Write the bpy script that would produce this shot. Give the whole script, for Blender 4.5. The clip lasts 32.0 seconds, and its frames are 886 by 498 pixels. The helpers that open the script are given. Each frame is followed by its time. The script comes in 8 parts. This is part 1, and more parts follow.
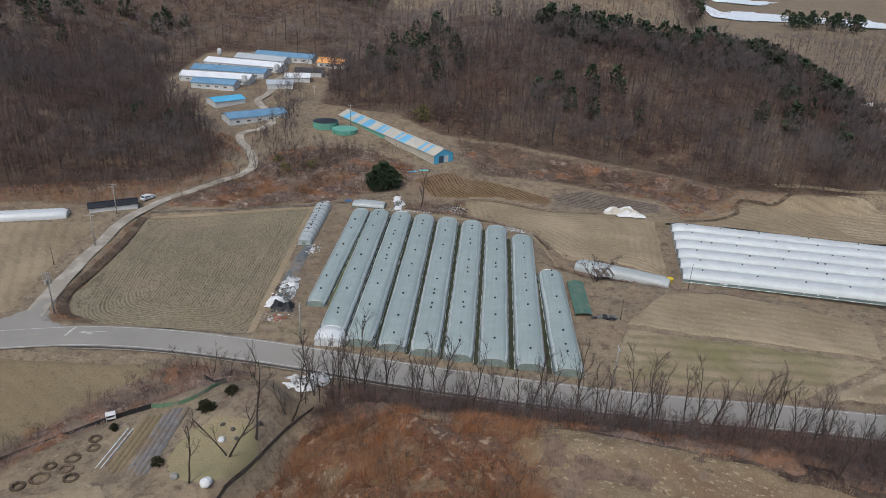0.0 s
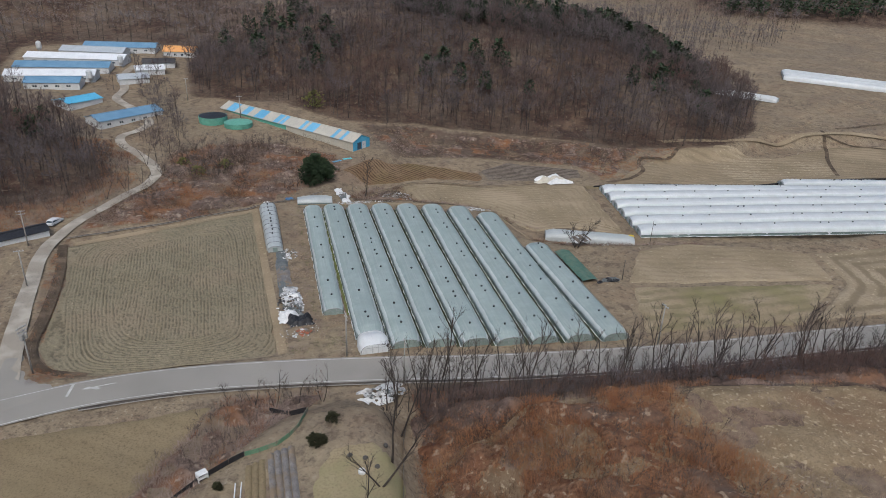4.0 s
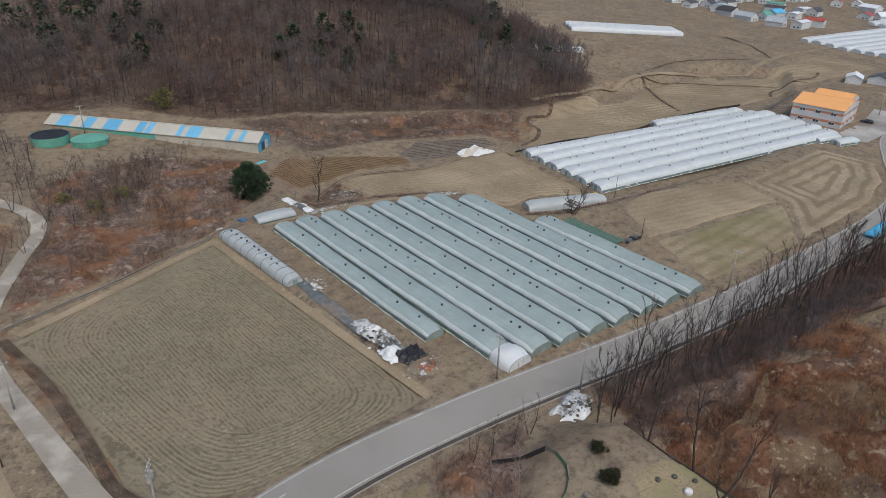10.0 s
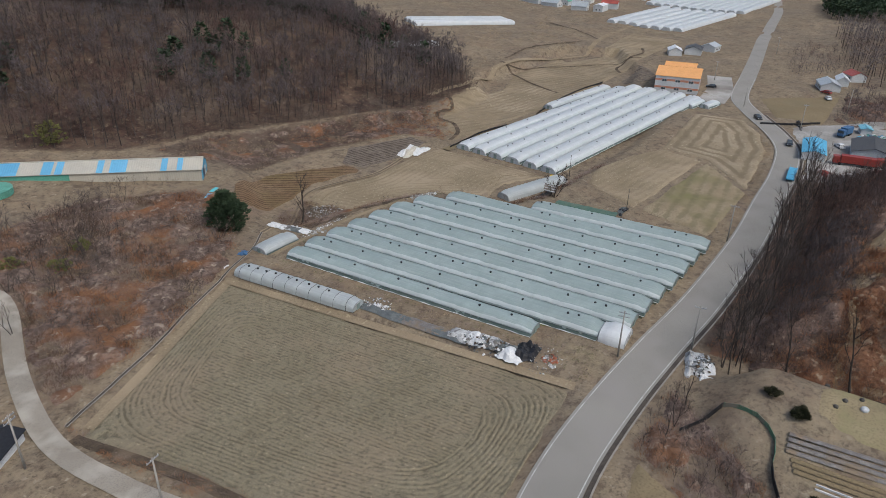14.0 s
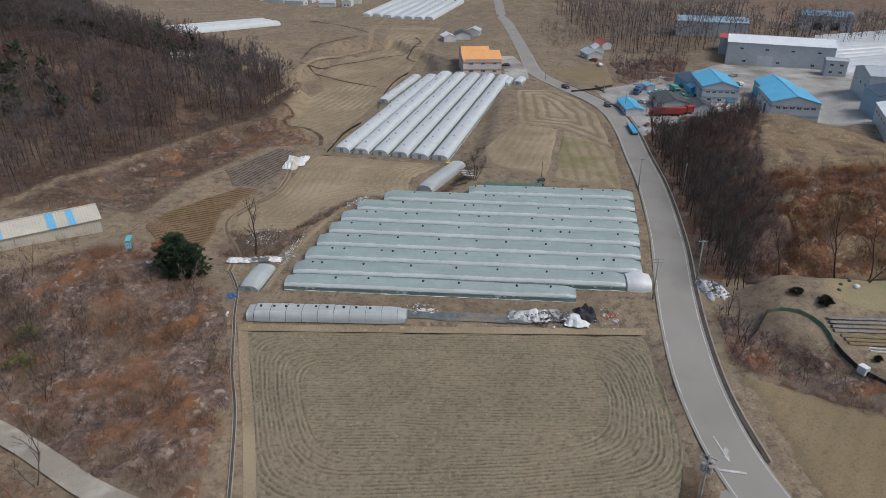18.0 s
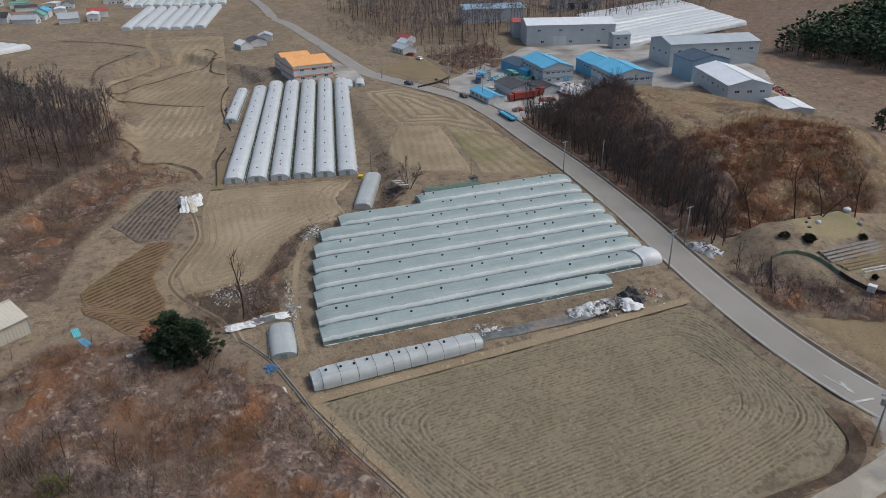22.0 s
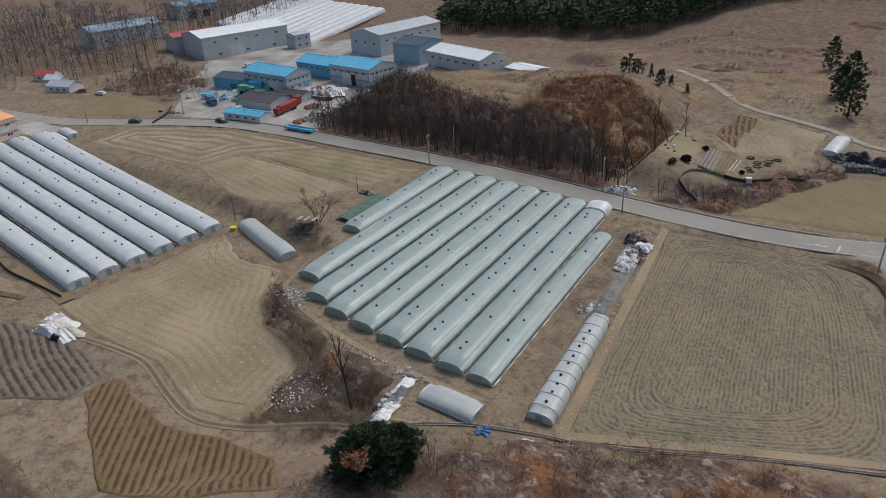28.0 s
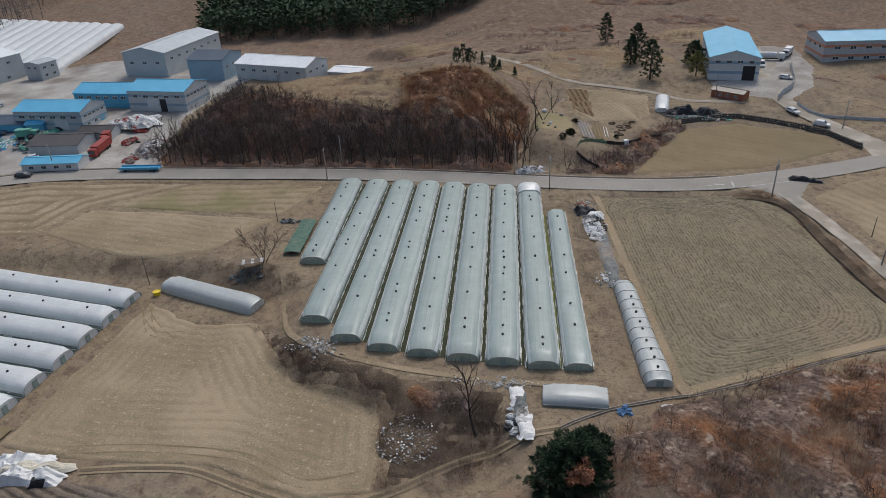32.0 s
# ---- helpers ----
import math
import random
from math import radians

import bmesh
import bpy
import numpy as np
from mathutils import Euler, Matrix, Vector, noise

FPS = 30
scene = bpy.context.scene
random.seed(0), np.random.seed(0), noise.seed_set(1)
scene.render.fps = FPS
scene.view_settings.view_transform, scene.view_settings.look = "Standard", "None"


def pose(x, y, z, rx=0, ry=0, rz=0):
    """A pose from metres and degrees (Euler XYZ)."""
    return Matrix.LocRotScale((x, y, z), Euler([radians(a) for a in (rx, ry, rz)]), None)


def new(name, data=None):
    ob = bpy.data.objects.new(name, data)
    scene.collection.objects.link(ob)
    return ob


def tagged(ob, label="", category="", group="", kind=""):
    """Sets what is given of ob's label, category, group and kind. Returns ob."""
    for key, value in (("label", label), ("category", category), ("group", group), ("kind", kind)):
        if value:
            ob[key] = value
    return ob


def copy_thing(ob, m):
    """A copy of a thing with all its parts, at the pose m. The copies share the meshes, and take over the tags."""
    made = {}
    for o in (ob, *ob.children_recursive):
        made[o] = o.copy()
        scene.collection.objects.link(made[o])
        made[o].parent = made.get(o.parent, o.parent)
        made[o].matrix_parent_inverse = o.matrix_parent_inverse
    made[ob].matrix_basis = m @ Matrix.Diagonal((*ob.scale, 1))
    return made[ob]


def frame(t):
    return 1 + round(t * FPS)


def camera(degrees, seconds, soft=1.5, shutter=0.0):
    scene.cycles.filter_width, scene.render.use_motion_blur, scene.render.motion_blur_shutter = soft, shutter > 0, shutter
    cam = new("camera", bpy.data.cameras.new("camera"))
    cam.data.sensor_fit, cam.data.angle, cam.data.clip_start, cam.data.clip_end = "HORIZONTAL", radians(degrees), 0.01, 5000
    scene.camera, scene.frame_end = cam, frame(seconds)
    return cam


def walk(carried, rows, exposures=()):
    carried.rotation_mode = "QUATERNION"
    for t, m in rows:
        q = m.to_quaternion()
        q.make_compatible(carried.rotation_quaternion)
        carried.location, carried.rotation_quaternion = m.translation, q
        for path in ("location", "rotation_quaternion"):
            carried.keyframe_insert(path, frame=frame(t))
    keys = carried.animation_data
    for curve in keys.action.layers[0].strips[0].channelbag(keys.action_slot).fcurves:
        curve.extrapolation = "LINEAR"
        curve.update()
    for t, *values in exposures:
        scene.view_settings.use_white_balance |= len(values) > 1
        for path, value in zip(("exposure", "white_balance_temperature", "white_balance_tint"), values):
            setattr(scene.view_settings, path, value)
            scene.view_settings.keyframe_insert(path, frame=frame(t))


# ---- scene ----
cam = camera(66.8, 32.0, 0.5)
METRES, EYE, TILT, LEAN, TURN = 417.4, 72.0, 0.0, 0.0, 5.0
ROWS = [
    (0.0, 0.0, 0.0, 0.0, 1.11, -24.08, -2.49),
    (0.5, -0.0131, 0.0002, -0.0003, -1.6, -24.08, -2.52),
    (1.0, -0.0269, 0.0013, -0.0005, -4.44, -24.11, -2.51),
    (1.5, -0.0405, 0.0031, -0.0011, -6.79, -24.16, -2.52),
    (2.0, -0.0536, 0.0057, -0.0014, -8.93, -24.38, -2.49),
    (2.5, -0.0663, 0.0089, -0.0018, -10.97, -24.59, -2.46),
    (3.0, -0.0788, 0.0128, -0.0023, -12.89, -24.78, -2.47),
    (3.5, -0.0909, 0.0175, -0.0029, -14.86, -24.96, -2.43),
    (5.5, -0.1353, 0.0428, -0.0054, -23.08, -25.55, -2.26),
    (6.0, -0.1459, 0.0506, -0.0058, -25.09, -25.74, -2.23),
    (6.5, -0.1565, 0.0593, -0.0062, -27.13, -25.89, -2.25),
    (7.0, -0.1666, 0.0688, -0.0065, -29.15, -26.05, -2.22),
    (7.5, -0.1767, 0.079, -0.007, -31.2, -26.18, -2.2),
    (8.0, -0.1868, 0.0893, -0.0073, -33.25, -26.34, -2.17),
    (8.5, -0.1971, 0.0996, -0.0078, -35.33, -26.47, -2.14),
    (9.0, -0.2073, 0.1098, -0.0086, -37.56, -26.61, -2.09),
    (9.5, -0.2173, 0.1198, -0.0089, -39.89, -26.72, -2.0),
    (10.0, -0.2271, 0.13, -0.0093, -42.3, -26.77, -1.94),
    (10.5, -0.237, 0.1407, -0.0096, -44.7, -26.75, -1.87),
    (11.0, -0.2468, 0.1515, -0.01, -47.08, -26.66, -1.79),
    (11.5, -0.2562, 0.1627, -0.0104, -49.37, -26.62, -1.67),
    (12.0, -0.2651, 0.1746, -0.0107, -51.58, -26.58, -1.54),
    (12.5, -0.2737, 0.1871, -0.0114, -53.91, -26.53, -1.42),
    (13.0, -0.2822, 0.2002, -0.0118, -56.49, -26.49, -1.32),
    (13.5, -0.2911, 0.2138, -0.0121, -59.26, -26.44, -1.23),
    (15.5, -0.3212, 0.2754, -0.0136, -70.11, -26.24, -0.99),
    (16.0, -0.3266, 0.2915, -0.0137, -73.5, -26.21, -0.84),
    (16.5, -0.3311, 0.3078, -0.0138, -77.09, -26.19, -0.67),
    (17.0, -0.3345, 0.3242, -0.0141, -80.69, -26.18, -0.49),
    (17.5, -0.3367, 0.3408, -0.0141, -84.29, -26.22, -0.39),
    (18.0, -0.3376, 0.3571, -0.0142, -87.84, -26.25, -0.28),
    (18.5, -0.3372, 0.3733, -0.0142, -91.38, -26.29, -0.19),
    (19.0, -0.3352, 0.3892, -0.0142, -94.72, -26.34, -0.03),
    (19.5, -0.3318, 0.4052, -0.0142, -97.75, -26.4, 0.06),
    (20.0, -0.3272, 0.4208, -0.0142, -100.56, -26.45, 0.12),
    (20.5, -0.3212, 0.436, -0.0143, -103.37, -26.47, 0.22),
    (21.0, -0.3139, 0.4507, -0.014, -106.21, -26.53, 0.36),
    (21.5, -0.3056, 0.4651, -0.0137, -108.97, -26.58, 0.55),
    (22.0, -0.2962, 0.479, -0.0134, -111.7, -26.61, 0.82),
    (22.5, -0.2859, 0.4923, -0.0132, -114.41, -26.65, 1.04),
    (23.0, -0.2747, 0.5048, -0.013, -117.12, -26.71, 1.24),
    (23.5, -0.263, 0.517, -0.0129, -119.84, -26.74, 1.28),
    (24.0, -0.251, 0.529, -0.0129, -122.73, -26.76, 1.31),
    (24.5, -0.2394, 0.5415, -0.013, -125.8, -26.78, 1.32),
    (25.0, -0.2279, 0.5543, -0.0128, -129.2, -26.86, 1.38),
    (25.5, -0.2162, 0.5671, -0.0125, -132.88, -26.96, 1.49),
    (27.5, -0.1645, 0.6127, -0.0096, -147.53, -27.49, 2.17),
    (28.0, -0.1498, 0.622, -0.0091, -151.1, -27.61, 2.3),
    (28.5, -0.1346, 0.6302, -0.0086, -154.65, -27.74, 2.43),
    (29.0, -0.1189, 0.6371, -0.008, -158.19, -27.9, 2.57),
    (29.5, -0.103, 0.643, -0.0076, -161.76, -28.08, 2.62),
    (30.0, -0.0869, 0.6471, -0.007, -165.33, -28.23, 2.7),
    (30.5, -0.0704, 0.6494, -0.0065, -168.78, -28.4, 2.7),
    (31.0, -0.0541, 0.6501, -0.006, -171.82, -28.51, 2.67),
    (31.5, -0.0376, 0.6494, -0.0055, -174.87, -28.61, 2.62),
    (32.0, -0.0211, 0.6473, -0.005, -177.89, -28.73, 2.57),
]
walk(cam, [(t, pose(0, 0, EYE, TILT, LEAN, TURN) @ pose(METRES * x, METRES * y, METRES * z, 90 + pitch, roll, yaw)) for t, x, y, z, yaw, pitch, roll in ROWS], [(0.0, 0.11, 6140, 8), (19.0, 0.06, 6200, 8), (32.0, 0.05, 6360, 8.5)])

# ---- light ----
SUN_EL, SUN_AZ = 54.0, 195.0
world = bpy.data.worlds.new("world")
scene.world = world
world.use_nodes = True
wn = world.node_tree
sky = wn.nodes.new("ShaderNodeTexSky")
sky.sky_type, sky.sun_disc = "NISHITA", False
sky.sun_elevation, sky.sun_rotation = radians(SUN_EL), radians(SUN_AZ)
sky.air_density, sky.dust_density, sky.ozone_density = 1.2, 4.0, 1.0
wn.links.new(sky.outputs[0], wn.nodes["Background"].inputs[0])
wn.nodes["Background"].inputs[1].default_value = 0.13
sun = new("sun", bpy.data.lights.new("sun", "SUN"))
sun.data.energy, sun.data.angle, sun.data.color = 1.35, radians(14), (1.0, 0.965, 0.915)
sun.matrix_world = pose(0, 0, 200, 90 - SUN_EL, 0, 180 - SUN_AZ)
scene.view_settings.exposure = 0.0


# ---- helpers for building ----
RNG = random.Random(7)
NPR = np.random.RandomState(11)


def S(t):
    t = np.clip(t, 0.0, 1.0)
    return t * t * (3 - 2 * t)


class Geo:
    """Collects faces of one mesh."""

    def __init__(self):
        self.v, self.f, self.m = [], [], []

    def add(self, vs, fs, m=0):
        n = len(self.v)
        self.v.extend(vs)
        for f in fs:
            self.f.append([i + n for i in f])
            self.m.append(m)
        return self

    def box(self, x0, y0, z0, x1, y1, z1, m=0, tf=None):
        vs = [(x, y, z) for z in (z0, z1) for y in (y0, y1) for x in (x0, x1)]
        if tf is not None:
            vs = [tuple(tf @ Vector(p)) for p in vs]
        return self.add(vs, [(0, 2, 3, 1), (4, 5, 7, 6), (0, 1, 5, 4), (2, 6, 7, 3), (0, 4, 6, 2), (1, 3, 7, 5)], m)

    def bevbox(self, x0, y0, z0, x1, y1, z1, b=0.05, m=0, tf=None):
        """A box with chamfered vertical edges and top."""
        def ring(d, z):
            a, c, e, g = x0 + d, x1 - d, y0 + d, y1 - d
            return [(a + b, e, z), (c - b, e, z), (c, e + b, z), (c, g - b, z), (c - b, g, z), (a + b, g, z), (a, g - b, z), (a, e + b, z)]
        vs = ring(0, z0) + ring(0, z1 - b) + ring(b * 0.7, z1)
        if tf is not None:
            vs = [tuple(tf @ Vector(p)) for p in vs]
        fs = [(i, (i + 1) % 8, 8 + (i + 1) % 8, 8 + i) for i in range(8)] + [(8 + i, 8 + (i + 1) % 8, 16 + (i + 1) % 8, 16 + i) for i in range(8)]
        fs += [tuple(range(16, 24)), tuple(range(7, -1, -1))]
        return self.add(vs, fs, m)

    def tube(self, p, q, r0, r1, n=6, m=0, cap=True):
        p, q = Vector(p), Vector(q)
        d = (q - p).normalized()
        a = d.orthogonal().normalized()
        b = d.cross(a)
        vs = []
        for c, r in ((p, r0), (q, r1)):
            for i in range(n):
                t = 2 * math.pi * i / n
                vs.append(tuple(c + (a * math.cos(t) + b * math.sin(t)) * r))
        fs = [(i, (i + 1) % n, n + (i + 1) % n, n + i) for i in range(n)]
        if cap:
            fs += [tuple(range(n - 1, -1, -1)), tuple(range(n, 2 * n))]
        return self.add(vs, fs, m)

    def path(self, pts, radii, n=5, m=0):
        """A bent tube through the points, in one piece."""
        P = [Vector(p) for p in pts]
        a, vs, fs = None, [], []
        for i, (p, r) in enumerate(zip(P, radii)):
            d = (P[min(i + 1, len(P) - 1)] - P[max(i - 1, 0)]).normalized()
            a = d.orthogonal().normalized() if a is None else (a - d * a.dot(d)).normalized()
            b = d.cross(a)
            for k in range(n):
                t = 2 * math.pi * k / n
                vs.append(tuple(p + (a * math.cos(t) + b * math.sin(t)) * r))
            if i:
                q = (i - 1) * n
                fs += [(q + k, q + (k + 1) % n, q + n + (k + 1) % n, q + n + k) for k in range(n)]
        return self.add(vs, fs, m)

    def mesh(self, name, mats, smooth=False):
        me = bpy.data.meshes.new(name)
        me.from_pydata([tuple(p) for p in self.v], [], self.f)
        for k in (mats if isinstance(mats, (list, tuple)) else [mats]):
            me.materials.append(k)
        if any(self.m):
            me.polygons.foreach_set("material_index", self.m)
        if smooth:
            me.polygons.foreach_set("use_smooth", [True] * len(self.f))
        me.update()
        return me


def thing(name, label, category, x=0, y=0, z=0, rz=0, group="", kind="", data=None):
    ob = new(name, data)
    ob.matrix_world = pose(x, y, z, 0, 0, rz)
    return tagged(ob, label, category, group, kind)


def part(name, geo, mats, parent, label="", smooth=False):
    ob = new(name, geo if isinstance(geo, bpy.types.Mesh) else geo.mesh(name, mats, smooth))
    ob.parent = parent
    if label:
        ob["label"] = label
    return ob


def big_mesh(name, v, f, mats, mi=None, smooth=False):
    """A mesh from numpy arrays of triangles or quads."""
    me = bpy.data.meshes.new(name)
    k = f.shape[1]
    me.vertices.add(len(v))
    me.vertices.foreach_set("co", np.ascontiguousarray(v, dtype=np.float32).ravel())
    me.loops.add(f.size)
    me.loops.foreach_set("vertex_index", np.ascontiguousarray(f, dtype=np.int32).ravel())
    me.polygons.add(len(f))
    me.polygons.foreach_set("loop_start", np.arange(0, f.size, k, dtype=np.int32))
    for mt in (mats if isinstance(mats, (list, tuple)) else [mats]):
        me.materials.append(mt)
    if mi is not None:
        me.polygons.foreach_set("material_index", np.ascontiguousarray(mi, dtype=np.int32))
    me.polygons.foreach_set("use_smooth", np.full(len(f), bool(smooth)))
    me.update(calc_edges=True)
    return me


def vnoise(x, y, s, seed=0):
    """Smooth value noise on arrays, cell size s, from -1 to 1."""
    x, y = np.asarray(x, float) / s + 1000.5 + seed * 17.3, np.asarray(y, float) / s + 1000.5 + seed * 31.7
    xi, yi = np.floor(x).astype(np.int64), np.floor(y).astype(np.int64)
    u, v = S(x - xi), S(y - yi)

    def h(a, b):
        n = (a * 374761393 + b * 668265263 + seed * 974711) & 0x7FFFFFFF
        n = ((n ^ (n >> 13)) * 1274126177) & 0x7FFFFFFF
        return ((n ^ (n >> 16)) & 0xFFFF) / 32767.5 - 1
    return (h(xi, yi) * (1 - u) + h(xi + 1, yi) * u) * (1 - v) + (h(xi, yi + 1) * (1 - u) + h(xi + 1, yi + 1) * u) * v


def inside(px, py, poly):
    px, py = np.asarray(px, float), np.asarray(py, float)
    r = np.zeros(np.broadcast(px, py).shape, bool)
    n = len(poly)
    for i in range(n):
        (x0, y0), (x1, y1) = poly[i], poly[(i + 1) % n]
        if y0 != y1:
            r ^= ((y0 > py) != (y1 > py)) & (px < (x1 - x0) * (py - y0) / (y1 - y0) + x0)
    return r


def dist_line(px, py, pts, closed=False):
    """Distance from points to a polyline."""
    px, py = np.asarray(px, float), np.asarray(py, float)
    best = np.full(np.broadcast(px, py).shape, 1e9)
    seq = list(zip(pts, pts[1:])) + ([(pts[-1], pts[0])] if closed else [])
    for (x0, y0), (x1, y1) in seq:
        dx, dy = x1 - x0, y1 - y0
        t = np.clip(((px - x0) * dx + (py - y0) * dy) / (dx * dx + dy * dy + 1e-9), 0, 1)
        best = np.minimum(best, np.hypot(px - x0 - t * dx, py - y0 - t * dy))
    return best


def sdf(px, py, poly):
    """Signed distance, positive inside."""
    d = dist_line(px, py, poly, True)
    return np.where(inside(px, py, poly), d, -d)


def smooth_line(pts, step=3.0, closed=False):
    """Catmull-Rom through the points, at about even steps."""
    P = [Vector(p) for p in pts]
    n = len(P)
    out = []
    for i in range(n if closed else n - 1):
        g = (lambda k: P[k % n]) if closed else (lambda k: P[min(max(k, 0), n - 1)])
        a, b, c, d = g(i - 1), g(i), g(i + 1), g(i + 2)
        m = max(1, int((c - b).length / step))
        for j in range(m):
            t = j / m
            out.append(0.5 * ((2 * b) + (c - a) * t + (2 * a - 5 * b + 4 * c - d) * t * t + (3 * b - a - 3 * c + d) * t ** 3))
    if not closed:
        out.append(P[-1])
    return [tuple(p) for p in out]


# ---- materials ----
def surface(name, a, b, scale=1.0, fine=18.0, rough=0.85, bump=0.25, metal=0.0, c=None, patch=0.12, spec=0.3, rand=0.0, trans=0.0, alpha=1.0, fleck=None, flecks=0.6, grain=1.0):
    """Two colours mixed by noise at a coarse and a fine scale (noise scale per metre), with relief."""
    m = bpy.data.materials.new(name)
    m.use_nodes = True
    t = m.node_tree
    N, Lk = t.nodes, t.links
    bs = N["Principled BSDF"]
    geo = N.new("ShaderNodeNewGeometry")

    def noise_at(sc, det=4.0):
        n = N.new("ShaderNodeTexNoise")
        n.inputs["Scale"].default_value, n.inputs["Detail"].default_value = sc, det
        Lk.new(geo.outputs["Position"], n.inputs["Vector"])
        return n.outputs["Fac"]

    def ramp(fac, lo, hi):
        r = N.new("ShaderNodeMapRange")
        r.inputs["From Min"].default_value, r.inputs["From Max"].default_value = lo, hi
        Lk.new(fac, r.inputs["Value"])
        return r.outputs["Result"]

    def mix(fac, p, q):
        n = N.new("ShaderNodeMix")
        n.data_type = "RGBA"
        if isinstance(fac, float):
            n.inputs["Factor"].default_value = fac
        else:
            Lk.new(fac, n.inputs["Factor"])
        for s, k in ((n.inputs["A"], p), (n.inputs["B"], q)):
            if isinstance(k, tuple):
                s.default_value = (*k, 1)
            else:
                Lk.new(k, s)
        return n.outputs["Result"]

    col = mix(ramp(noise_at(scale), 0.35, 0.65), a, b)
    f = noise_at(fine, 6.0)
    dark = tuple(x * 0.62 for x in a)
    dust = N.new("ShaderNodeMath")
    dust.operation = "MULTIPLY"
    dust.inputs[1].default_value = grain
    Lk.new(ramp(f, 0.48, 0.72), dust.inputs[0])
    col = mix(dust.outputs[0], col, dark)
    if c:
        col = mix(ramp(noise_at(patch, 5.0), 0.48, 0.66), col, c)
    if fleck:
        col = mix(ramp(noise_at(fine * 0.45, 3.0), flecks, flecks + 0.08), col, fleck)
    if rand:
        info = N.new("ShaderNodeObjectInfo")
        hsv = N.new("ShaderNodeHueSaturation")
        v = N.new("ShaderNodeMapRange")
        v.inputs["To Min"].default_value, v.inputs["To Max"].default_value = 1 - rand, 1 + rand
        Lk.new(info.outputs["Random"], v.inputs["Value"])
        Lk.new(v.outputs["Result"], hsv.inputs["Value"])
        Lk.new(col, hsv.inputs["Color"])
        col = hsv.outputs["Color"]
    Lk.new(col, bs.inputs["Base Color"])
    bs.inputs["Roughness"].default_value, bs.inputs["Metallic"].default_value = rough, metal
    bs.inputs["Specular IOR Level"].default_value = spec
    bs.inputs["Alpha"].default_value = alpha
    if trans:
        bs.inputs["Transmission Weight"].default_value = trans
    if bump:
        bp = N.new("ShaderNodeBump")
        bp.inputs["Strength"].default_value, bp.inputs["Distance"].default_value = bump, 0.6 / fine
        Lk.new(f, bp.inputs["Height"])
        Lk.new(bp.outputs["Normal"], bs.inputs["Normal"])
    return m


def soil(name, a, b, shade_stripe, low=None, **kw):
    """Worked soil: furrow bottoms are painted dark for their shade, by a vertex attribute; low colours real stripes."""
    m = surface(name, a, b, **kw)
    t = m.node_tree
    N, Lk = t.nodes, t.links
    bs = N["Principled BSDF"]
    col = bs.inputs["Base Color"].links[0].from_socket
    at = N.new("ShaderNodeAttribute")
    at.attribute_name = "shade_stripe"
    geo = N.new("ShaderNodeNewGeometry")
    n = N.new("ShaderNodeTexNoise")
    n.inputs["Scale"].default_value, n.inputs["Detail"].default_value, n.inputs["Roughness"].default_value = 2.2, 9.0, 0.8
    Lk.new(geo.outputs["Position"], n.inputs["Vector"])
    s = N.new("ShaderNodeMath")
    s.operation = "ADD"
    Lk.new(at.outputs["Fac"], s.inputs[0])
    Lk.new(n.outputs["Fac"], s.inputs[1])
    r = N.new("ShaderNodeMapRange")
    r.inputs["From Min"].default_value, r.inputs["From Max"].default_value, r.inputs["To Max"].default_value = 0.98, 1.18, shade_stripe
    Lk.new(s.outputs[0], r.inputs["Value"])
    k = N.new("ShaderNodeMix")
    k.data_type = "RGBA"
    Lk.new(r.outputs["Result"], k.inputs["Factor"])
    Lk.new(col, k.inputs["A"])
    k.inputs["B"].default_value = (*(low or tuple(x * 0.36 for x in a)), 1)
    Lk.new(k.outputs["Result"], bs.inputs["Base Color"])
    return m


def ribbed(name, a, b, pitch, axis=0, rough=0.45, depth=0.02, metal=0.0, stain=(0.3, 0.25, 0.2)):
    """Profiled sheet metal: ribs across the object's own axis, with faint dirt."""
    m = surface(name, a, b, 0.25, 6.0, rough, 0.0, metal, spec=0.45, rand=0.04)
    t = m.node_tree
    N, Lk = t.nodes, t.links
    tc = N.new("ShaderNodeTexCoord")
    sp = N.new("ShaderNodeSeparateXYZ")
    Lk.new(tc.outputs["Object"], sp.inputs[0])
    k = N.new("ShaderNodeMath")
    k.operation = "MULTIPLY"
    k.inputs[1].default_value = 2 * math.pi / pitch
    Lk.new(sp.outputs[axis], k.inputs[0])
    s = N.new("ShaderNodeMath")
    s.operation = "SINE"
    Lk.new(k.outputs[0], s.inputs[0])
    bp = N.new("ShaderNodeBump")
    bp.inputs["Strength"].default_value, bp.inputs["Distance"].default_value = 0.6, depth
    Lk.new(s.outputs[0], bp.inputs["Height"])
    Lk.new(bp.outputs["Normal"], N["Principled BSDF"].inputs["Normal"])
    return m


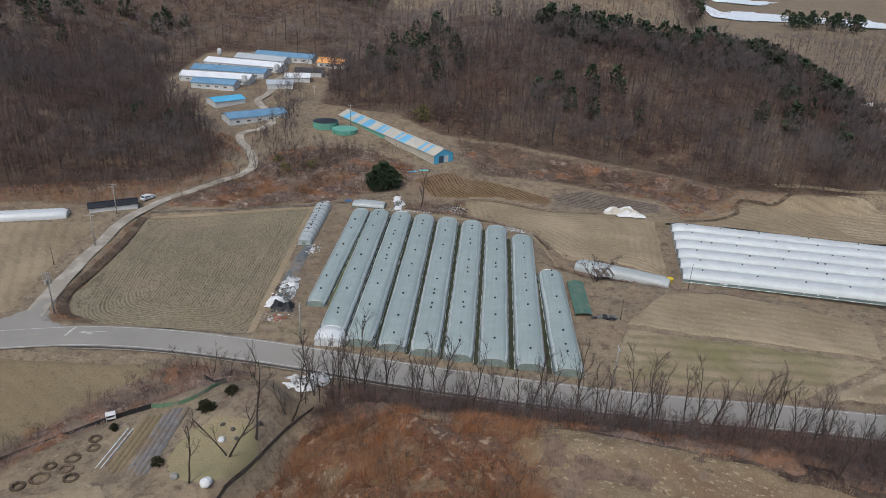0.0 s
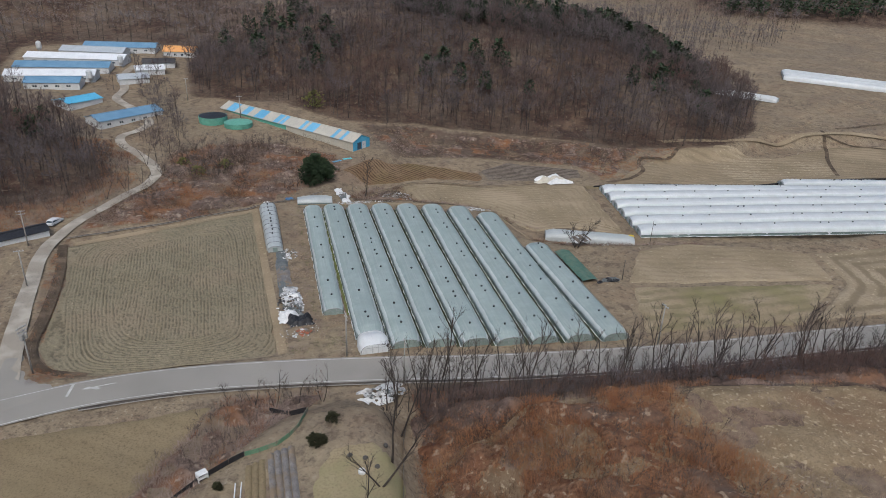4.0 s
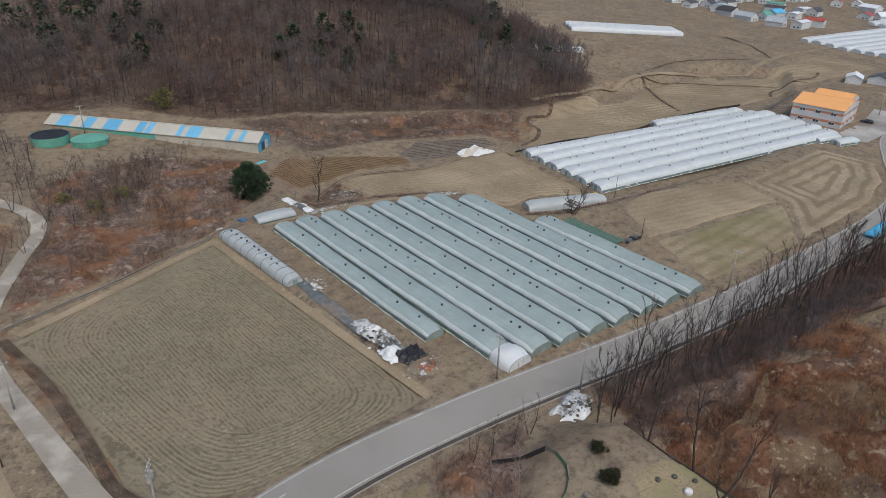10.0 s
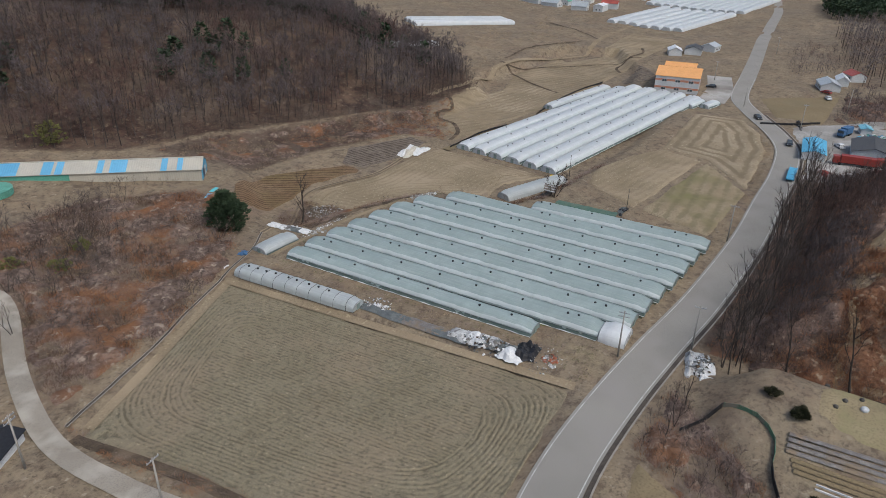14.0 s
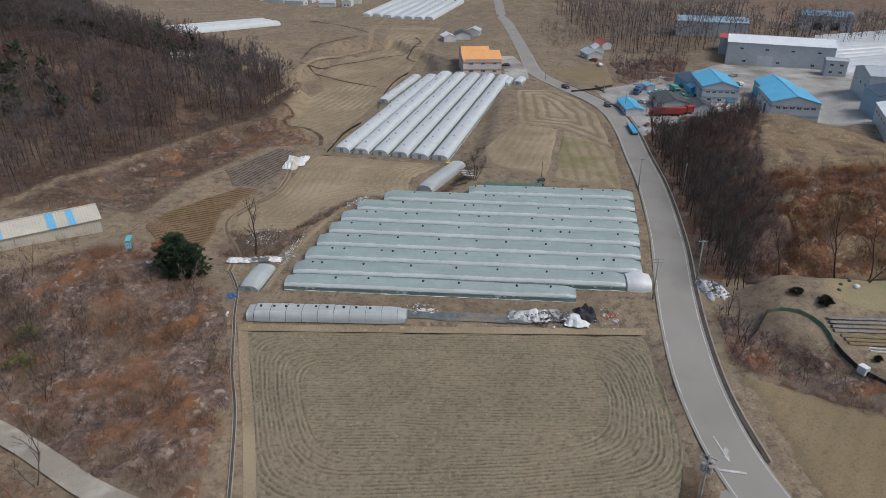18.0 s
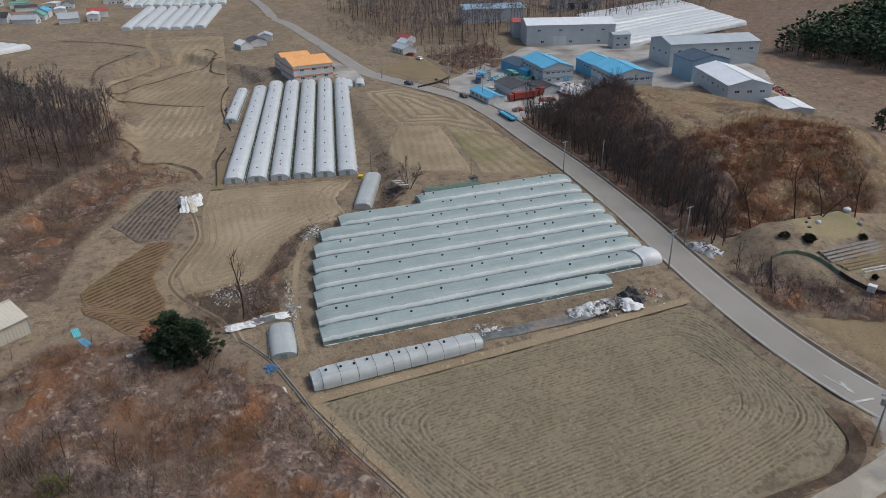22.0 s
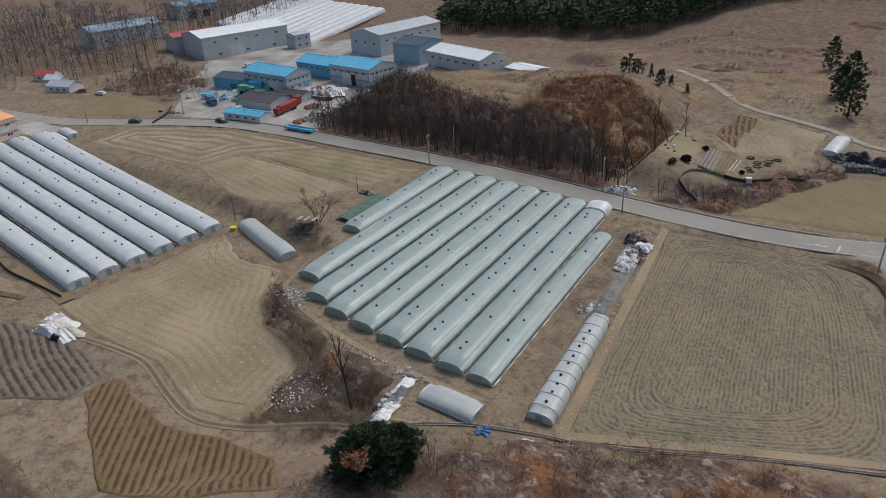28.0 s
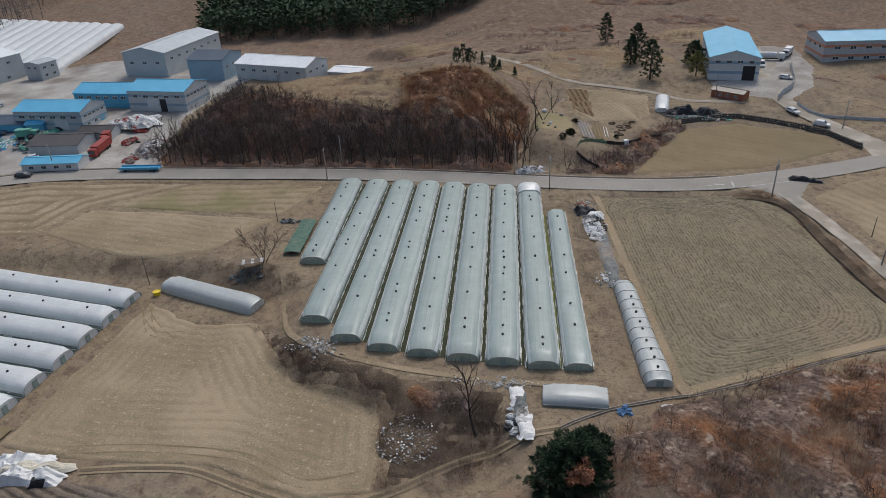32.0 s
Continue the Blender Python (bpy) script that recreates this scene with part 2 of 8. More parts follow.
def land_material():
    """Open ground: dry grass, litter under trees, red-brown brush and bare soil, told apart by the sheet's cover attribute."""
    m = surface("land", (0.265, 0.21, 0.142), (0.20, 0.153, 0.104), 0.09, 2.2, 0.95, 0.5, c=(0.27, 0.21, 0.14), patch=0.035, spec=0.1, fleck=(0.30, 0.25, 0.18))
    t = m.node_tree
    N, Lk = t.nodes, t.links
    bs = N["Principled BSDF"]
    col = bs.inputs["Base Color"].links[0].from_socket
    at = N.new("ShaderNodeAttribute")
    at.attribute_name = "cover"
    sp = N.new("ShaderNodeSeparateColor")
    Lk.new(at.outputs["Color"], sp.inputs[0])
    geo = N.new("ShaderNodeNewGeometry")
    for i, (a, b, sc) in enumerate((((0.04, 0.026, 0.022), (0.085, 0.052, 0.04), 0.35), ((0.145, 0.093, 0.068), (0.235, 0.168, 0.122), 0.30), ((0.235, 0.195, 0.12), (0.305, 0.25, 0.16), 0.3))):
        n = N.new("ShaderNodeTexNoise")
        n.inputs["Scale"].default_value, n.inputs["Detail"].default_value = sc, 7.0
        n.inputs["Roughness"].default_value = 0.65
        Lk.new(geo.outputs["Position"], n.inputs["Vector"])
        r = N.new("ShaderNodeMapRange")
        r.inputs["From Min"].default_value, r.inputs["From Max"].default_value = 0.38, 0.62
        Lk.new(n.outputs["Fac"], r.inputs["Value"])
        k = N.new("ShaderNodeMix")
        k.data_type = "RGBA"
        k.inputs["A"].default_value, k.inputs["B"].default_value = (*a, 1), (*b, 1)
        Lk.new(r.outputs["Result"], k.inputs["Factor"])
        # the border of a cover is frayed by the noise
        e = N.new("ShaderNodeMath")
        e.operation = "MULTIPLY_ADD"
        e.inputs[1].default_value, e.inputs[2].default_value = 0.9, -0.45
        Lk.new(n.outputs["Fac"], e.inputs[0])
        s = N.new("ShaderNodeMath")
        s.operation = "ADD"
        Lk.new(e.outputs[0], s.inputs[0])
        Lk.new(sp.outputs[i], s.inputs[1])
        w = N.new("ShaderNodeMapRange")
        w.inputs["From Min"].default_value, w.inputs["From Max"].default_value = 0.3, 0.7
        Lk.new(s.outputs[0], w.inputs["Value"])
        q = N.new("ShaderNodeMix")
        q.data_type = "RGBA"
        Lk.new(w.outputs["Result"], q.inputs["Factor"])
        Lk.new(col, q.inputs["A"])
        Lk.new(k.outputs["Result"], q.inputs["B"])
        col = q.outputs["Result"]
    for sc, lo, hi, amt, tone in ((0.028, 0.48, 0.60, 0.55, (0.185, 0.15, 0.116)), (0.07, 0.50, 0.62, 0.45, (0.19, 0.128, 0.085)), (0.16, 0.49, 0.62, 0.5, (0.125, 0.094, 0.07)), (0.45, 0.50, 0.62, 0.6, (0.085, 0.062, 0.046)), (1.1, 0.54, 0.66, 0.5, (0.055, 0.042, 0.032)), (0.6, 0.56, 0.68, 0.5, (0.36, 0.30, 0.21))):
        n = N.new("ShaderNodeTexNoise")
        n.inputs["Scale"].default_value, n.inputs["Detail"].default_value, n.inputs["Roughness"].default_value = sc, 8.0, 0.72
        Lk.new(geo.outputs["Position"], n.inputs["Vector"])
        r = N.new("ShaderNodeMapRange")
        r.inputs["From Min"].default_value, r.inputs["From Max"].default_value, r.inputs["To Max"].default_value = lo, hi, amt
        Lk.new(n.outputs["Fac"], r.inputs["Value"])
        q = N.new("ShaderNodeMix")
        q.data_type = "RGBA"
        Lk.new(r.outputs["Result"], q.inputs["Factor"])
        Lk.new(col, q.inputs["A"])
        q.inputs["B"].default_value = (*(tone if tone[0] < 0.2 else (0.30, 0.24, 0.165)), 1)
        col = q.outputs["Result"]
    Lk.new(col, bs.inputs["Base Color"])
    return m


def film_material(name, a, b, through_light=0.12, rough=0.32):
    """Greenhouse film: milky sheet that lets some light through, streaked with dust and damp."""
    m = surface(name, a, b, 0.35, 2.0, rough, 0.10, spec=0.5, rand=0.035, c=tuple(x * 0.84 for x in a), patch=0.33, grain=0.32)
    t = m.node_tree
    N, Lk = t.nodes, t.links
    bs, out = N["Principled BSDF"], N["Material Output"]
    # dust and washed streaks run along the tunnel, faint bands across it
    tc = N.new("ShaderNodeTexCoord")
    col = bs.inputs["Base Color"].links[0].from_socket
    for sc, lo, hi, amt, tone in (((0.06, 2.6, 1.2), 0.50, 0.68, 0.55, tuple(x * 0.66 for x in a)), ((0.10, 4.2, 2.0), 0.54, 0.68, 0.5, (0.74, 0.76, 0.75)), ((1.1, 0.25, 0.25), 0.52, 0.66, 0.32, tuple(x * 0.72 for x in a))):
        mq = N.new("ShaderNodeMapping")
        mq.inputs["Scale"].default_value = sc
        mq.inputs["Location"].default_value = (sc[0] * 7, sc[1] * 3, 1.0)
        Lk.new(tc.outputs["Object"], mq.inputs["Vector"])
        n = N.new("ShaderNodeTexNoise")
        n.inputs["Scale"].default_value, n.inputs["Detail"].default_value, n.inputs["Roughness"].default_value = 1.0, 5.0, 0.6
        Lk.new(mq.outputs["Vector"], n.inputs["Vector"])
        r = N.new("ShaderNodeMapRange")
        r.inputs["From Min"].default_value, r.inputs["From Max"].default_value, r.inputs["To Max"].default_value = lo, hi, amt
        Lk.new(n.outputs["Fac"], r.inputs["Value"])
        k = N.new("ShaderNodeMix")
        k.data_type = "RGBA"
        Lk.new(r.outputs["Result"], k.inputs["Factor"])
        Lk.new(col, k.inputs["A"])
        k.inputs["B"].default_value = (*tone, 1)
        col = k.outputs["Result"]
    Lk.new(col, bs.inputs["Base Color"])
    tr = N.new("ShaderNodeBsdfTranslucent")
    tr.inputs[0].default_value = (*a, 1)
    gl = N.new("ShaderNodeBsdfTransparent")
    gl.inputs[0].default_value = (0.85, 0.93, 0.9, 1)
    m1, m2 = N.new("ShaderNodeMixShader"), N.new("ShaderNodeMixShader")
    m1.inputs[0].default_value, m2.inputs[0].default_value = 0.25, through_light
    Lk.new(bs.outputs[0], m1.inputs[1])
    Lk.new(tr.outputs[0], m1.inputs[2])
    Lk.new(m1.outputs[0], m2.inputs[1])
    Lk.new(gl.outputs[0], m2.inputs[2])
    Lk.new(m2.outputs[0], out.inputs[0])
    return m


M_LAND = land_material()
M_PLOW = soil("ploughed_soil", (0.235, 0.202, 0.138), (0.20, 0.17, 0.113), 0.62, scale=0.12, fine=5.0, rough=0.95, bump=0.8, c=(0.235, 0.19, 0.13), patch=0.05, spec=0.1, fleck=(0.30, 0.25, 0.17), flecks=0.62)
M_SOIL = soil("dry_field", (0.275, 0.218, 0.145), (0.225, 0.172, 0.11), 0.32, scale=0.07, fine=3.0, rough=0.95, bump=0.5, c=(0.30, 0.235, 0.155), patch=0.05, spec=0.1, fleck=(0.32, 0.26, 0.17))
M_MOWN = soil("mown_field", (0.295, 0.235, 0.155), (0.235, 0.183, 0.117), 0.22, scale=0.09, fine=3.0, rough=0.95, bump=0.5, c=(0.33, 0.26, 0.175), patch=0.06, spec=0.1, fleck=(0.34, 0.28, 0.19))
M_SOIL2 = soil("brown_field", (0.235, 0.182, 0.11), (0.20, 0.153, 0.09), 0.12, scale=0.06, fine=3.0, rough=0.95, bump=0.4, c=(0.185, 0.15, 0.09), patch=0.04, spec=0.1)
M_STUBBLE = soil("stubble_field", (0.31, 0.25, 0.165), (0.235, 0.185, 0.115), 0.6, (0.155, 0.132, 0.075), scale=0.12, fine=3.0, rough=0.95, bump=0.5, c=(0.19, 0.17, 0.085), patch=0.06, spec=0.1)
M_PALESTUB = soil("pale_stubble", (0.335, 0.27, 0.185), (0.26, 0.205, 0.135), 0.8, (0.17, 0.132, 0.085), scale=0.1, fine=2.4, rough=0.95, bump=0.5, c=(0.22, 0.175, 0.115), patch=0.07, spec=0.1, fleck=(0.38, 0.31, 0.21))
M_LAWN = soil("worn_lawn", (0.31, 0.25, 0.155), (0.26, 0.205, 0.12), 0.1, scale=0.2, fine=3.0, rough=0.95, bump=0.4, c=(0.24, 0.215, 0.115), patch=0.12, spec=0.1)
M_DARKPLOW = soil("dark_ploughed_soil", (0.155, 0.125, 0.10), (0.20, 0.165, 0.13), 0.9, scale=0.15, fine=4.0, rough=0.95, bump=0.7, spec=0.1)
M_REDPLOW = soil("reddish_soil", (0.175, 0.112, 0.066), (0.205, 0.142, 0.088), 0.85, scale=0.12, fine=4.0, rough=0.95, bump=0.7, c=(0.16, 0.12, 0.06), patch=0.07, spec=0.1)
M_ASPH = surface("worn_asphalt", (0.255, 0.238, 0.21), (0.30, 0.28, 0.247), 0.08, 9.0, 0.9, 0.3, c=(0.27, 0.25, 0.225), patch=0.12, spec=0.2)
M_CONC = surface("lane_concrete", (0.32, 0.285, 0.235), (0.27, 0.235, 0.19), 0.15, 6.0, 0.9, 0.3, c=(0.40, 0.36, 0.30), patch=0.2, spec=0.2)
M_YARD = surface("yard_concrete", (0.40, 0.38, 0.35), (0.28, 0.262, 0.235), 0.11, 1.6, 0.9, 0.2, c=(0.17, 0.15, 0.13), patch=0.05, spec=0.2)
M_ICE = surface("lake_ice", (0.80, 0.82, 0.84), (0.72, 0.75, 0.78), 0.01, 0.3, 0.35, 0.0)
M_LINE = surface("road_paint", (0.55, 0.54, 0.51), (0.40, 0.39, 0.36), 0.7, 9.0, 0.8, 0.1, c=(0.30, 0.28, 0.26), patch=0.5)
# one dark tone paints the shade inside the gutter and the ditch
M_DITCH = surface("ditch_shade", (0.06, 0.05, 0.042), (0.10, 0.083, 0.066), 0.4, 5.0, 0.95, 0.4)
M_GAP = surface("dark_green_soil", (0.035, 0.042, 0.022), (0.06, 0.062, 0.036), 0.5, 4.0, 0.95, 0.4)
M_KERB = surface("gutter_concrete", (0.33, 0.30, 0.26), (0.25, 0.225, 0.19), 0.6, 7.0, 0.9, 0.3)
M_FILM = film_material("greenhouse_film", (0.51, 0.605, 0.585), (0.425, 0.52, 0.50), 0.22)
M_FILMW = film_material("white_greenhouse_film", (0.79, 0.81, 0.82), (0.68, 0.715, 0.73), 0.08)
M_CURTAIN = film_material("side_curtain_film", (0.86, 0.87, 0.87), (0.76, 0.785, 0.785), 0.03)
M_SHOULDER = film_material("doubled_film", (0.76, 0.80, 0.79), (0.63, 0.685, 0.675), 0.12)
# dark grey-green puts the flanks' shade and dark open sides into the colour
M_SIDE = film_material("shaded_side_film", (0.20, 0.255, 0.235), (0.15, 0.20, 0.18), 0.30)
M_FILMG = film_material("aged_grey_film", (0.60, 0.635, 0.63), (0.51, 0.545, 0.54), 0.10)
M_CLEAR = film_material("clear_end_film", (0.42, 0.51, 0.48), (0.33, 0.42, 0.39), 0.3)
M_BLACK = surface("black_plastic", (0.018, 0.018, 0.02), (0.03, 0.03, 0.033), 2.0, 20.0, 0.5, 0.1)
M_STEEL = surface("galvanised_pipe", (0.42, 0.43, 0.44), (0.34, 0.35, 0.355), 2.0, 20.0, 0.4, 0.05, metal=0.7)
M_BARK = surface("bare_bark", (0.065, 0.053, 0.046), (0.10, 0.083, 0.072), 0.8, 12.0, 0.95, 0.3, spec=0.1, rand=0.18)
M_TWIG = surface("bare_twigs", (0.062, 0.049, 0.043), (0.165, 0.137, 0.124), 0.2, 6.0, 0.95, 0.0, spec=0.05, rand=0.15, c=(0.175, 0.112, 0.084), patch=0.045)
M_TWIGWOOD = surface("grey_crown_twigs", (0.085, 0.071, 0.071), (0.165, 0.141, 0.139), 0.16, 3.0, 0.95, 0.0, spec=0.05, c=(0.125, 0.08, 0.068), patch=0.035, grain=0.5)
M_BARKWOOD = surface("grey_wood_bark", (0.06, 0.048, 0.044), (0.125, 0.104, 0.096), 0.5, 8.0, 0.95, 0.0, spec=0.05)
M_UNDER = surface("red_brown_underwood", (0.095, 0.056, 0.045), (0.15, 0.098, 0.08), 0.2, 4.0, 0.95, 0.0, spec=0.05)
M_TWIGRED = surface("red_brown_twigs", (0.27, 0.113, 0.052), (0.36, 0.19, 0.10), 0.2, 6.0, 0.95, 0.0, spec=0.05, rand=0.15, grain=0.5)
M_DEADWEED = surface("dark_dead_weeds", (0.085, 0.048, 0.032), (0.15, 0.085, 0.055), 0.3, 5.0, 0.95, 0.0, spec=0.05, grain=0.5)
M_TWIGPALE = surface("pale_dry_grass", (0.375, 0.29, 0.19), (0.31, 0.235, 0.15), 0.25, 6.0, 0.95, 0.0, spec=0.05, rand=0.15, grain=0.5)
M_TWIGGREY = surface("grey_brush", (0.23, 0.174, 0.147), (0.32, 0.248, 0.21), 0.25, 6.0, 0.95, 0.0, spec=0.05, rand=0.15, grain=0.5)
M_NEEDLE = surface("pine_needles", (0.034, 0.055, 0.03), (0.055, 0.08, 0.042), 0.3, 8.0, 0.8, 0.0, spec=0.15, rand=0.2)
M_SHRUB = surface("dark_shrub_leaves", (0.035, 0.038, 0.02), (0.055, 0.052, 0.03), 0.6, 8.0, 0.85, 0.0, spec=0.1)
M_PINK = surface("rust_needles", (0.34, 0.155, 0.085), (0.40, 0.21, 0.13), 0.6, 8.0, 0.9, 0.0)
# distance haze mixed into the colour: paler and greyer than the near twigs
M_TWIGFAR = surface("hazed_twigs", (0.165, 0.143, 0.14), (0.215, 0.185, 0.178), 0.08, 4.0, 0.95, 0.0, spec=0.05, c=(0.27, 0.19, 0.15), patch=0.02)
M_BARKDARK = surface("dark_bark", (0.045, 0.037, 0.032), (0.07, 0.058, 0.05), 0.8, 12.0, 0.95, 0.3, spec=0.1, rand=0.15)
M_WEED = surface("green_weeds", (0.12, 0.14, 0.045), (0.16, 0.165, 0.07), 0.5, 8.0, 0.9, 0.0, spec=0.05)
M_WILLOW = surface("budding_leaves", (0.16, 0.165, 0.05), (0.20, 0.19, 0.07), 0.5, 8.0, 0.9, 0.0)

M_BRUSHRED = surface("rust_brush_mass", (0.138, 0.066, 0.039), (0.21, 0.12, 0.072), 0.45, 1.6, 0.95, 1.0, spec=0.05, c=(0.115, 0.08, 0.062), patch=0.16, fleck=(0.29, 0.215, 0.15), flecks=0.6)
M_BRUSHGREY = surface("grey_brush_mass", (0.105, 0.074, 0.06), (0.215, 0.16, 0.13), 0.5, 1.5, 0.95, 1.0, spec=0.05, c=(0.20, 0.098, 0.05), patch=0.10, fleck=(0.29, 0.23, 0.18), flecks=0.6)
M_LITTER = surface("dark_litter", (0.07, 0.052, 0.037), (0.115, 0.087, 0.062), 0.5, 4.0, 0.95, 0.8, spec=0.1, c=(0.165, 0.122, 0.083), patch=0.2, fleck=(0.24, 0.20, 0.155), flecks=0.68)
M_GRASSMASS = surface("dry_grass_mass", (0.265, 0.20, 0.125), (0.205, 0.148, 0.09), 0.4, 3.2, 0.95, 1.0, spec=0.05, c=(0.19, 0.125, 0.078), patch=0.09, fleck=(0.36, 0.285, 0.19), flecks=0.58)
M_DARKBRUSH = surface("dark_brush_mass", (0.115, 0.08, 0.064), (0.185, 0.13, 0.104), 0.4, 2.6, 0.95, 1.0, spec=0.05, c=(0.19, 0.105, 0.065), patch=0.12, fleck=(0.24, 0.185, 0.145), flecks=0.62)
M_EARTHBED = surface("ditch_earth", (0.125, 0.095, 0.062), (0.165, 0.127, 0.085), 0.5, 5.0, 0.95, 0.5)


# ---- the plan ----
PLOUGHED = [(-56.5, 185), (-49, 112.8), (-80, 110.8), (-87, 113.6), (-91.5, 121), (-94, 148), (-98.5, 166)]
MIDFIELD = [(48.5, 201.9), (44.9, 161.4), (31.9, 168.7), (19.2, 167.8), (7.7, 183.4), (-8.3, 188.2), (-10.6, 196.7), (-11.6, 206), (-2.3, 208.1), (14.3, 202.9), (31.9, 204)]
DARKPLOT = [(28.8, 224.8), (52.5, 216.5), (50.5, 209.8), (37.1, 206.7), (18, 209.8), (18, 218.1)]
REDPLOT = [(-6.3, 226.3), (15.8, 215.5), (15.5, 209.6), (7.2, 211), (-2, 212.6), (-12.3, 209.5), (-22.2, 208.3), (-29.6, 213.8), (-21.3, 222.2)]
STUBBLE = [(23, 109), (58, 107.6), (79, 123), (29, 127)]
TANFIELD = [(29, 129), (80, 124.6), (84, 139), (62.1, 146.9), (55.3, 149.2), (40, 146)]
EASTFIELD = [(61, 107.8), (100, 109.4), (122, 115), (138, 124), (136, 141), (86, 139), (82, 123)]
SOUTHFIELD = [(-59, 98.5), (-64, 87), (-70, 77), (-77, 64), (-94, 60), (-114, 68), (-119, 79), (-99, 91.5), (-88, 95.5)]
WESTFIELD = [(-136, 154), (-107, 161), (-105.5, 143), (-101.5, 122), (-99, 112), (-112, 102), (-150, 92), (-190, 130)]
FARFIELD = [(150, 114.5), (180, 125), (205, 97), (152, 98)]
NORTHEAST = [(59, 202.7), (130.5, 196.4), (184.7, 195.4), (224.4, 236.2), (176.6, 240.4), (142.3, 228.7), (104, 232), (80, 221.5)]
LOWLAND = [(12, 157), (21, 152), (45, 148.5), (85, 146), (130, 148), (150, 158), (170, 178), (205, 185), (260, 215), (240, 245), (150, 246), (120, 231), (82, 227), (45, 243), (5, 254), (-10, 245), (-14, 228), (-27, 212), (-34, 200), (-30, 191), (-14, 187.5), (-1, 182.5), (9, 176)]
BEYOND = [(180, 195), (320, 196), (330, 232), (250, 222), (212, 234)]
TERRACE = [(20, 105), (19, 150), (30, 165), (10, 175), (-8, 185.5), (-46, 193), (-58, 187), (-49, 110), (0, 104)]
GARDEN = [(-33, 88), (-38, 95), (-47, 91), (-56, 82), (-66, 70), (-60, 48), (-40, 52), (-33, 66)]
FOREST_N = [(-26, 266), (1, 260), (44, 247), (81, 231), (120, 234), (148, 255), (178, 300), (200, 380), (150, 480), (20, 490), (-92, 480), (-96, 384), (-90, 335), (-84, 300), (-48, 290)]
FOREST_W = [(-200, 165), (-150, 178), (-105, 198), (-99, 214), (-106, 233), (-121, 252), (-136, 272), (-168, 301), (-176, 384), (-150, 396), (-96, 390), (-40, 490), (-200, 640), (-480, 560), (-480, 220), (-260, 190)]
KNOLL = [(-28, 97), (-31, 80), (-32, 60), (-37, 40), (-29, 9), (10, -4), (45, 18), (80, 45), (84, 70), (78, 94), (40, 96.5), (0, 97.5)]
MAIN_ROAD = [(640, 190), (510, 170), (387, 158), (272, 144), (220, 138), (175, 132.5), (149, 122), (127, 111), (107, 104), (80, 101.3), (53, 101), (25, 100.6), (-8, 102.2), (-31, 104.6), (-48, 106), (-65, 106.4), (-80, 104.8), (-95, 100.5), (-110, 95), (-126, 88), (-160, 72), (-230, 30)]
LANE = [(-92, 106), (-95.5, 121), (-99.5, 143), (-102, 159), (-101.3, 171), (-96, 188), (-87, 209), (-87, 219), (-93.5, 231), (-101, 242), (-102.5, 250), (-96, 260), (-98, 270), (-104, 281), (-113.5, 296), (-113.5, 312), (-118, 330), (-116, 350)]
BRANCH = [(-127, 86), (-126.5, 76), (-121, 62), (-114.5, 50), (-111.5, 36), (-112, 18), (-118, 0), (-124, -22)]
PADS = [(30, 12, 5.6, 10), (128, 61, 1.7, 13), (100, 44, 2.7, 12), (121, 39, 2.6, 10), (94, 9, 4.9, 9), (63, 19, 6.8, 13), (123, -12, 4.5, 22), (211, 12, 0.9, 24), (181, -4, 1.5, 8), (-106, 0, 4.0, 18), (-160, -14, 3.8, 14), (-185, -13, 3.8, 16), (-208, -13, 3.8, 14)]
FIELDS = [PLOUGHED, MIDFIELD, DARKPLOT, REDPLOT, STUBBLE, TANFIELD, EASTFIELD, SOUTHFIELD, WESTFIELD, FARFIELD, NORTHEAST, BEYOND]


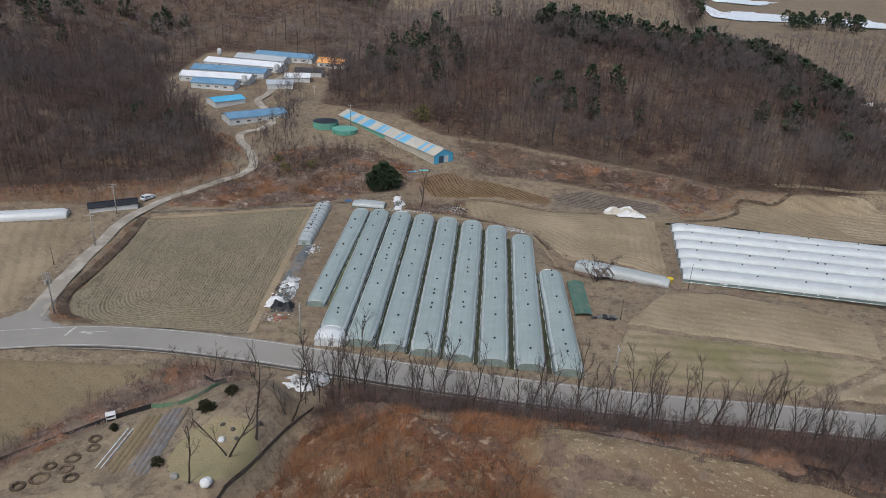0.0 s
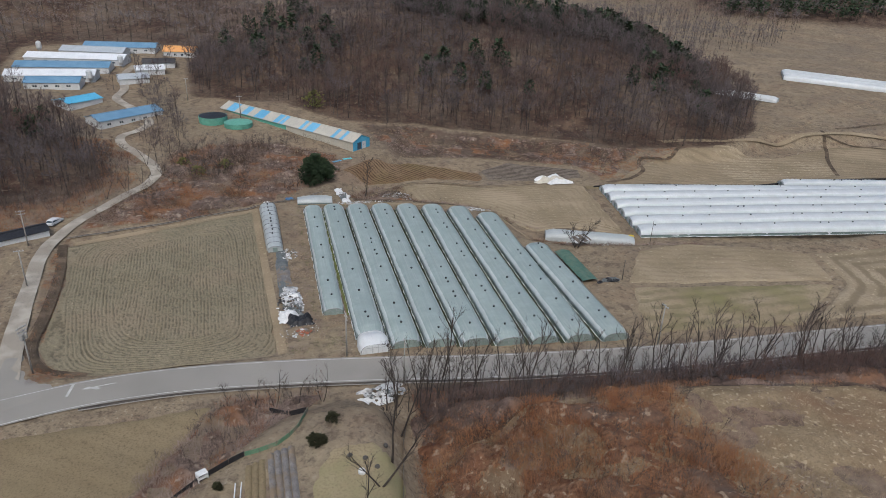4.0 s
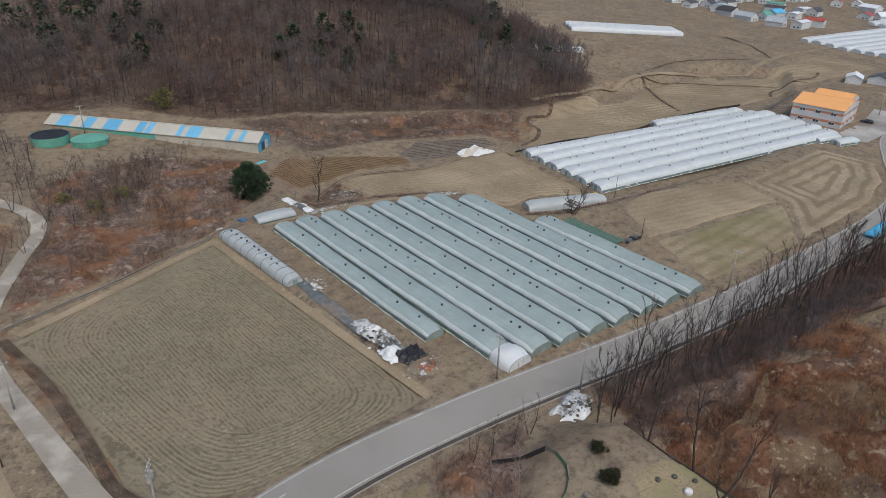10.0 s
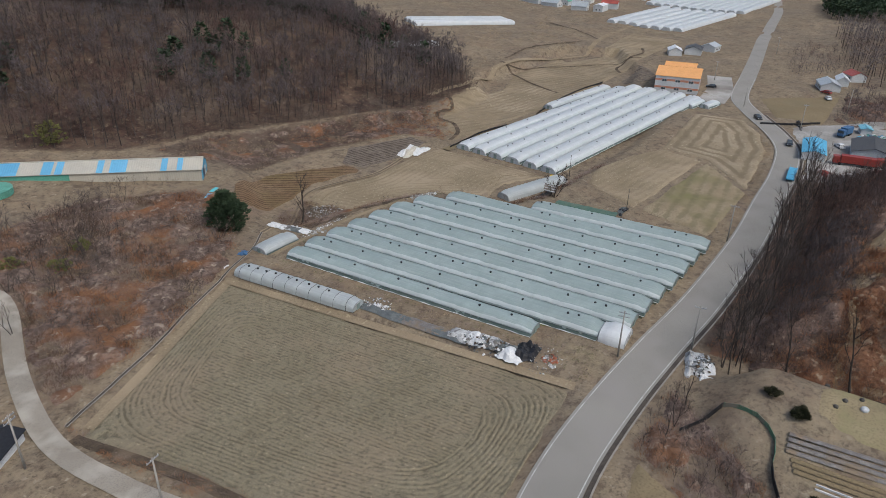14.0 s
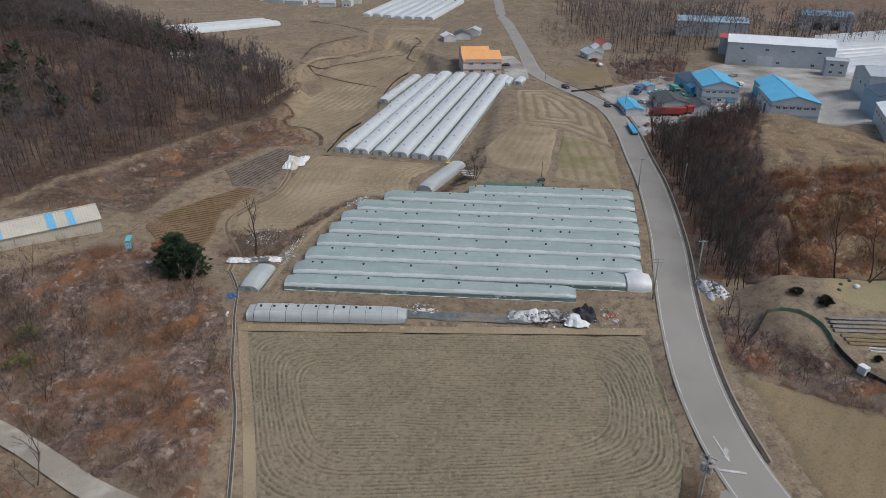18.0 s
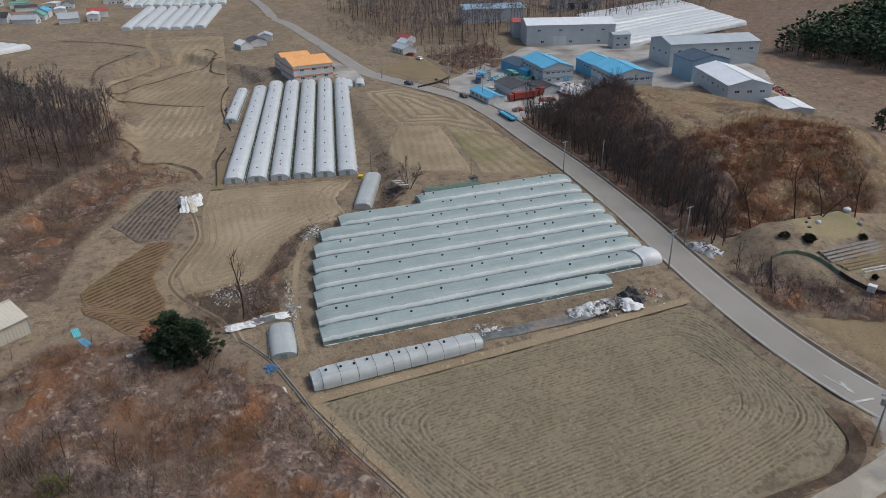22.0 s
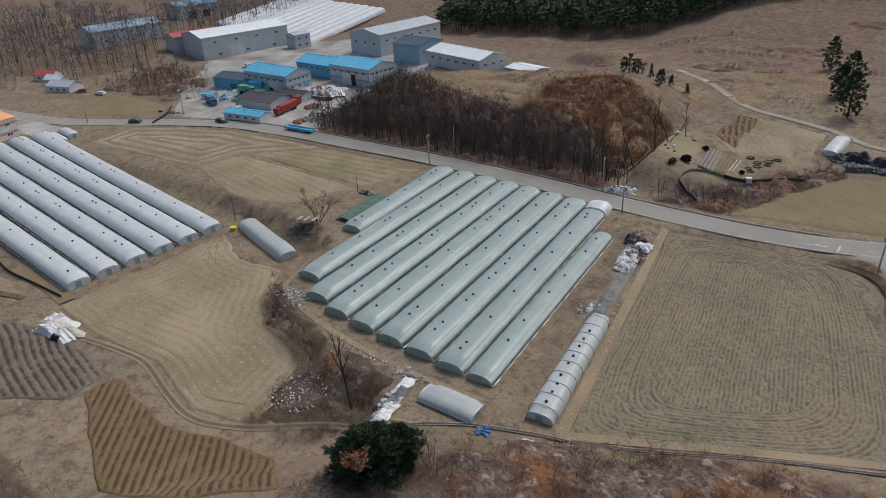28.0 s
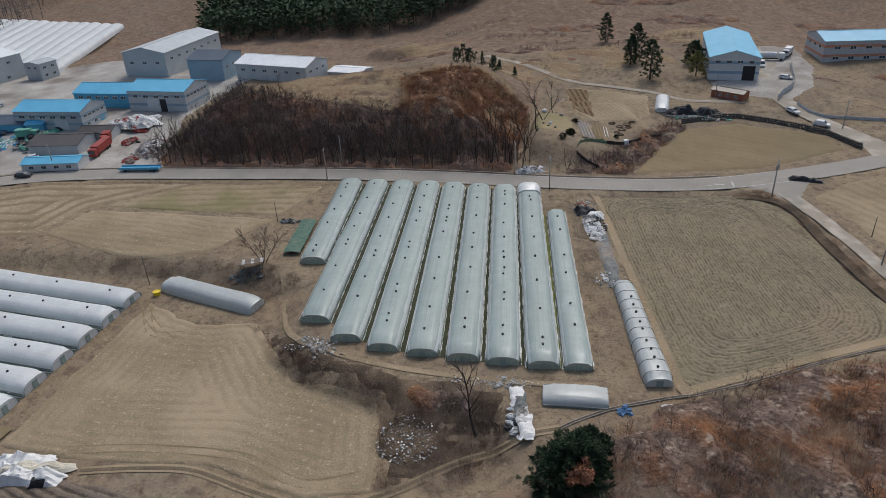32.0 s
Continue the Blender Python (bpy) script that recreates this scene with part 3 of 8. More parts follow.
def gz(x, y):
    """Height of the land."""
    x, y = np.asarray(x, float), np.asarray(y, float)
    low = S((sdf(x, y, PLOUGHED) + 3) / 3.5)
    road = dist_line(x, y, MAIN_ROAD)
    z = -1.0 * low * S((road - 4.2) / 2.2)
    # the low fields below the tunnels' terrace
    fall = S((sdf(x, y, LOWLAND) + 1) / 7)
    z = z - (3.0 + 1.2 * S((y - 195) / 15) * S((x - 70) / 40)) * fall
    free = S((road - 5) / 14)
    # the wooded knoll south of the road
    z = z + 12.8 * S(sdf(x, y, KNOLL) / 26) * (0.55 + 0.45 * S((y - 5) / 45)) * free
    # the garden and the rise to the south
    z = z + 5.9 * S((sdf(x, y, GARDEN) + 5) / 7) * (0.42 + 0.58 * S((-x - 30) / -30 + 1)) * free
    z = z + (0.068 * np.clip(78 - y, 0, 90) * S((40 - x) / 60) * S((x + 170) / 50) + 3.0 * S((90 - y) / 70) * S((x - 40) / 40)) * free * S((75 - y) / 30)
    z = z + 62 * S((-y - 45) / 330) * (0.7 + 0.3 * S((150 - x) / 200))
    # the wooded hills to the north and west
    z = z + 25 * S(sdf(x, y, FOREST_N) / 80) + 42 * S(sdf(x, y, FOREST_W) / 150)
    z = z + 0.058 * np.clip(y - 205, 0, 230) * S((110 - x) / 120)
    ang = x / np.maximum(y, 1.0)
    gap = S((ang - 0.20) / 0.07) * S((0.62 - ang) / 0.1) * S((y - 300) / 100)
    z = z + 95 * S((y - 430) / 420) * (1 - gap) * (1 - 0.55 * S((x - 130) / 160) * S((520 - x) / 200))
    z = z + 60 * S((-x - 330) / 400) + 70 * S((x - 760) / 500)
    z = z + 0.10 * S((x - 160) / 60) * np.clip(y - 225, 0, 160) * 0.5
    z = z + 4.2 * S((16 - np.hypot(x - 31, (y + 41) * 1.2)) / 9)
    # levelled ground of the works and the depot
    for px, py, pz, pr in PADS:
        w = S((pr + 15 - np.hypot(x - px, y - py)) / 15)
        z = z * (1 - w) + pz * w
    rough = S((road - 5) / 10) * (1 - low) * (1 - 0.8 * fall) * S(-(sdf(x, y, TERRACE) - 1) / 5)
    z = z + rough * (0.35 * vnoise(x, y, 14, 1) + 0.22 * vnoise(x, y, 5, 2)) + 2.5 * S((dist_line(x, y, [(0, 150), (60, 150)]) - 170) / 150) * vnoise(x, y, 60, 3)
    return z


def ground_z(x, y):
    return float(gz(x, y))


# the ground, one sheet to the horizon
def steps(a, b, lo, hi, fine, coarse):
    left = a + (lo - a) * (1 - (1 - np.linspace(0, 1, coarse, endpoint=False)) ** 2)
    return np.concatenate([left, np.arange(lo, hi, fine), b - (b - hi) * (1 - np.linspace(0, 1, coarse) ** 2)])


gx, gy = steps(-2600, 2600, -210, 260, 2.0, 40), steps(-2400, 2800, -60, 420, 2.0, 40)
GX, GY = np.meshgrid(gx, gy)
GZ = gz(GX, GY)
sunk = np.zeros(GX.shape, bool)
for poly in FIELDS:
    sunk |= inside(GX, GY, poly)
sunk |= (dist_line(GX, GY, MAIN_ROAD) < 3.4) | (dist_line(GX, GY, LANE) < 1.6) | (dist_line(GX, GY, BRANCH) < 2.6)
GZ = GZ - 0.3 * sunk
idx = np.arange(GX.size).reshape(GX.shape)
quads = np.stack([idx[:-1, :-1], idx[:-1, 1:], idx[1:, 1:], idx[1:, :-1]], -1).reshape(-1, 4)
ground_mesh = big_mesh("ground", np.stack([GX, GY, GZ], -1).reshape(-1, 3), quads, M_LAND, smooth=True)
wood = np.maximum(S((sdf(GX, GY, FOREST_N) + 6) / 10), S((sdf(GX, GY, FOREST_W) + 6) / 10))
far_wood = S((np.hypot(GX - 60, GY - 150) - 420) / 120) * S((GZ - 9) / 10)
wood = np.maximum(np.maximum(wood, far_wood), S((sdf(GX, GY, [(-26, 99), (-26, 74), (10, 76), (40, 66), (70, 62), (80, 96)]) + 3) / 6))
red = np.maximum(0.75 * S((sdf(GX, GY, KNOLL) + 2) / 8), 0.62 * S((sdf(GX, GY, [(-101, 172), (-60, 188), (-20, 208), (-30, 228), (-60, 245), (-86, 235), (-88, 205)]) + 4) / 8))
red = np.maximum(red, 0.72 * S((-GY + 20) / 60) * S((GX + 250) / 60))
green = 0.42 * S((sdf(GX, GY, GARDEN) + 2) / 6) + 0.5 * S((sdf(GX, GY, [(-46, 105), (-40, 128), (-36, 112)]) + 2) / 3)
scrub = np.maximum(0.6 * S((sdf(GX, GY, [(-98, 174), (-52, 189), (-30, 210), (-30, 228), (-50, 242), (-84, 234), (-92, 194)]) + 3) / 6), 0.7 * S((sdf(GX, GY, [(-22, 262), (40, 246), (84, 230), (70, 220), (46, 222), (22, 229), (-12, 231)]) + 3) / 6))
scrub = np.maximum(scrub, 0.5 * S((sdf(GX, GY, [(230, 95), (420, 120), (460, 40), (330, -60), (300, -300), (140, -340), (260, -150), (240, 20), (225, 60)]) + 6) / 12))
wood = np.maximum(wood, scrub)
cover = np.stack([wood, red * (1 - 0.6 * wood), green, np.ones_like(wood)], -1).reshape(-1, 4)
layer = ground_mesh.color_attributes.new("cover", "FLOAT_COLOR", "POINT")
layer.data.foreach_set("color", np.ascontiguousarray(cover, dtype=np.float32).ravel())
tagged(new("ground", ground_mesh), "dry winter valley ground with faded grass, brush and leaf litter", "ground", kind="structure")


from mathutils.geometry import delaunay_2d_cdt


def field(name, label, poly, mat, step=2.0, lift=0.05, relief=None, wiggle=0.5, category="field", kind="structure"):
    """A patch of worked land, with an uneven border, laid on the ground."""
    corners = []
    for p, q in zip(poly, list(poly[1:]) + [poly[0]]):
        corners.append((*p, 0))
        n = math.hypot(q[0] - p[0], q[1] - p[1])
        if n > 9:
            corners += [(p[0] + (q[0] - p[0]) * k, p[1] + (q[1] - p[1]) * k, 0) for k in (3 / n, 1 - 3 / n)]
    ring = smooth_line(corners, 2.0, True)
    bx, by = np.array([p[0] for p in ring]), np.array([p[1] for p in ring])
    bx, by = bx + wiggle * vnoise(bx, by, 3.1, 5), by + wiggle * vnoise(bx, by, 3.1, 6)
    border = list(zip(bx.tolist(), by.tolist()))
    xs, ys = np.meshgrid(np.arange(bx.min(), bx.max(), step), np.arange(by.min(), by.max(), step))
    xs, ys = xs.ravel(), ys.ravel()
    keep = sdf(xs, ys, border) > step * 0.45
    xs, ys = xs[keep], ys[keep]
    pts = [Vector(p) for p in border] + [Vector(p) for p in zip(xs.tolist(), ys.tolist())]
    n = len(border)
    vs, _, fs, *_ = delaunay_2d_cdt(pts, [(i, (i + 1) % n) for i in range(n)], [], 1, 1e-4)
    vx, vy = np.array([v.x for v in vs]), np.array([v.y for v in vs])
    vz = gz(vx, vy) + lift
    d = np.clip(sdf(vx, vy, border), 0, None)
    rel = relief(vx, vy, d) if relief else np.zeros(len(vx))
    vz = vz - 0.3 * (d < 0.03)
    me = big_mesh(name, np.stack([vx, vy, vz + rel], -1), np.array(fs), mat, smooth=True)
    # hollows get a dark value: painted furrow shade, and stripes of the stubble
    shade_stripe = me.attributes.new("shade_stripe", "FLOAT", "POINT")
    shade_stripe.data.foreach_set("value", np.clip(0.5 - rel / (2.4 * max(0.02, float(np.abs(rel).max()))), 0, 1).astype(np.float32))
    return tagged(new(name, me), label, category, kind=kind)


def band(name, label, pts, width, mat, lift=0.06, step=2.5, parent=None, side=0.0, kind="structure", crown=0.0, category="road"):
    """A strip along a line, laid on the ground; side shifts it to the left of its way."""
    line = smooth_line([(*p[:2], 0) for p in pts], step)
    P = np.array(line)[:, :2]
    T = np.gradient(P, axis=0)
    T /= np.linalg.norm(T, axis=1)[:, None] + 1e-9
    Nn = np.stack([-T[:, 1], T[:, 0]], -1)
    w = np.interp(np.linspace(0, 1, len(P)), np.linspace(0, 1, len(width)), width) if isinstance(width, (list, tuple)) else np.full(len(P), width)
    cols = []
    for k in (-0.5, -0.17, 0.17, 0.5):
        q = P + Nn * (side + w * k)[:, None]
        c = P + Nn * side
        z = gz(c[:, 0], c[:, 1]) * 0.5 + gz(q[:, 0], q[:, 1]) * 0.5 if abs(side) < 0.1 else gz(P[:, 0], P[:, 1])
        cols.append(np.stack([q[:, 0], q[:, 1], z + lift + crown * (0.5 - abs(k))], -1))
    V = np.stack(cols, 1).reshape(-1, 3)
    n = len(P)
    ii = np.arange(n * 4).reshape(n, 4)
    F = np.stack([ii[:-1, :-1], ii[:-1, 1:], ii[1:, 1:], ii[1:, :-1]], -1).reshape(-1, 4)
    me = big_mesh(name, V, F, mat, smooth=True)
    ob = new(name, me)
    if parent:
        ob.parent = parent
        if label:
            ob["label"] = label
        return ob
    return tagged(ob, label, category, kind=kind)


def furrows(pitch, deep, seed, turn=None, crumble=1.0):
    """Ridges that follow the border inwards, or run one way (turn: degrees)."""
    def f(x, y, d):
        if turn is None:
            k = d + 0.25 * vnoise(x, y, 6, seed)
        else:
            a = radians(turn)
            k = x * math.cos(a) + y * math.sin(a) + (0.35 if crumble == 1 else 1.1) * vnoise(x, y, 9 if crumble == 1 else 16, seed)
        return (deep * np.sin(2 * np.pi * k / pitch) * (0.75 + 0.5 * crumble * vnoise(x, y, 2.2, seed + 1)) + deep * 0.6 * crumble * vnoise(x, y, 0.9, seed + 2)) * S(d / 1.2)
    return f


def round_furrows(poly, pitch, deep, seed, soft=0.34):
    """Furrows that run round the field with wide curves at its corners."""
    def f(x, y, d):
        acc = np.zeros(len(x))
        n = len(poly)
        for i in range(n):
            (x0, y0), (x1, y1) = poly[i], poly[(i + 1) % n]
            k = math.hypot(x1 - x0, y1 - y0)
            e = np.abs((x - x0) * (y1 - y0) - (y - y0) * (x1 - x0)) / k
            acc += np.exp(-soft * e) * min(1.0, k / 20)
        edge = -np.log(acc) / soft
        a = radians(6)
        across = x * math.cos(a) + y * math.sin(a)
        k = np.where(edge < 8.5 + 1.5 * vnoise(x, y, 12, seed + 7), edge, across) + 0.18 * vnoise(x, y, 6, seed) + 0.10 * vnoise(x, y, 1.7, seed + 3)
        along = np.where(edge < 8.5, x * 0.2 + y * 0.2, y)
        lump = 0.55 + 0.75 * vnoise(k * 2.0, along * 0.8, 1.0, seed + 1) + 0.5 * vnoise(x, y, 0.6, seed + 4)
        wave = np.sin(2 * np.pi * k / pitch)
        return (deep * np.sign(wave) * np.abs(wave) ** 0.8 * lump + deep * 0.7 * vnoise(x, y, 0.5, seed + 2)) * S(d / 1.0)
    return f


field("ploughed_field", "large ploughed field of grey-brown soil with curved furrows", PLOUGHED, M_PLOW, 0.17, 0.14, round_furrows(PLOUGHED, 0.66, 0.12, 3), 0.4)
field("dry_field", "mown tan field with faint wheel tracks below the tunnels", MIDFIELD, M_MOWN, 0.5, 0.08, furrows(1.9, 0.03, 8))
field("dark_plot", "small dark ridged vegetable plot", DARKPLOT, M_DARKPLOW, 0.32, 0.08, furrows(1.35, 0.11, 12, 76, 0.8))
field("reddish_plot", "reddish furrowed plot on the low ground", REDPLOT, M_REDPLOW, 0.32, 0.08, furrows(1.25, 0.09, 15, 44, 0.8))
field("stubble_field", "green-tinged stubble field beside the road", STUBBLE, M_STUBBLE, 0.6, 0.08, furrows(3.4, 0.08, 18, 94, 1.0))
field("tan_field", "bare tan field beside the long tunnels", TANFIELD, M_MOWN, 0.7, 0.08, furrows(2.4, 0.04, 19, 80))
field("east_field", "pale striped stubble field inside the road bend", EASTFIELD, M_PALESTUB, 0.6, 0.08, furrows(4.2, 0.07, 20, None, 0.5))
field("brown_field", "smooth brown field between road and garden", SOUTHFIELD, M_SOIL2, 1.2, 0.08, furrows(3.0, 0.03, 22, 60))
field("west_field", "wide tan field west of the lane", WESTFIELD, M_SOIL, 1.5, 0.08, furrows(3.0, 0.05, 24, 30))
field("far_field", "brown field across the road bend", FARFIELD, M_SOIL2, 1.5, 0.08)
field("northeast_field", "tan fallow fields under the wooded hill", NORTHEAST, M_SOIL, 1.2, 0.08, furrows(3.4, 0.03, 26, 70))
RIDGED = [("curved ridged plot below the wood", [(117, 234), (136, 229), (157, 221), (150, 205), (128, 201), (109, 201), (106, 212), (108, 222)], M_PALESTUB, 3.0, 82),
          ("pale striped plot beside the dirt track", [(265, 224), (270, 207), (232, 202), (238, 221)], M_PALESTUB, 4.2, 84),
          ("dark ridged plot on the low ground", [(86, 222), (100, 228), (104, 212), (98, 203), (84, 206)], M_SOIL, 2.6, 30)]
for k, (label, poly, mat, pitch, turn) in enumerate(RIDGED):
    field("ridged_plot", label, poly, mat, 0.7, 0.15, furrows(pitch, 0.16, 43 + k, turn, 1.4), 1.2)
field("beyond_field", "pale dry fields beyond the packing shed", BEYOND, M_SOIL, 2.0, 0.08, furrows(5, 0.08, 28, 80))

# roads
road = band("road", "worn grey two-lane country road", MAIN_ROAD, [7, 7, 7, 7.4, 7.6, 7.4, 7.4, 7.4, 7.6, 7.6, 7.6, 7.4, 6.5, 6], M_ASPH, 0.10, crown=0.06)
for s in (-3.3, 3.3):
    band("edge_line", "white edge line", MAIN_ROAD[4:18], 0.16, M_LINE, 0.135, parent=road, side=s)
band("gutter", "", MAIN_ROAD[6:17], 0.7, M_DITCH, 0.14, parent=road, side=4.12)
band("kerb", "", MAIN_ROAD[6:17], 0.28, M_KERB, 0.22, parent=road, side=4.6)
band("lane", "narrow pale concrete farm lane", LANE, [4.2, 3.2, 3.2, 3.2, 3.2, 3.4, 3.4, 3.2], M_CONC, 0.10)
field("junction_apron", "worn asphalt where the lane meets the road", [(-104, 100), (-96.5, 113), (-96.2, 118), (-93, 118.3), (-90.2, 111.5), (-85, 108.6), (-84, 104), (-96, 99)], M_ASPH, 1.5, 0.13, None, 0.15, "road")
band("branch_road", "pale concrete branch road", BRANCH, [9, 6.5, 5.6, 6, 8, 9], M_CONC, 0.11)
field("lake", "pale frozen lake beyond the valley's gap", [(215, 960), (270, 900), (385, 850), (450, 875), (470, 960), (400, 1010), (300, 1030)], M_ICE, 30, 1.5, None, 9.0)
field("lake", "far arm of the pale frozen lake", [(300, 1250), (400, 1220), (450, 1320), (440, 1450), (320, 1480)], M_ICE, 40, 1.5, None, 12.0)
band("dirt_track", "winding pale dirt track along the hill's foot", [(96, 238), (108, 239.5), (123, 238), (154, 243), (166, 246), (186, 246), (214, 241), (237, 233), (250, 230), (280, 236), (332, 241), (385, 240)], 3.0, M_SOIL, 0.16, category="track")
for line in ([(103, 240), (100, 232), (92, 225), (80, 224), (77, 215), (68, 207), (58, 204)], [(174, 246), (196, 236), (208, 227), (225, 215), (233, 205), (238, 196)], [(150, 205), (160, 222), (172, 238), (178, 250)], [(187, 252), (219, 254), (245, 247), (262, 240)], [(270, 206), (250, 200), (222, 203), (206, 196)], [(280, 238), (300, 262), (310, 285)]):
    band("field_bank", "dark overgrown bank between two fields", line, 1.5, M_LITTER, 0.17, category="bank", step=1.5)


# ---- greenhouses ----
def arch(t, w, h):
    """A point of a tunnel's section: t from 0 to 1, steep sides and a round top."""
    a = math.pi * (1 - t)
    c, s = math.cos(a), math.sin(a)
    return 0.5 * w * math.copysign(abs(c) ** 0.66, c), h * abs(s) ** 0.78


def tunnel(label, p0, p1, w0, w1, h=2.7, film=None, group="tunnel greenhouses", curtain=0.85, sag=0.035, cords=0.0, door=True, seg=18):
    """A film-covered tunnel greenhouse from p0 to p1, standing on the ground."""
    film = film or M_FILM
    a, b = Vector((*p0, 0)), Vector((*p1, 0))
    n = (b - a).length
    turn = math.degrees(math.atan2(b.y - a.y, b.x - a.x))
    z0, z1 = ground_z(*p0), ground_z(*p1)
    ob = thing("tunnel_greenhouse", label, "greenhouse", a.x, a.y, z0, turn, group)

    def wid(s):
        return w0 + (w1 - w0) * s / n

    def gz0(s):
        return (z1 - z0) * s / n

    rows = max(4, int(n / 0.75))
    g, side = Geo(), (Geo(), Geo())
    wob = RNG.random() * 50
    for i in range(rows + 1):
        s = n * i / rows
        k = (1 - sag if i % 2 else 1.0) * (1 + 0.012 * math.sin(s * 0.7 + wob))
        off = 0.05 * math.sin(s * 0.31 + wob)
        for j in range(seg + 1):
            e = 1 - 0.24 * (1 - S(min(s, n - s) / 2.0))
            y, z = arch(j / seg, wid(s) * (0.5 + 0.5 * k) * (0.6 + 0.4 * e), h * k * e)
            g.v.append((s, y + off, z + gz0(s)))
    m = seg + 1
    for i in range(rows):
        for j in range(seg):
            g.f.append([i * m + j, i * m + j + 1, (i + 1) * m + j + 1, (i + 1) * m + j])
            g.m.append(0)
    part("film_cover", g, film, ob, smooth=True)
    # doubled film along both shoulders
    if curtain > 0.5:
        for lo, hi in ((0.12, 0.25), (0.75, 0.88)):
            c = Geo()
            for i in range(rows + 1):
                s = n * i / rows
                jit = 0.006 * math.sin(s * 0.9 + wob) + RNG.uniform(-0.012, 0.012)
                for q in range(7):
                    e = 1 - 0.24 * (1 - S(min(s, n - s) / 2.0))
                    y, z = arch(lo + jit + (hi - lo) * q / 6, (wid(s) + 0.06) * (0.6 + 0.4 * e), (h + 0.035) * e)
                    c.v.append((s, y + 0.05 * math.sin(s * 0.31 + wob), z + gz0(s)))
            for i in range(rows):
                for q in range(6):
                    c.f.append([i * 7 + q, i * 7 + q + 1, (i + 1) * 7 + q + 1, (i + 1) * 7 + q])
                    c.m.append(0)
            part("shoulder_film", c, M_SHOULDER, ob, "white doubled film along the shoulder", smooth=True)
    # film laid on the ground along both sides
    if curtain > 0.5:
        for sg in (-1, 1):
            c = Geo()
            for i in range(rows + 1):
                s = n * i / rows
                out = 0.15 + 0.05 * math.sin(s * 1.3 + wob + sg) + RNG.uniform(-0.05, 0.05)
                for q, zz in ((-0.04, 0.30), (0.10, 0.13), (out, 0.10)):
                    c.v.append((s, sg * (wid(s) * 0.5 + q), zz + gz0(s) + RNG.uniform(-0.015, 0.015)))
            for i in range(rows):
                for q in range(2):
                    c.f.append([i * 3 + q, i * 3 + q + 1, (i + 1) * 3 + q + 1, (i + 1) * 3 + q])
                    c.m.append(0)
            part("ground_skirt", c, M_CURTAIN, ob, "white film skirt on the ground")
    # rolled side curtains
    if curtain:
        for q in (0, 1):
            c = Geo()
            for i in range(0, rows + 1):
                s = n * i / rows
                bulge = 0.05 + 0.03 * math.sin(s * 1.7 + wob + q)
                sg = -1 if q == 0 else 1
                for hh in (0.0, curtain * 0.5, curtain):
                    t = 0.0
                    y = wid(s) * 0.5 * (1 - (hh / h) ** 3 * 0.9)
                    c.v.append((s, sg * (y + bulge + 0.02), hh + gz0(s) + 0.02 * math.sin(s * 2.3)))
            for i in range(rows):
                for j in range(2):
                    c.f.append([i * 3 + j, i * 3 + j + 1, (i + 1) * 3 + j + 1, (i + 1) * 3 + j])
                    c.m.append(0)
            part("side_curtain", c, M_SIDE, ob, "side curtain coloured grey-green for its shaded flank", smooth=True)
            sg = -1 if q == 0 else 1
            run = [(n * i / rows, sg * (wid(n * i / rows) * 0.5 * (1 - (curtain / h) ** 3 * 0.9) + 0.1 + 0.01 * math.sin(i * 0.8)), curtain + gz0(n * i / rows)) for i in range(0, rows + 1, 2)]
            r = Geo().path(run, [0.05] * len(run), 5)
            part("roll_pipe", r, M_STEEL, ob)
    # end walls with frame and door
    for s, out in ((0.0, -1), (n, 1)):
        e = Geo()
        c0 = len(e.v)
        e.v.append((s - out * 0.04, 0, gz0(s)))
        for j in range(seg + 1):
            y, z = arch(j / seg, wid(s) * 0.904 - 0.08, h * 0.76 - 0.05)
            e.v.append((s - out * (0.04 - 0.10 * math.sin(math.pi * j / seg)), y, z + gz0(s)))
        for j in range(seg):
            e.f.append([c0, c0 + 1 + j, c0 + 2 + j])
            e.m.append(0)
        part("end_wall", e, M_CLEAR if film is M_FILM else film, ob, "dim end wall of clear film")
        f = Geo()
        pts = [(s + out * 0.03, *arch(j / seg, wid(s) * 0.904, h * 0.76)) for j in range(seg + 1)]
        f.path([(x, y, z + gz0(s)) for x, y, z in pts], [0.045] * (seg + 1), 5)
        for y in (-0.55, 0.55):
            f.tube((s + out * 0.03, y, gz0(s)), (s + out * 0.03, y, gz0(s) + h * 0.7), 0.035, 0.035, 5)
        f.tube((s + out * 0.03, -wid(s) * 0.42, gz0(s) + h * 0.5), (s + out * 0.03, wid(s) * 0.42, gz0(s) + h * 0.5), 0.03, 0.03, 5)
        part("end_frame", f, M_STEEL, ob)
        if door:
            d = Geo()
            d.box(s + out * 0.05, -0.5, gz0(s) + 0.02, s + out * 0.10, 0.5, gz0(s) + min(1.8, h * 0.6))
            part("door", d, M_CLEAR, ob, "film-covered door")
    # bows under the film, one by one
    if curtain > 0.5 and film is M_FILM:
        bow = Geo().path([(0, *arch(j / 8, 1.0, h * 0.9 - 0.06)) for j in range(9)], [0.025] * 9, 3).mesh("bow", M_STEEL)
        for i in range(3, rows - 1, 5):
            s = n * i / rows
            b = new("bow", bow)
            b.parent = ob
            b.location, b.scale = (s, 0, gz0(s)), (1, wid(s) - 0.35, 1)
    if cords:
        s = cords * 0.5
        while s < n:
            k = Geo()
            k.path([(s, y, z + gz0(s) + 0.01) for y, z in (arch(j / 14, wid(s) + 0.05, h + 0.03) for j in range(15))], [0.035] * 15, 4)
            part("tie_cord", k, M_BLACK, ob, "black tie cord")
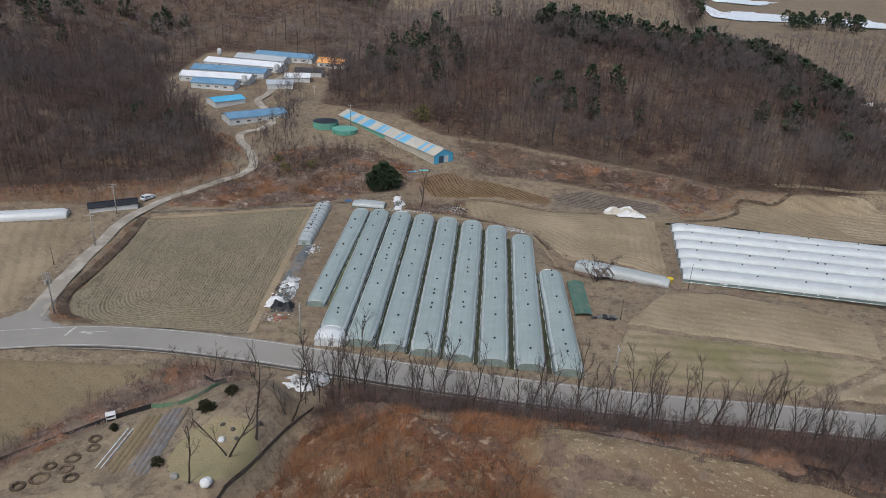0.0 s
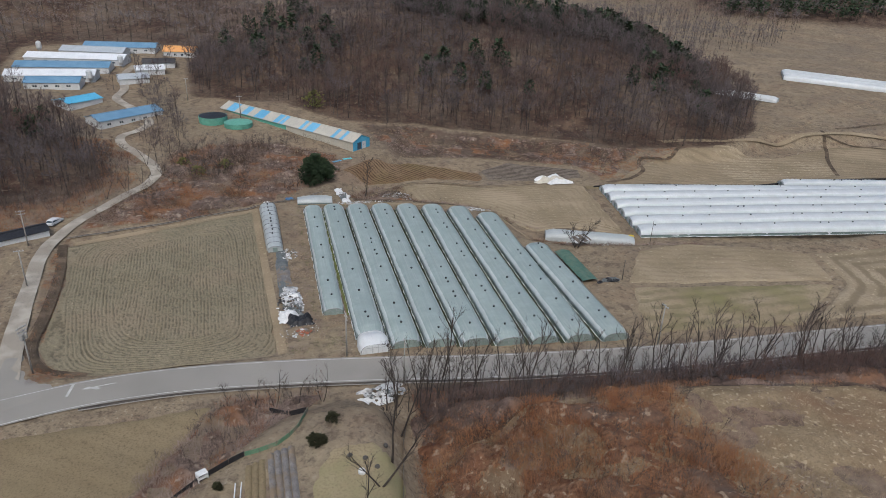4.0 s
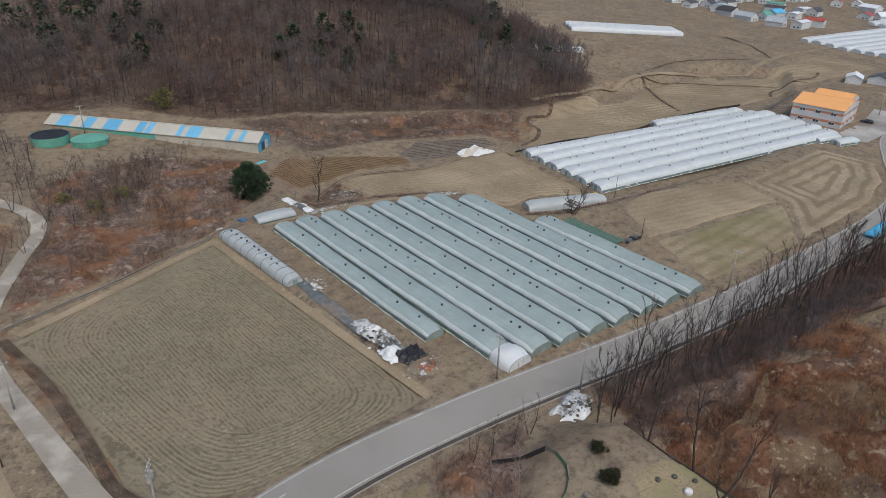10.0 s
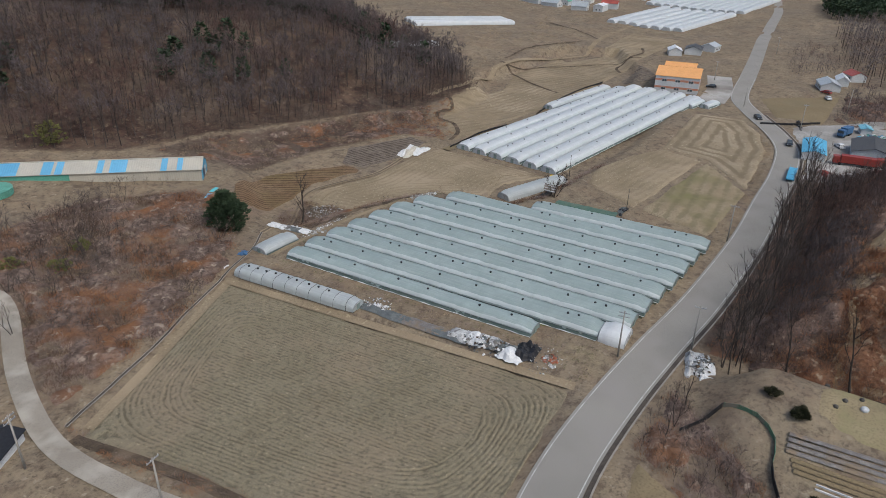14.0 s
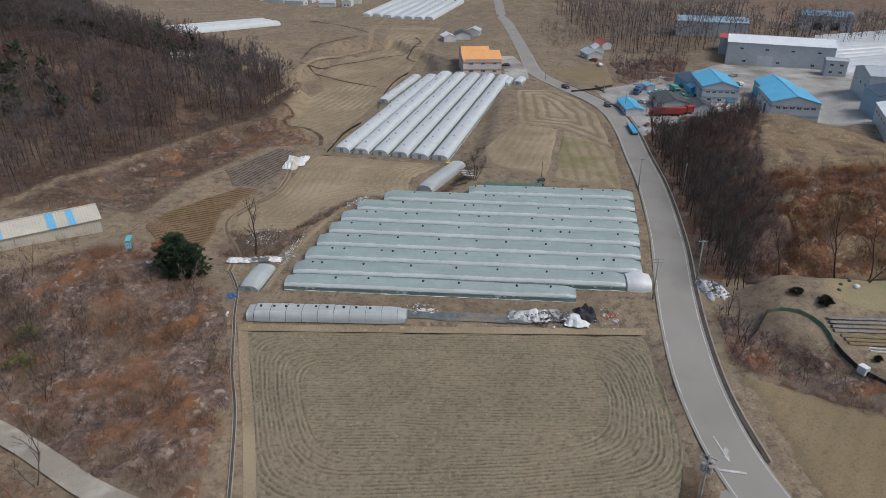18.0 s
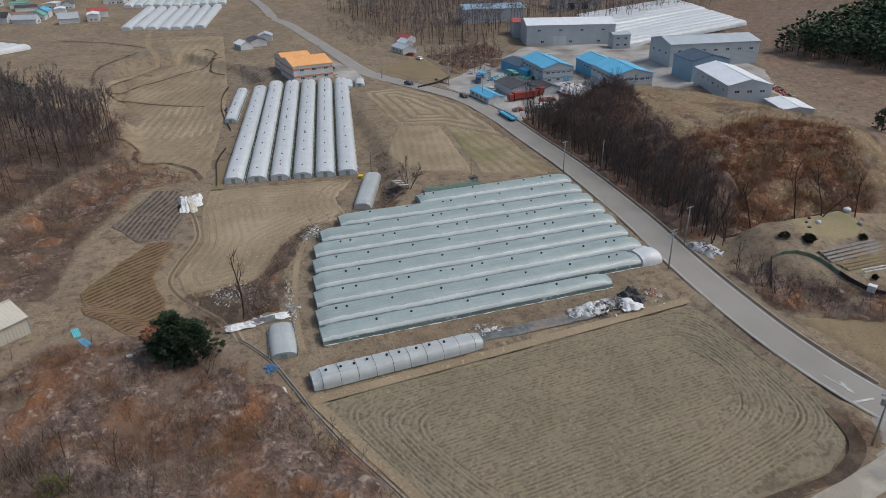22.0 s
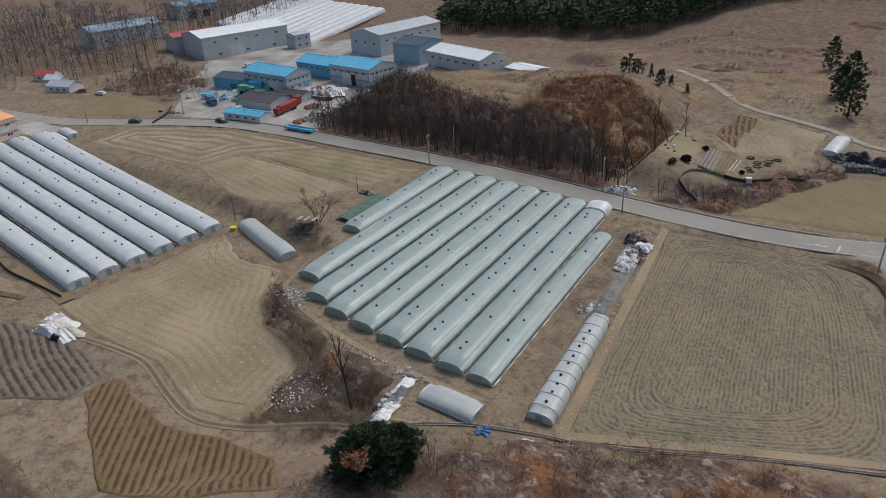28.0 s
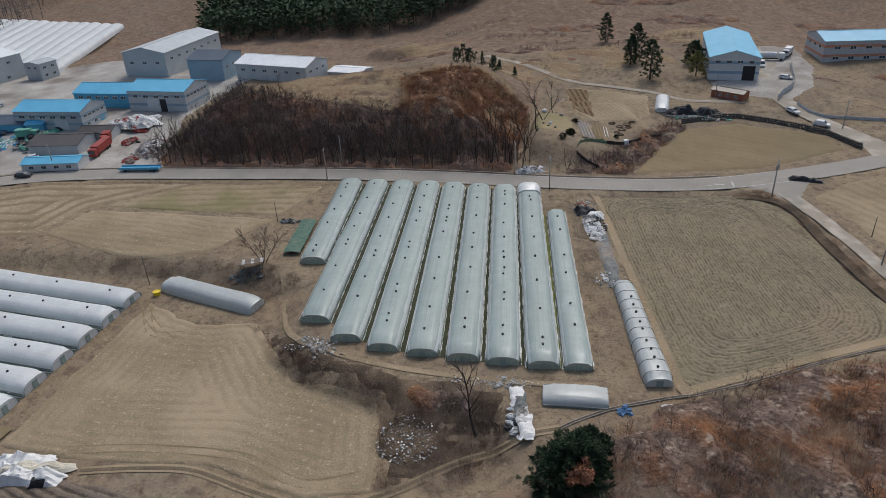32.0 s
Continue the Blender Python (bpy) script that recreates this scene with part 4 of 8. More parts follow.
            s += cords
    return ob, n, wid, gz0, h


def add_vents(made, spots):
    """Round black roof vents at distances from the tunnel's start."""
    ob, n, wid, gz0, h = made
    me = None
    for s in spots:
        if not 0.4 < s < n - 0.4:
            continue
        if me is None:
            g = Geo()
            g.tube((0, 0, -0.12), (0, 0, 0.16), 0.2, 0.18, 10)
            g.tube((0, 0, 0.16), (0, 0, 0.26), 0.25, 0.17, 10)
            me = g.mesh("roof_vent", M_BLACK)
        v = new("roof_vent", me)
        v.parent = ob
        v.location = (s, RNG.uniform(-0.15, 0.15), gz0(s) + h * 0.995)
    return ob


def spaced(n, mean, seed):
    r = random.Random(seed)
    s, out = r.uniform(3, 7), []
    while s < n - 3:
        out.append(s)
        if r.random() < 0.28:
            out.append(s + r.uniform(1.8, 2.8))
        s += mean * r.uniform(0.75, 1.35)
    return out


# the nine tunnels of the middle block, from west to east: south end, north end, widths
MAIN = [((-38.0, 124.5), (-40.3, 181.5), 4.2, 4.8, 2.0), ((-31.6, 114.5), (-34.7, 181.5), 5.5, 5.5, 2.25), ((-25.3, 110.6), (-28.2, 181.0), 5.7, 5.75, 2.3),
        ((-18.8, 110.0), (-21.5, 180.4), 5.7, 5.75, 2.3), ((-12.2, 109.3), (-14.6, 179.6), 5.7, 5.75, 2.3), ((-5.6, 108.6), (-7.6, 178.6), 5.7, 5.75, 2.3),
        ((1.2, 108.2), (-0.6, 176.3), 5.7, 5.75, 2.3), ((8.2, 107.8), (6.6, 171.0), 5.7, 5.75, 2.3), ((15.4, 107.2), (13.4, 149.8), 5.7, 5.75, 2.3)]
for i, (p0, p1, w0, w1, h) in enumerate(MAIN):
    first = i == 0
    made = tunnel("narrow sagging tunnel greenhouse in milky green film" if first else "long tunnel greenhouse in milky grey-green film with black roof vents", p0, p1, w0, w1, h, M_FILM, group="tunnels of the middle block", sag=0.05 if first else 0.03)
    add_vents(made, spaced(made[1], 8.5, 40 + i))

# dark greenish soil strips between the tunnels
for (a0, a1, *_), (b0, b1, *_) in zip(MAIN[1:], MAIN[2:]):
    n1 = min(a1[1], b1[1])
    band("tunnel_gap", "strip of dark soil between two tunnels", [((a0[0] + b0[0]) / 2, max(a0[1], b0[1]) - 0.5), ((a0[0] + b0[0] + a1[0] + b1[0]) / 4, 145), ((a1[0] + b1[0]) / 2, n1)], 0.95, M_GAP, 0.06, category="path")

band("weedy_gap", "strip of green weeds between two tunnels", [(-34.9, 124), (-36.3, 150), (-37.7, 181)], 0.9, M_WEED, 0.07, category="path")
# the white block to the east
for i in range(6):
    ya, yb = 195.0 - 6.55 * i, 181.0 - 6.85 * i
    made = tunnel("very long tunnel greenhouse in white film with black roof vents", (52.0 - 0.75 * i, ya), (167 - 1.9 * i, yb), 5.7, 6.0, 2.5, M_FILMW, group="tunnels of the white block", sag=0.025)
    add_vents(made, spaced(made[1], 10.5, 60 + i))
made = tunnel("short tunnel greenhouse in white film", (118, 194.8), (168, 188.8), 4.6, 4.8, 2.4, M_FILMW, group="tunnels of the white block")
add_vents(made, spaced(made[1], 12, 70))
for k, (a, b) in enumerate((((144, 146), (156, 144)), ((147, 140.5), (158, 138.5)))):
    tunnel("small tunnel greenhouse in white film", a, b, 4.0, 4.0, 2.1, M_FILMW, group="small tunnels by the shed")

# single tunnels
made = tunnel("low tunnel greenhouse in aged grey film tied with black cords", (-52.4, 184.6), (-49.9, 155.6), 4.6, 3.9, 2.0, M_FILMG, group="single tunnels", curtain=0, cords=2.9)
add_vents(made, [2.4, 4.8, 7.0, 9.2, 12.5, 14.6, 17.6, 19.9, 22.5])
tunnel("small translucent tunnel greenhouse among rubble", (-34.6, 188.0), (-44.2, 188.2), 4.6, 4.6, 1.55, M_FILMG, group="single tunnels", curtain=0.4)
tunnel("grey film tunnel greenhouse on the field's edge", (43.6, 155.6), (21.2, 163.0), 5.0, 5.0, 2.3, M_FILMG, group="single tunnels", curtain=0, door=False)
cap = tunnel("white film hood over a tunnel's end", (-31.3, 109.6), (-31.6, 114.3), 6.0, 6.0, 2.55, M_CURTAIN, group="single tunnels", curtain=0, door=False)


# ---- buildings ----
M_BLUE = ribbed("blue_sheet_roof", (0.085, 0.36, 0.56), (0.11, 0.42, 0.62), 0.6, 0)
M_BLUED = ribbed("dull_blue_sheet", (0.12, 0.24, 0.36), (0.17, 0.30, 0.42), 0.6, 0)
M_NAVY = ribbed("navy_sheet", (0.035, 0.055, 0.085), (0.05, 0.075, 0.11), 0.6, 0)
M_GREYROOF = ribbed("grey_sheet_roof", (0.37, 0.40, 0.42), (0.43, 0.46, 0.48), 0.6, 0)
M_WHITEROOF = ribbed("white_sheet_roof", (0.74, 0.755, 0.765), (0.65, 0.67, 0.685), 0.6, 0)
M_ORANGE = ribbed("orange_sheet_roof", (0.80, 0.40, 0.14), (0.74, 0.35, 0.11), 0.6, 0)
M_CREAM = ribbed("cream_sheet_roof", (0.50, 0.46, 0.38), (0.42, 0.39, 0.33), 0.6, 0)
M_REDROOF = ribbed("red_sheet_roof", (0.40, 0.085, 0.06), (0.34, 0.07, 0.05), 0.6, 0)
M_BROWNROOF = ribbed("dark_brown_roof", (0.055, 0.047, 0.043), (0.08, 0.068, 0.06), 0.6, 0)
M_WALLG = ribbed("grey_wall_panel", (0.47, 0.495, 0.51), (0.41, 0.435, 0.45), 0.5, 0)
M_WALLW = ribbed("white_wall_panel", (0.60, 0.61, 0.61), (0.52, 0.53, 0.53), 0.5, 0)
M_WALLB = ribbed("blue_grey_wall_panel", (0.22, 0.32, 0.40), (0.26, 0.36, 0.44), 0.5, 0)
M_WALLBLUE = ribbed("bright_blue_wall", (0.07, 0.33, 0.52), (0.09, 0.37, 0.56), 0.5, 0)
M_WALLGREEN = ribbed("green_wall_sheet", (0.10, 0.33, 0.25), (0.13, 0.37, 0.29), 0.5, 0)
M_STRIPE = ribbed("salmon_wall_stripe", (0.55, 0.24, 0.15), (0.50, 0.22, 0.14), 0.5, 0)
M_GLASS = surface("window_glass", (0.05, 0.065, 0.075), (0.07, 0.085, 0.095), 0.5, 5.0, 0.08, 0.0, spec=0.6)
M_FRAME = surface("window_frame", (0.62, 0.62, 0.60), (0.55, 0.55, 0.53), 2.0, 12.0, 0.5, 0.0)
M_TANKG = surface("green_tank", (0.12, 0.33, 0.25), (0.15, 0.38, 0.29), 0.4, 4.0, 0.55, 0.1, c=(0.10, 0.26, 0.2), patch=0.3)
M_RED = surface("red_machine_paint", (0.30, 0.045, 0.035), (0.24, 0.04, 0.032), 0.6, 6.0, 0.5, 0.1)
M_WASTE = surface("pale_waste_film", (0.55, 0.55, 0.54), (0.40, 0.40, 0.39), 1.2, 6.0, 0.6, 0.4, c=(0.13, 0.12, 0.11), patch=0.9)
M_BRICK = surface("brick_red_wall", (0.36, 0.13, 0.075), (0.30, 0.11, 0.065), 1.0, 9.0, 0.85, 0.2)
M_PATCH = ribbed("bright_blue_patch", (0.16, 0.42, 0.62), (0.12, 0.36, 0.56), 0.6, 0)
M_STONE = surface("stone_wall", (0.13, 0.117, 0.10), (0.085, 0.076, 0.065), 1.1, 5.0, 0.95, 0.8)


M_WALLTEAL = ribbed("turquoise_sheet", (0.16, 0.42, 0.52), (0.19, 0.46, 0.56), 0.3)


def gable_hall(name, label, x, y, rz, n, w, eave, ridge, roof_mat, wall_mat, windows=(), z=None, doors=(), over=0.35, band_mat=None, group="", category="building", rows=1):
    """A hall with a gable roof, its corner at (x, y), length n along its own x and width w along its own y.
    windows: (side, from, to, count, sill, size_x, size_z); sides: s, n (long), w, e (ends)."""
    tf = pose(x, y, 0, 0, 0, rz)
    cz = [ground_z(*(tf @ Vector(c))[:2]) for c in ((0, 0, 0), (n, 0, 0), (0, w, 0), (n, w, 0))]
    base = min(cz) - 0.1 if z is None else z
    ob = thing(name, label, category, x, y, base, rz, group)
    th = 0.18
    for sd in "snwe":
        g = Geo()
        if sd == "s":
            g.box(0, 0, -1.0, n, th, eave)
        elif sd == "n":
            g.box(0, w - th, -1.0, n, w, eave)
        else:
            xx = 0.0 if sd == "w" else n - th
            vs = [(xx + d, yy, zz) for d in (0, th) for yy, zz in ((th, -1.0), (w - th, -1.0), (w - th, eave), (w / 2, ridge - 0.06), (th, eave))]
            g.add(vs, [(4, 3, 2, 1, 0), (5, 6, 7, 8, 9), (0, 1, 6, 5), (1, 2, 7, 6), (2, 3, 8, 7), (3, 4, 9, 8), (4, 0, 5, 9)])
        part("wall", g, wall_mat, ob)
        if band_mat:
            b = Geo()
            for lo, hi in ((eave * 0.30, eave * 0.42), (eave * 0.72, eave * 0.84)):
                if sd == "s":
                    b.box(-0.03, -0.03, lo, n + 0.03, 0.0, hi)
                elif sd == "n":
                    b.box(-0.03, w, lo, n + 0.03, w + 0.03, hi)
                elif sd == "w":
                    b.box(-0.03, 0, lo, 0, w, hi)
                else:
                    b.box(n, 0, lo, n + 0.03, w, hi)
            part("wall_stripe", b, band_mat, ob, "painted wall stripe")
    g0, g1 = Geo(), Geo()
    for g, sg in ((g0, 0), (g1, 1)):
        sl = (ridge - eave) / (w / 2)
        ya, yb = (-over, w / 2) if sg == 0 else (w + over, w / 2)
        za, zb = eave - over * sl + 0.04, ridge + 0.04
        vs = [(xx, yy, zz + d) for d in (0, 0.12) for xx, yy, zz in ((-over, ya, za), (n + over, ya, za), (n + over, yb, zb), (-over, yb, zb))]
        g.add(vs, [(0, 1, 2, 3), (7, 6, 5, 4), (0, 4, 5, 1), (1, 5, 6, 2), (2, 6, 7, 3), (3, 7, 4, 0)])
        part("roof", g, roof_mat, ob)
    r = Geo()
    r.box(-over, w / 2 - 0.22, ridge + 0.10, n + over, w / 2 + 0.22, ridge + 0.22)
    part("ridge_cap", r, roof_mat, ob)
    for sd, lo, hi, count, sill, sx, sz in windows:
        for i in range(count):
            c = lo + (hi - lo) * (i + 0.5) / count
            gf, gp = Geo(), Geo()
            if sd in "sn":
                yy, o = (0.0, -1) if sd == "s" else (w, 1)
                q = lambda a, b, d0, d1, g, z0, z1: g.box(a, min(yy + o * d0, yy + o * d1), z0, b, max(yy + o * d0, yy + o * d1), z1)
            else:
                xx, o = (0.0, -1) if sd == "w" else (n, 1)
                q = lambda a, b, d0, d1, g, z0, z1: g.box(min(xx + o * d0, xx + o * d1), a, z0, max(xx + o * d0, xx + o * d1), b, z1)
            e = 0.09
            q(c - sx / 2, c + sx / 2, 0.03, 0.09, gf, sill, sill + e)
            q(c - sx / 2, c + sx / 2, 0.03, 0.09, gf, sill + sz - e, sill + sz)
            for k in (c - sx / 2, c - e / 2, c + sx / 2 - e):
                q(k, k + e, 0.03, 0.09, gf, sill + e, sill + sz - e)
            q(c - sx / 2 + e, c + sx / 2 - e, 0.03, 0.05, gp, sill + e, sill + sz - e)
            wf = part("window", gf, M_FRAME, ob)
            part("pane", gp, M_GLASS, wf)
    for sd, c, dw, dh, dm in doors:
        g = Geo()
        if sd in "sn":
            yy, o = (0.0, -1) if sd == "s" else (w, 1)
            g.box(c - dw / 2, min(yy, yy + o * 0.06), 0.05, c + dw / 2, max(yy, yy + o * 0.06), dh)
        else:
            xx, o = (0.0, -1) if sd == "w" else (n, 1)
            g.box(min(xx, xx + o * 0.06), c - dw / 2, 0.05, max(xx, xx + o * 0.06), c + dw / 2, dh)
        part("door", g, dm, ob)
    return ob


# the long livestock barn by the wood
barn = gable_hall("livestock_barn", "long low barn with cream roof patched in bright blue", -18.6, 236.0, 132.6, 70, 8.6, 3.3, 5.2, M_CREAM, M_CREAM, (), z=1.5, doors=())
for c, ww in ((5.5, 1.4), (9.5, 1.6), (21, 4.2), (25.5, 1.6), (35.5, 1.8), (38.5, 2.6), (48, 5.0), (56, 3.4), (64, 4.6)):
    for sg in (0, 1):
        sl = 1.9 / 4.3
        ya, yb = (-0.36, 4.05) if sg == 0 else (8.96, 4.55)
        za, zb = 3.3 - 0.36 * sl + 0.172, 5.2 + 0.172 - 0.25 * sl
        g = Geo()
        g.add([(c - ww / 2, ya, za), (c + ww / 2, ya, za), (c + ww / 2, yb, zb), (c - ww / 2, yb, zb)] + [(c - ww / 2, ya, za + 0.03), (c + ww / 2, ya, za + 0.03), (c + ww / 2, yb, zb + 0.03), (c - ww / 2, yb, zb + 0.03)],
              [(0, 1, 2, 3), (7, 6, 5, 4), (0, 4, 5, 1), (1, 5, 6, 2), (2, 6, 7, 3), (3, 7, 4, 0)])
        part("roof_patch", g, M_PATCH, barn, "bright blue replacement sheet")
g = Geo()
g.box(33, 8.6, 0.2, 70, 8.65, 3.0)
part("side_sheet", g, M_WALLGREEN, barn, "green side sheet")
g = Geo()
vs = [(-0.05 - d, yy, zz) for d in (0, 0.04) for yy, zz in ((0.05, 0.1), (8.55, 0.1), (8.55, 3.3), (4.3, 5.1), (0.05, 3.3))]
g.add(vs, [(0, 1, 2, 3, 4), (9, 8, 7, 6, 5), (0, 5, 6, 1), (1, 6, 7, 2), (2, 7, 8, 3), (3, 8, 9, 4), (4, 9, 5, 0)])
part("end_sheet", g, M_WALLBLUE, barn, "bright blue end sheet")
part("end_door", Geo().box(-0.16, 2.2, 0.2, -0.10, 4.0, 2.7), M_WALLW, barn, "white sliding door")
part("end_door", Geo().box(-0.16, 4.4, 0.2, -0.10, 6.4, 2.7), M_NAVY, barn, "dark blue sliding door")


def tank(label, x, y, r, h, top):
    z = ground_z(x, y) - 0.1
    ob = thing("storage_tank", label, "tank", x, y, z, group="green tanks")
    g = Geo()
    n = 40
    for k in range(n):
        a, b = 2 * math.pi * k / n, 2 * math.pi * (k + 1) / n
        g.add([(r * math.cos(a), r * math.sin(a), 0), (r * math.cos(b), r * math.sin(b), 0), (r * math.cos(b), r * math.sin(b), h), (r * math.cos(a), r * math.sin(a), h)], [(0, 1, 2, 3)])
    part("shell", g, M_TANKG, ob)
    for zz in (0.25 * h, 0.5 * h, 0.75 * h, h):
        part("hoop", Geo().path([(1.005 * r * math.cos(2 * math.pi * k / n), 1.005 * r * math.sin(2 * math.pi * k / n), zz) for k in range(n + 1)], [0.06] * (n + 1), 4), M_TANKG, ob)
    g = Geo()
    for k in range(n):
        a, b = 2 * math.pi * k / n, 2 * math.pi * (k + 1) / n
        g.add([(r * 1.02 * math.cos(a), r * 1.02 * math.sin(a), h + 0.02), (r * 1.02 * math.cos(b), r * 1.02 * math.sin(b), h + 0.02), (0, 0, h + 0.5)], [(0, 1, 2)])
    part("cover", g, top, ob)


tank("round green tank with a black cover", -73.7, 265.0, 5.1, 2.6, M_BLACK)
tank("lower round green tank with a green cover", -64.4, 259.5, 5.0, 1.6, M_TANKG)

# sheds along the lane and the farm in the side valley
gable_hall("lane_shed", "long shed with dull blue roof beside the lane", -111, 257.5, 41.5, 24.5, 10, 2.9, 4.3, M_BLUED, M_WALLW, (("s", 1, 24, 5, 1.0, 1.6, 0.9),))
gable_hall("blue_roof_shed", "small open shed with bright blue roof", -127, 281, 47, 14, 10, 2.8, 3.9, M_BLUE, M_WALLW)
FARM = [(-151, 309.5, -1, 21, 8, M_BLUED), (-161.5, 319.5, 0, 35, 9, M_WHITEROOF), (-163, 335.5, -2, 39, 10, M_BLUED), (-164, 353.5, -8, 44, 10, M_WHITEROOF), (-153, 368.5, -11, 30, 9, M_GREYROOF), (-144, 375.0, -6, 34, 9, M_BLUED)]
for k, (fx, fy, fr, n, w, rm) in enumerate(FARM):
    gable_hall("farm_hall", "long pale-walled livestock hall with " + ("white" if rm is M_WHITEROOF else "dull blue" if rm is M_BLUED else "grey") + " roof", fx, fy, fr, n, w, 3.0, 4.7, rm, M_WALLW, (("s", 2, n - 2, int(n / 5), 1.2, 1.8, 0.9),), group="farm halls")
for x, y in ((-128, 318), (-121, 345), (-162, 370)):
    silo = thing("feed_silo", "white feed silo on legs beside a farm hall", "silo", x, y, ground_z(x, y), group="feed silos")
    part("hopper", Geo().tube((0, 0, 1.2), (0, 0, 2.4), 0.3, 1.2, 14), M_WALLW, silo)
    part("drum", Geo().tube((0, 0, 2.4), (0, 0, 5.0), 1.2, 1.2, 14), M_WALLW, silo)
    part("lid", Geo().tube((0, 0, 5.0), (0, 0, 5.7), 1.2, 0.25, 14), M_WALLW, silo)
    for q in range(4):
        a = math.pi / 4 + q * math.pi / 2
        part("leg", Geo().tube((math.cos(a), math.sin(a), 0), (math.cos(a), math.sin(a), 2.6), 0.06, 0.06, 6), M_STEEL, silo)
gable_hall("farmhouse", "farmhouse with an orange-red roof among bare trees", -106, 367, -8, 15, 9, 3, 5, M_ORANGE, M_WALLW, (("s", 1, 14, 4, 1, 1.4, 1.2),))
gable_hall("farm_shed", "small grey-roofed shed by the lane", -116, 316, 20, 12, 8, 2.6, 4, M_GREYROOF, M_WALLW)
gable_hall("farm_shed", "small pale shed by the lane", -112, 331, 15, 12, 8, 2.6, 4, M_WHITEROOF, M_WALLW)
gable_hall("farm_shed", "small dark shed behind the farm", -112, 346, 5, 14, 8, 2.6, 4, M_BROWNROOF, M_WALLW)
gable_hall("black_net_shed", "dark open shed beside the lane", -114, 164.5, 33, 12.5, 5, 1.9, 2.6, M_BLACK, M_WALLW)

# the packing shed with the orange roof
gable_hall("packing_shed", "pale two-storey packing shed with orange roof and salmon stripes", 164.5, 166.3, -79, 18, 22, 7.4, 9.6, M_ORANGE, M_WALLW, (("s", 1, 17.5, 3, 5.0, 2.0, 1.1), ("s", 1, 17.5, 3, 1.6, 2.0, 1.1), ("e", 1, 23, 5, 5.0, 2.0, 1.1), ("e", 1, 23, 4, 1.4, 2.4, 1.3)), band_mat=M_STRIPE)
gable_hall("packing_annex", "pale annex with orange roof behind the packing shed", 183.8, 168.5, -79, 13.5, 18, 6.4, 8.4, M_ORANGE, M_WALLW, (("e", 1, 15, 3, 4, 2.0, 1.1),), band_mat=M_STRIPE)
band("yard", "pale concrete yard beside the packing shed", [(160, 141), (185, 143), (215, 150)], 11, M_YARD, 0.13, category="yard")

# the works yard south of the road
field("works_yard", "stained concrete yard of the works", [(74, 97.3), (92, 96.8), (116, 101.5), (138, 108), (170, 80), (200, 40), (215, 0), (160, -30), (100, -28), (52, 0), (78, 30), (84, 34), (86, 60)], M_YARD, 1.8, 0.16)
gable_hall("gate_hut", "low white hut with bright blue roof at the gate", 100.5, 92.5, 6, 17, 6.5, 2.6, 3.5, M_BLUE, M_WALLW, (("n", 1, 16, 4, 1.0, 1.6, 1.0),))
gable_hall("works_hall", "two-storey grey works hall with bright blue roof", 116, 55.5, -2, 25, 13.5, 6.6, 8.6, M_BLUE, M_WALLG, (("n", 1, 24, 6, 4.2, 2.2, 1.0), ("w", 1, 12.5, 5, 4.2, 1.6, 0.9), ("w", 1, 12.5, 3, 1.2, 1.6, 1.1)), doors=(("w", 3, 2.4, 2.6, M_WALLBLUE), ("n", 8, 5, 4.0, M_WALLW)), band_mat=M_WALLB, group="works halls", z=1.8)
gable_hall("works_hall", "tall grey works hall with bright blue roof", 86.2, 37.0, -5, 22.5, 15.5, 7.4, 9.4, M_BLUE, M_WALLG, (("w", 1, 14.5, 6, 5.0, 1.6, 1.0), ("n", 1, 21.5, 5, 5.0, 2.0, 1.0)), doors=(("n", 9, 2.4, 4.6, M_BLACK), ("n", 13, 4.5, 4.6, M_WALLW)), band_mat=M_WALLB, group="works halls", z=2.8)
gable_hall("works_hall", "low blue-walled works hall with bright blue roof", 110.8, 33.5, -4, 23, 13, 5.4, 7.6, M_BLUE, M_WALLBLUE, (("n", 1, 22, 6, 3.4, 2.0, 1.0),), group="works halls", z=2.6)
gable_hall("works_hall", "dark navy works hall", 86.5, 2.5, -5, 15, 16, 8.0, 10.0, M_NAVY, M_WALLB, (("w", 1, 15, 3, 4.4, 1.8, 1.0),), group="works halls", z=5.0)
gable_hall("works_hall", "long grey works hall with white roof", 46.6, 16.2, -15.6, 31.5, 15, 5.6, 7.6, M_WHITEROOF, M_WALLG, (("n", 1, 30.5, 6, 3.0, 1.8, 1.0), ("w", 1, 14, 3, 3.0, 1.8, 1.0)), band_mat=None, group="works halls", z=6.9)
gable_hall("works_hall", "long grey works hall with grey roof", 130.5, -33.8, 82.8, 41.5, 20, 9.6, 11.6, M_GREYROOF, M_WALLG, (("n", 1, 40, 7, 6.2, 1.8, 1.0), ("e", 1, 19, 3, 5.0, 1.8, 1.1)), group="works halls", z=4.6)
gable_hall("works_hall", "large pale works hall with white roof", 217, -14, 75.7, 48, 24, 10.8, 13.0, M_WHITEROOF, M_WALLG, (("n", 1, 47, 4, 7.6, 1.8, 1.0), ("n", 1, 47, 3, 1.6, 1.8, 1.2)), doors=(("n", 30, 7, 5, M_WALLW),), group="works halls", z=0.8)
gable_hall("works_office", "grey two-storey office block beside the large hall", 186, -10, 75.7, 9, 9, 7.0, 7.6, M_GREYROOF, M_WALLG, (("n", 0.5, 8.5, 2, 1.4, 1.6, 1.1), ("n", 0.5, 8.5, 2, 4.6, 1.6, 1.1), ("e", 0.5, 8.5, 2, 4.6, 1.6, 1.1)), z=1.5)
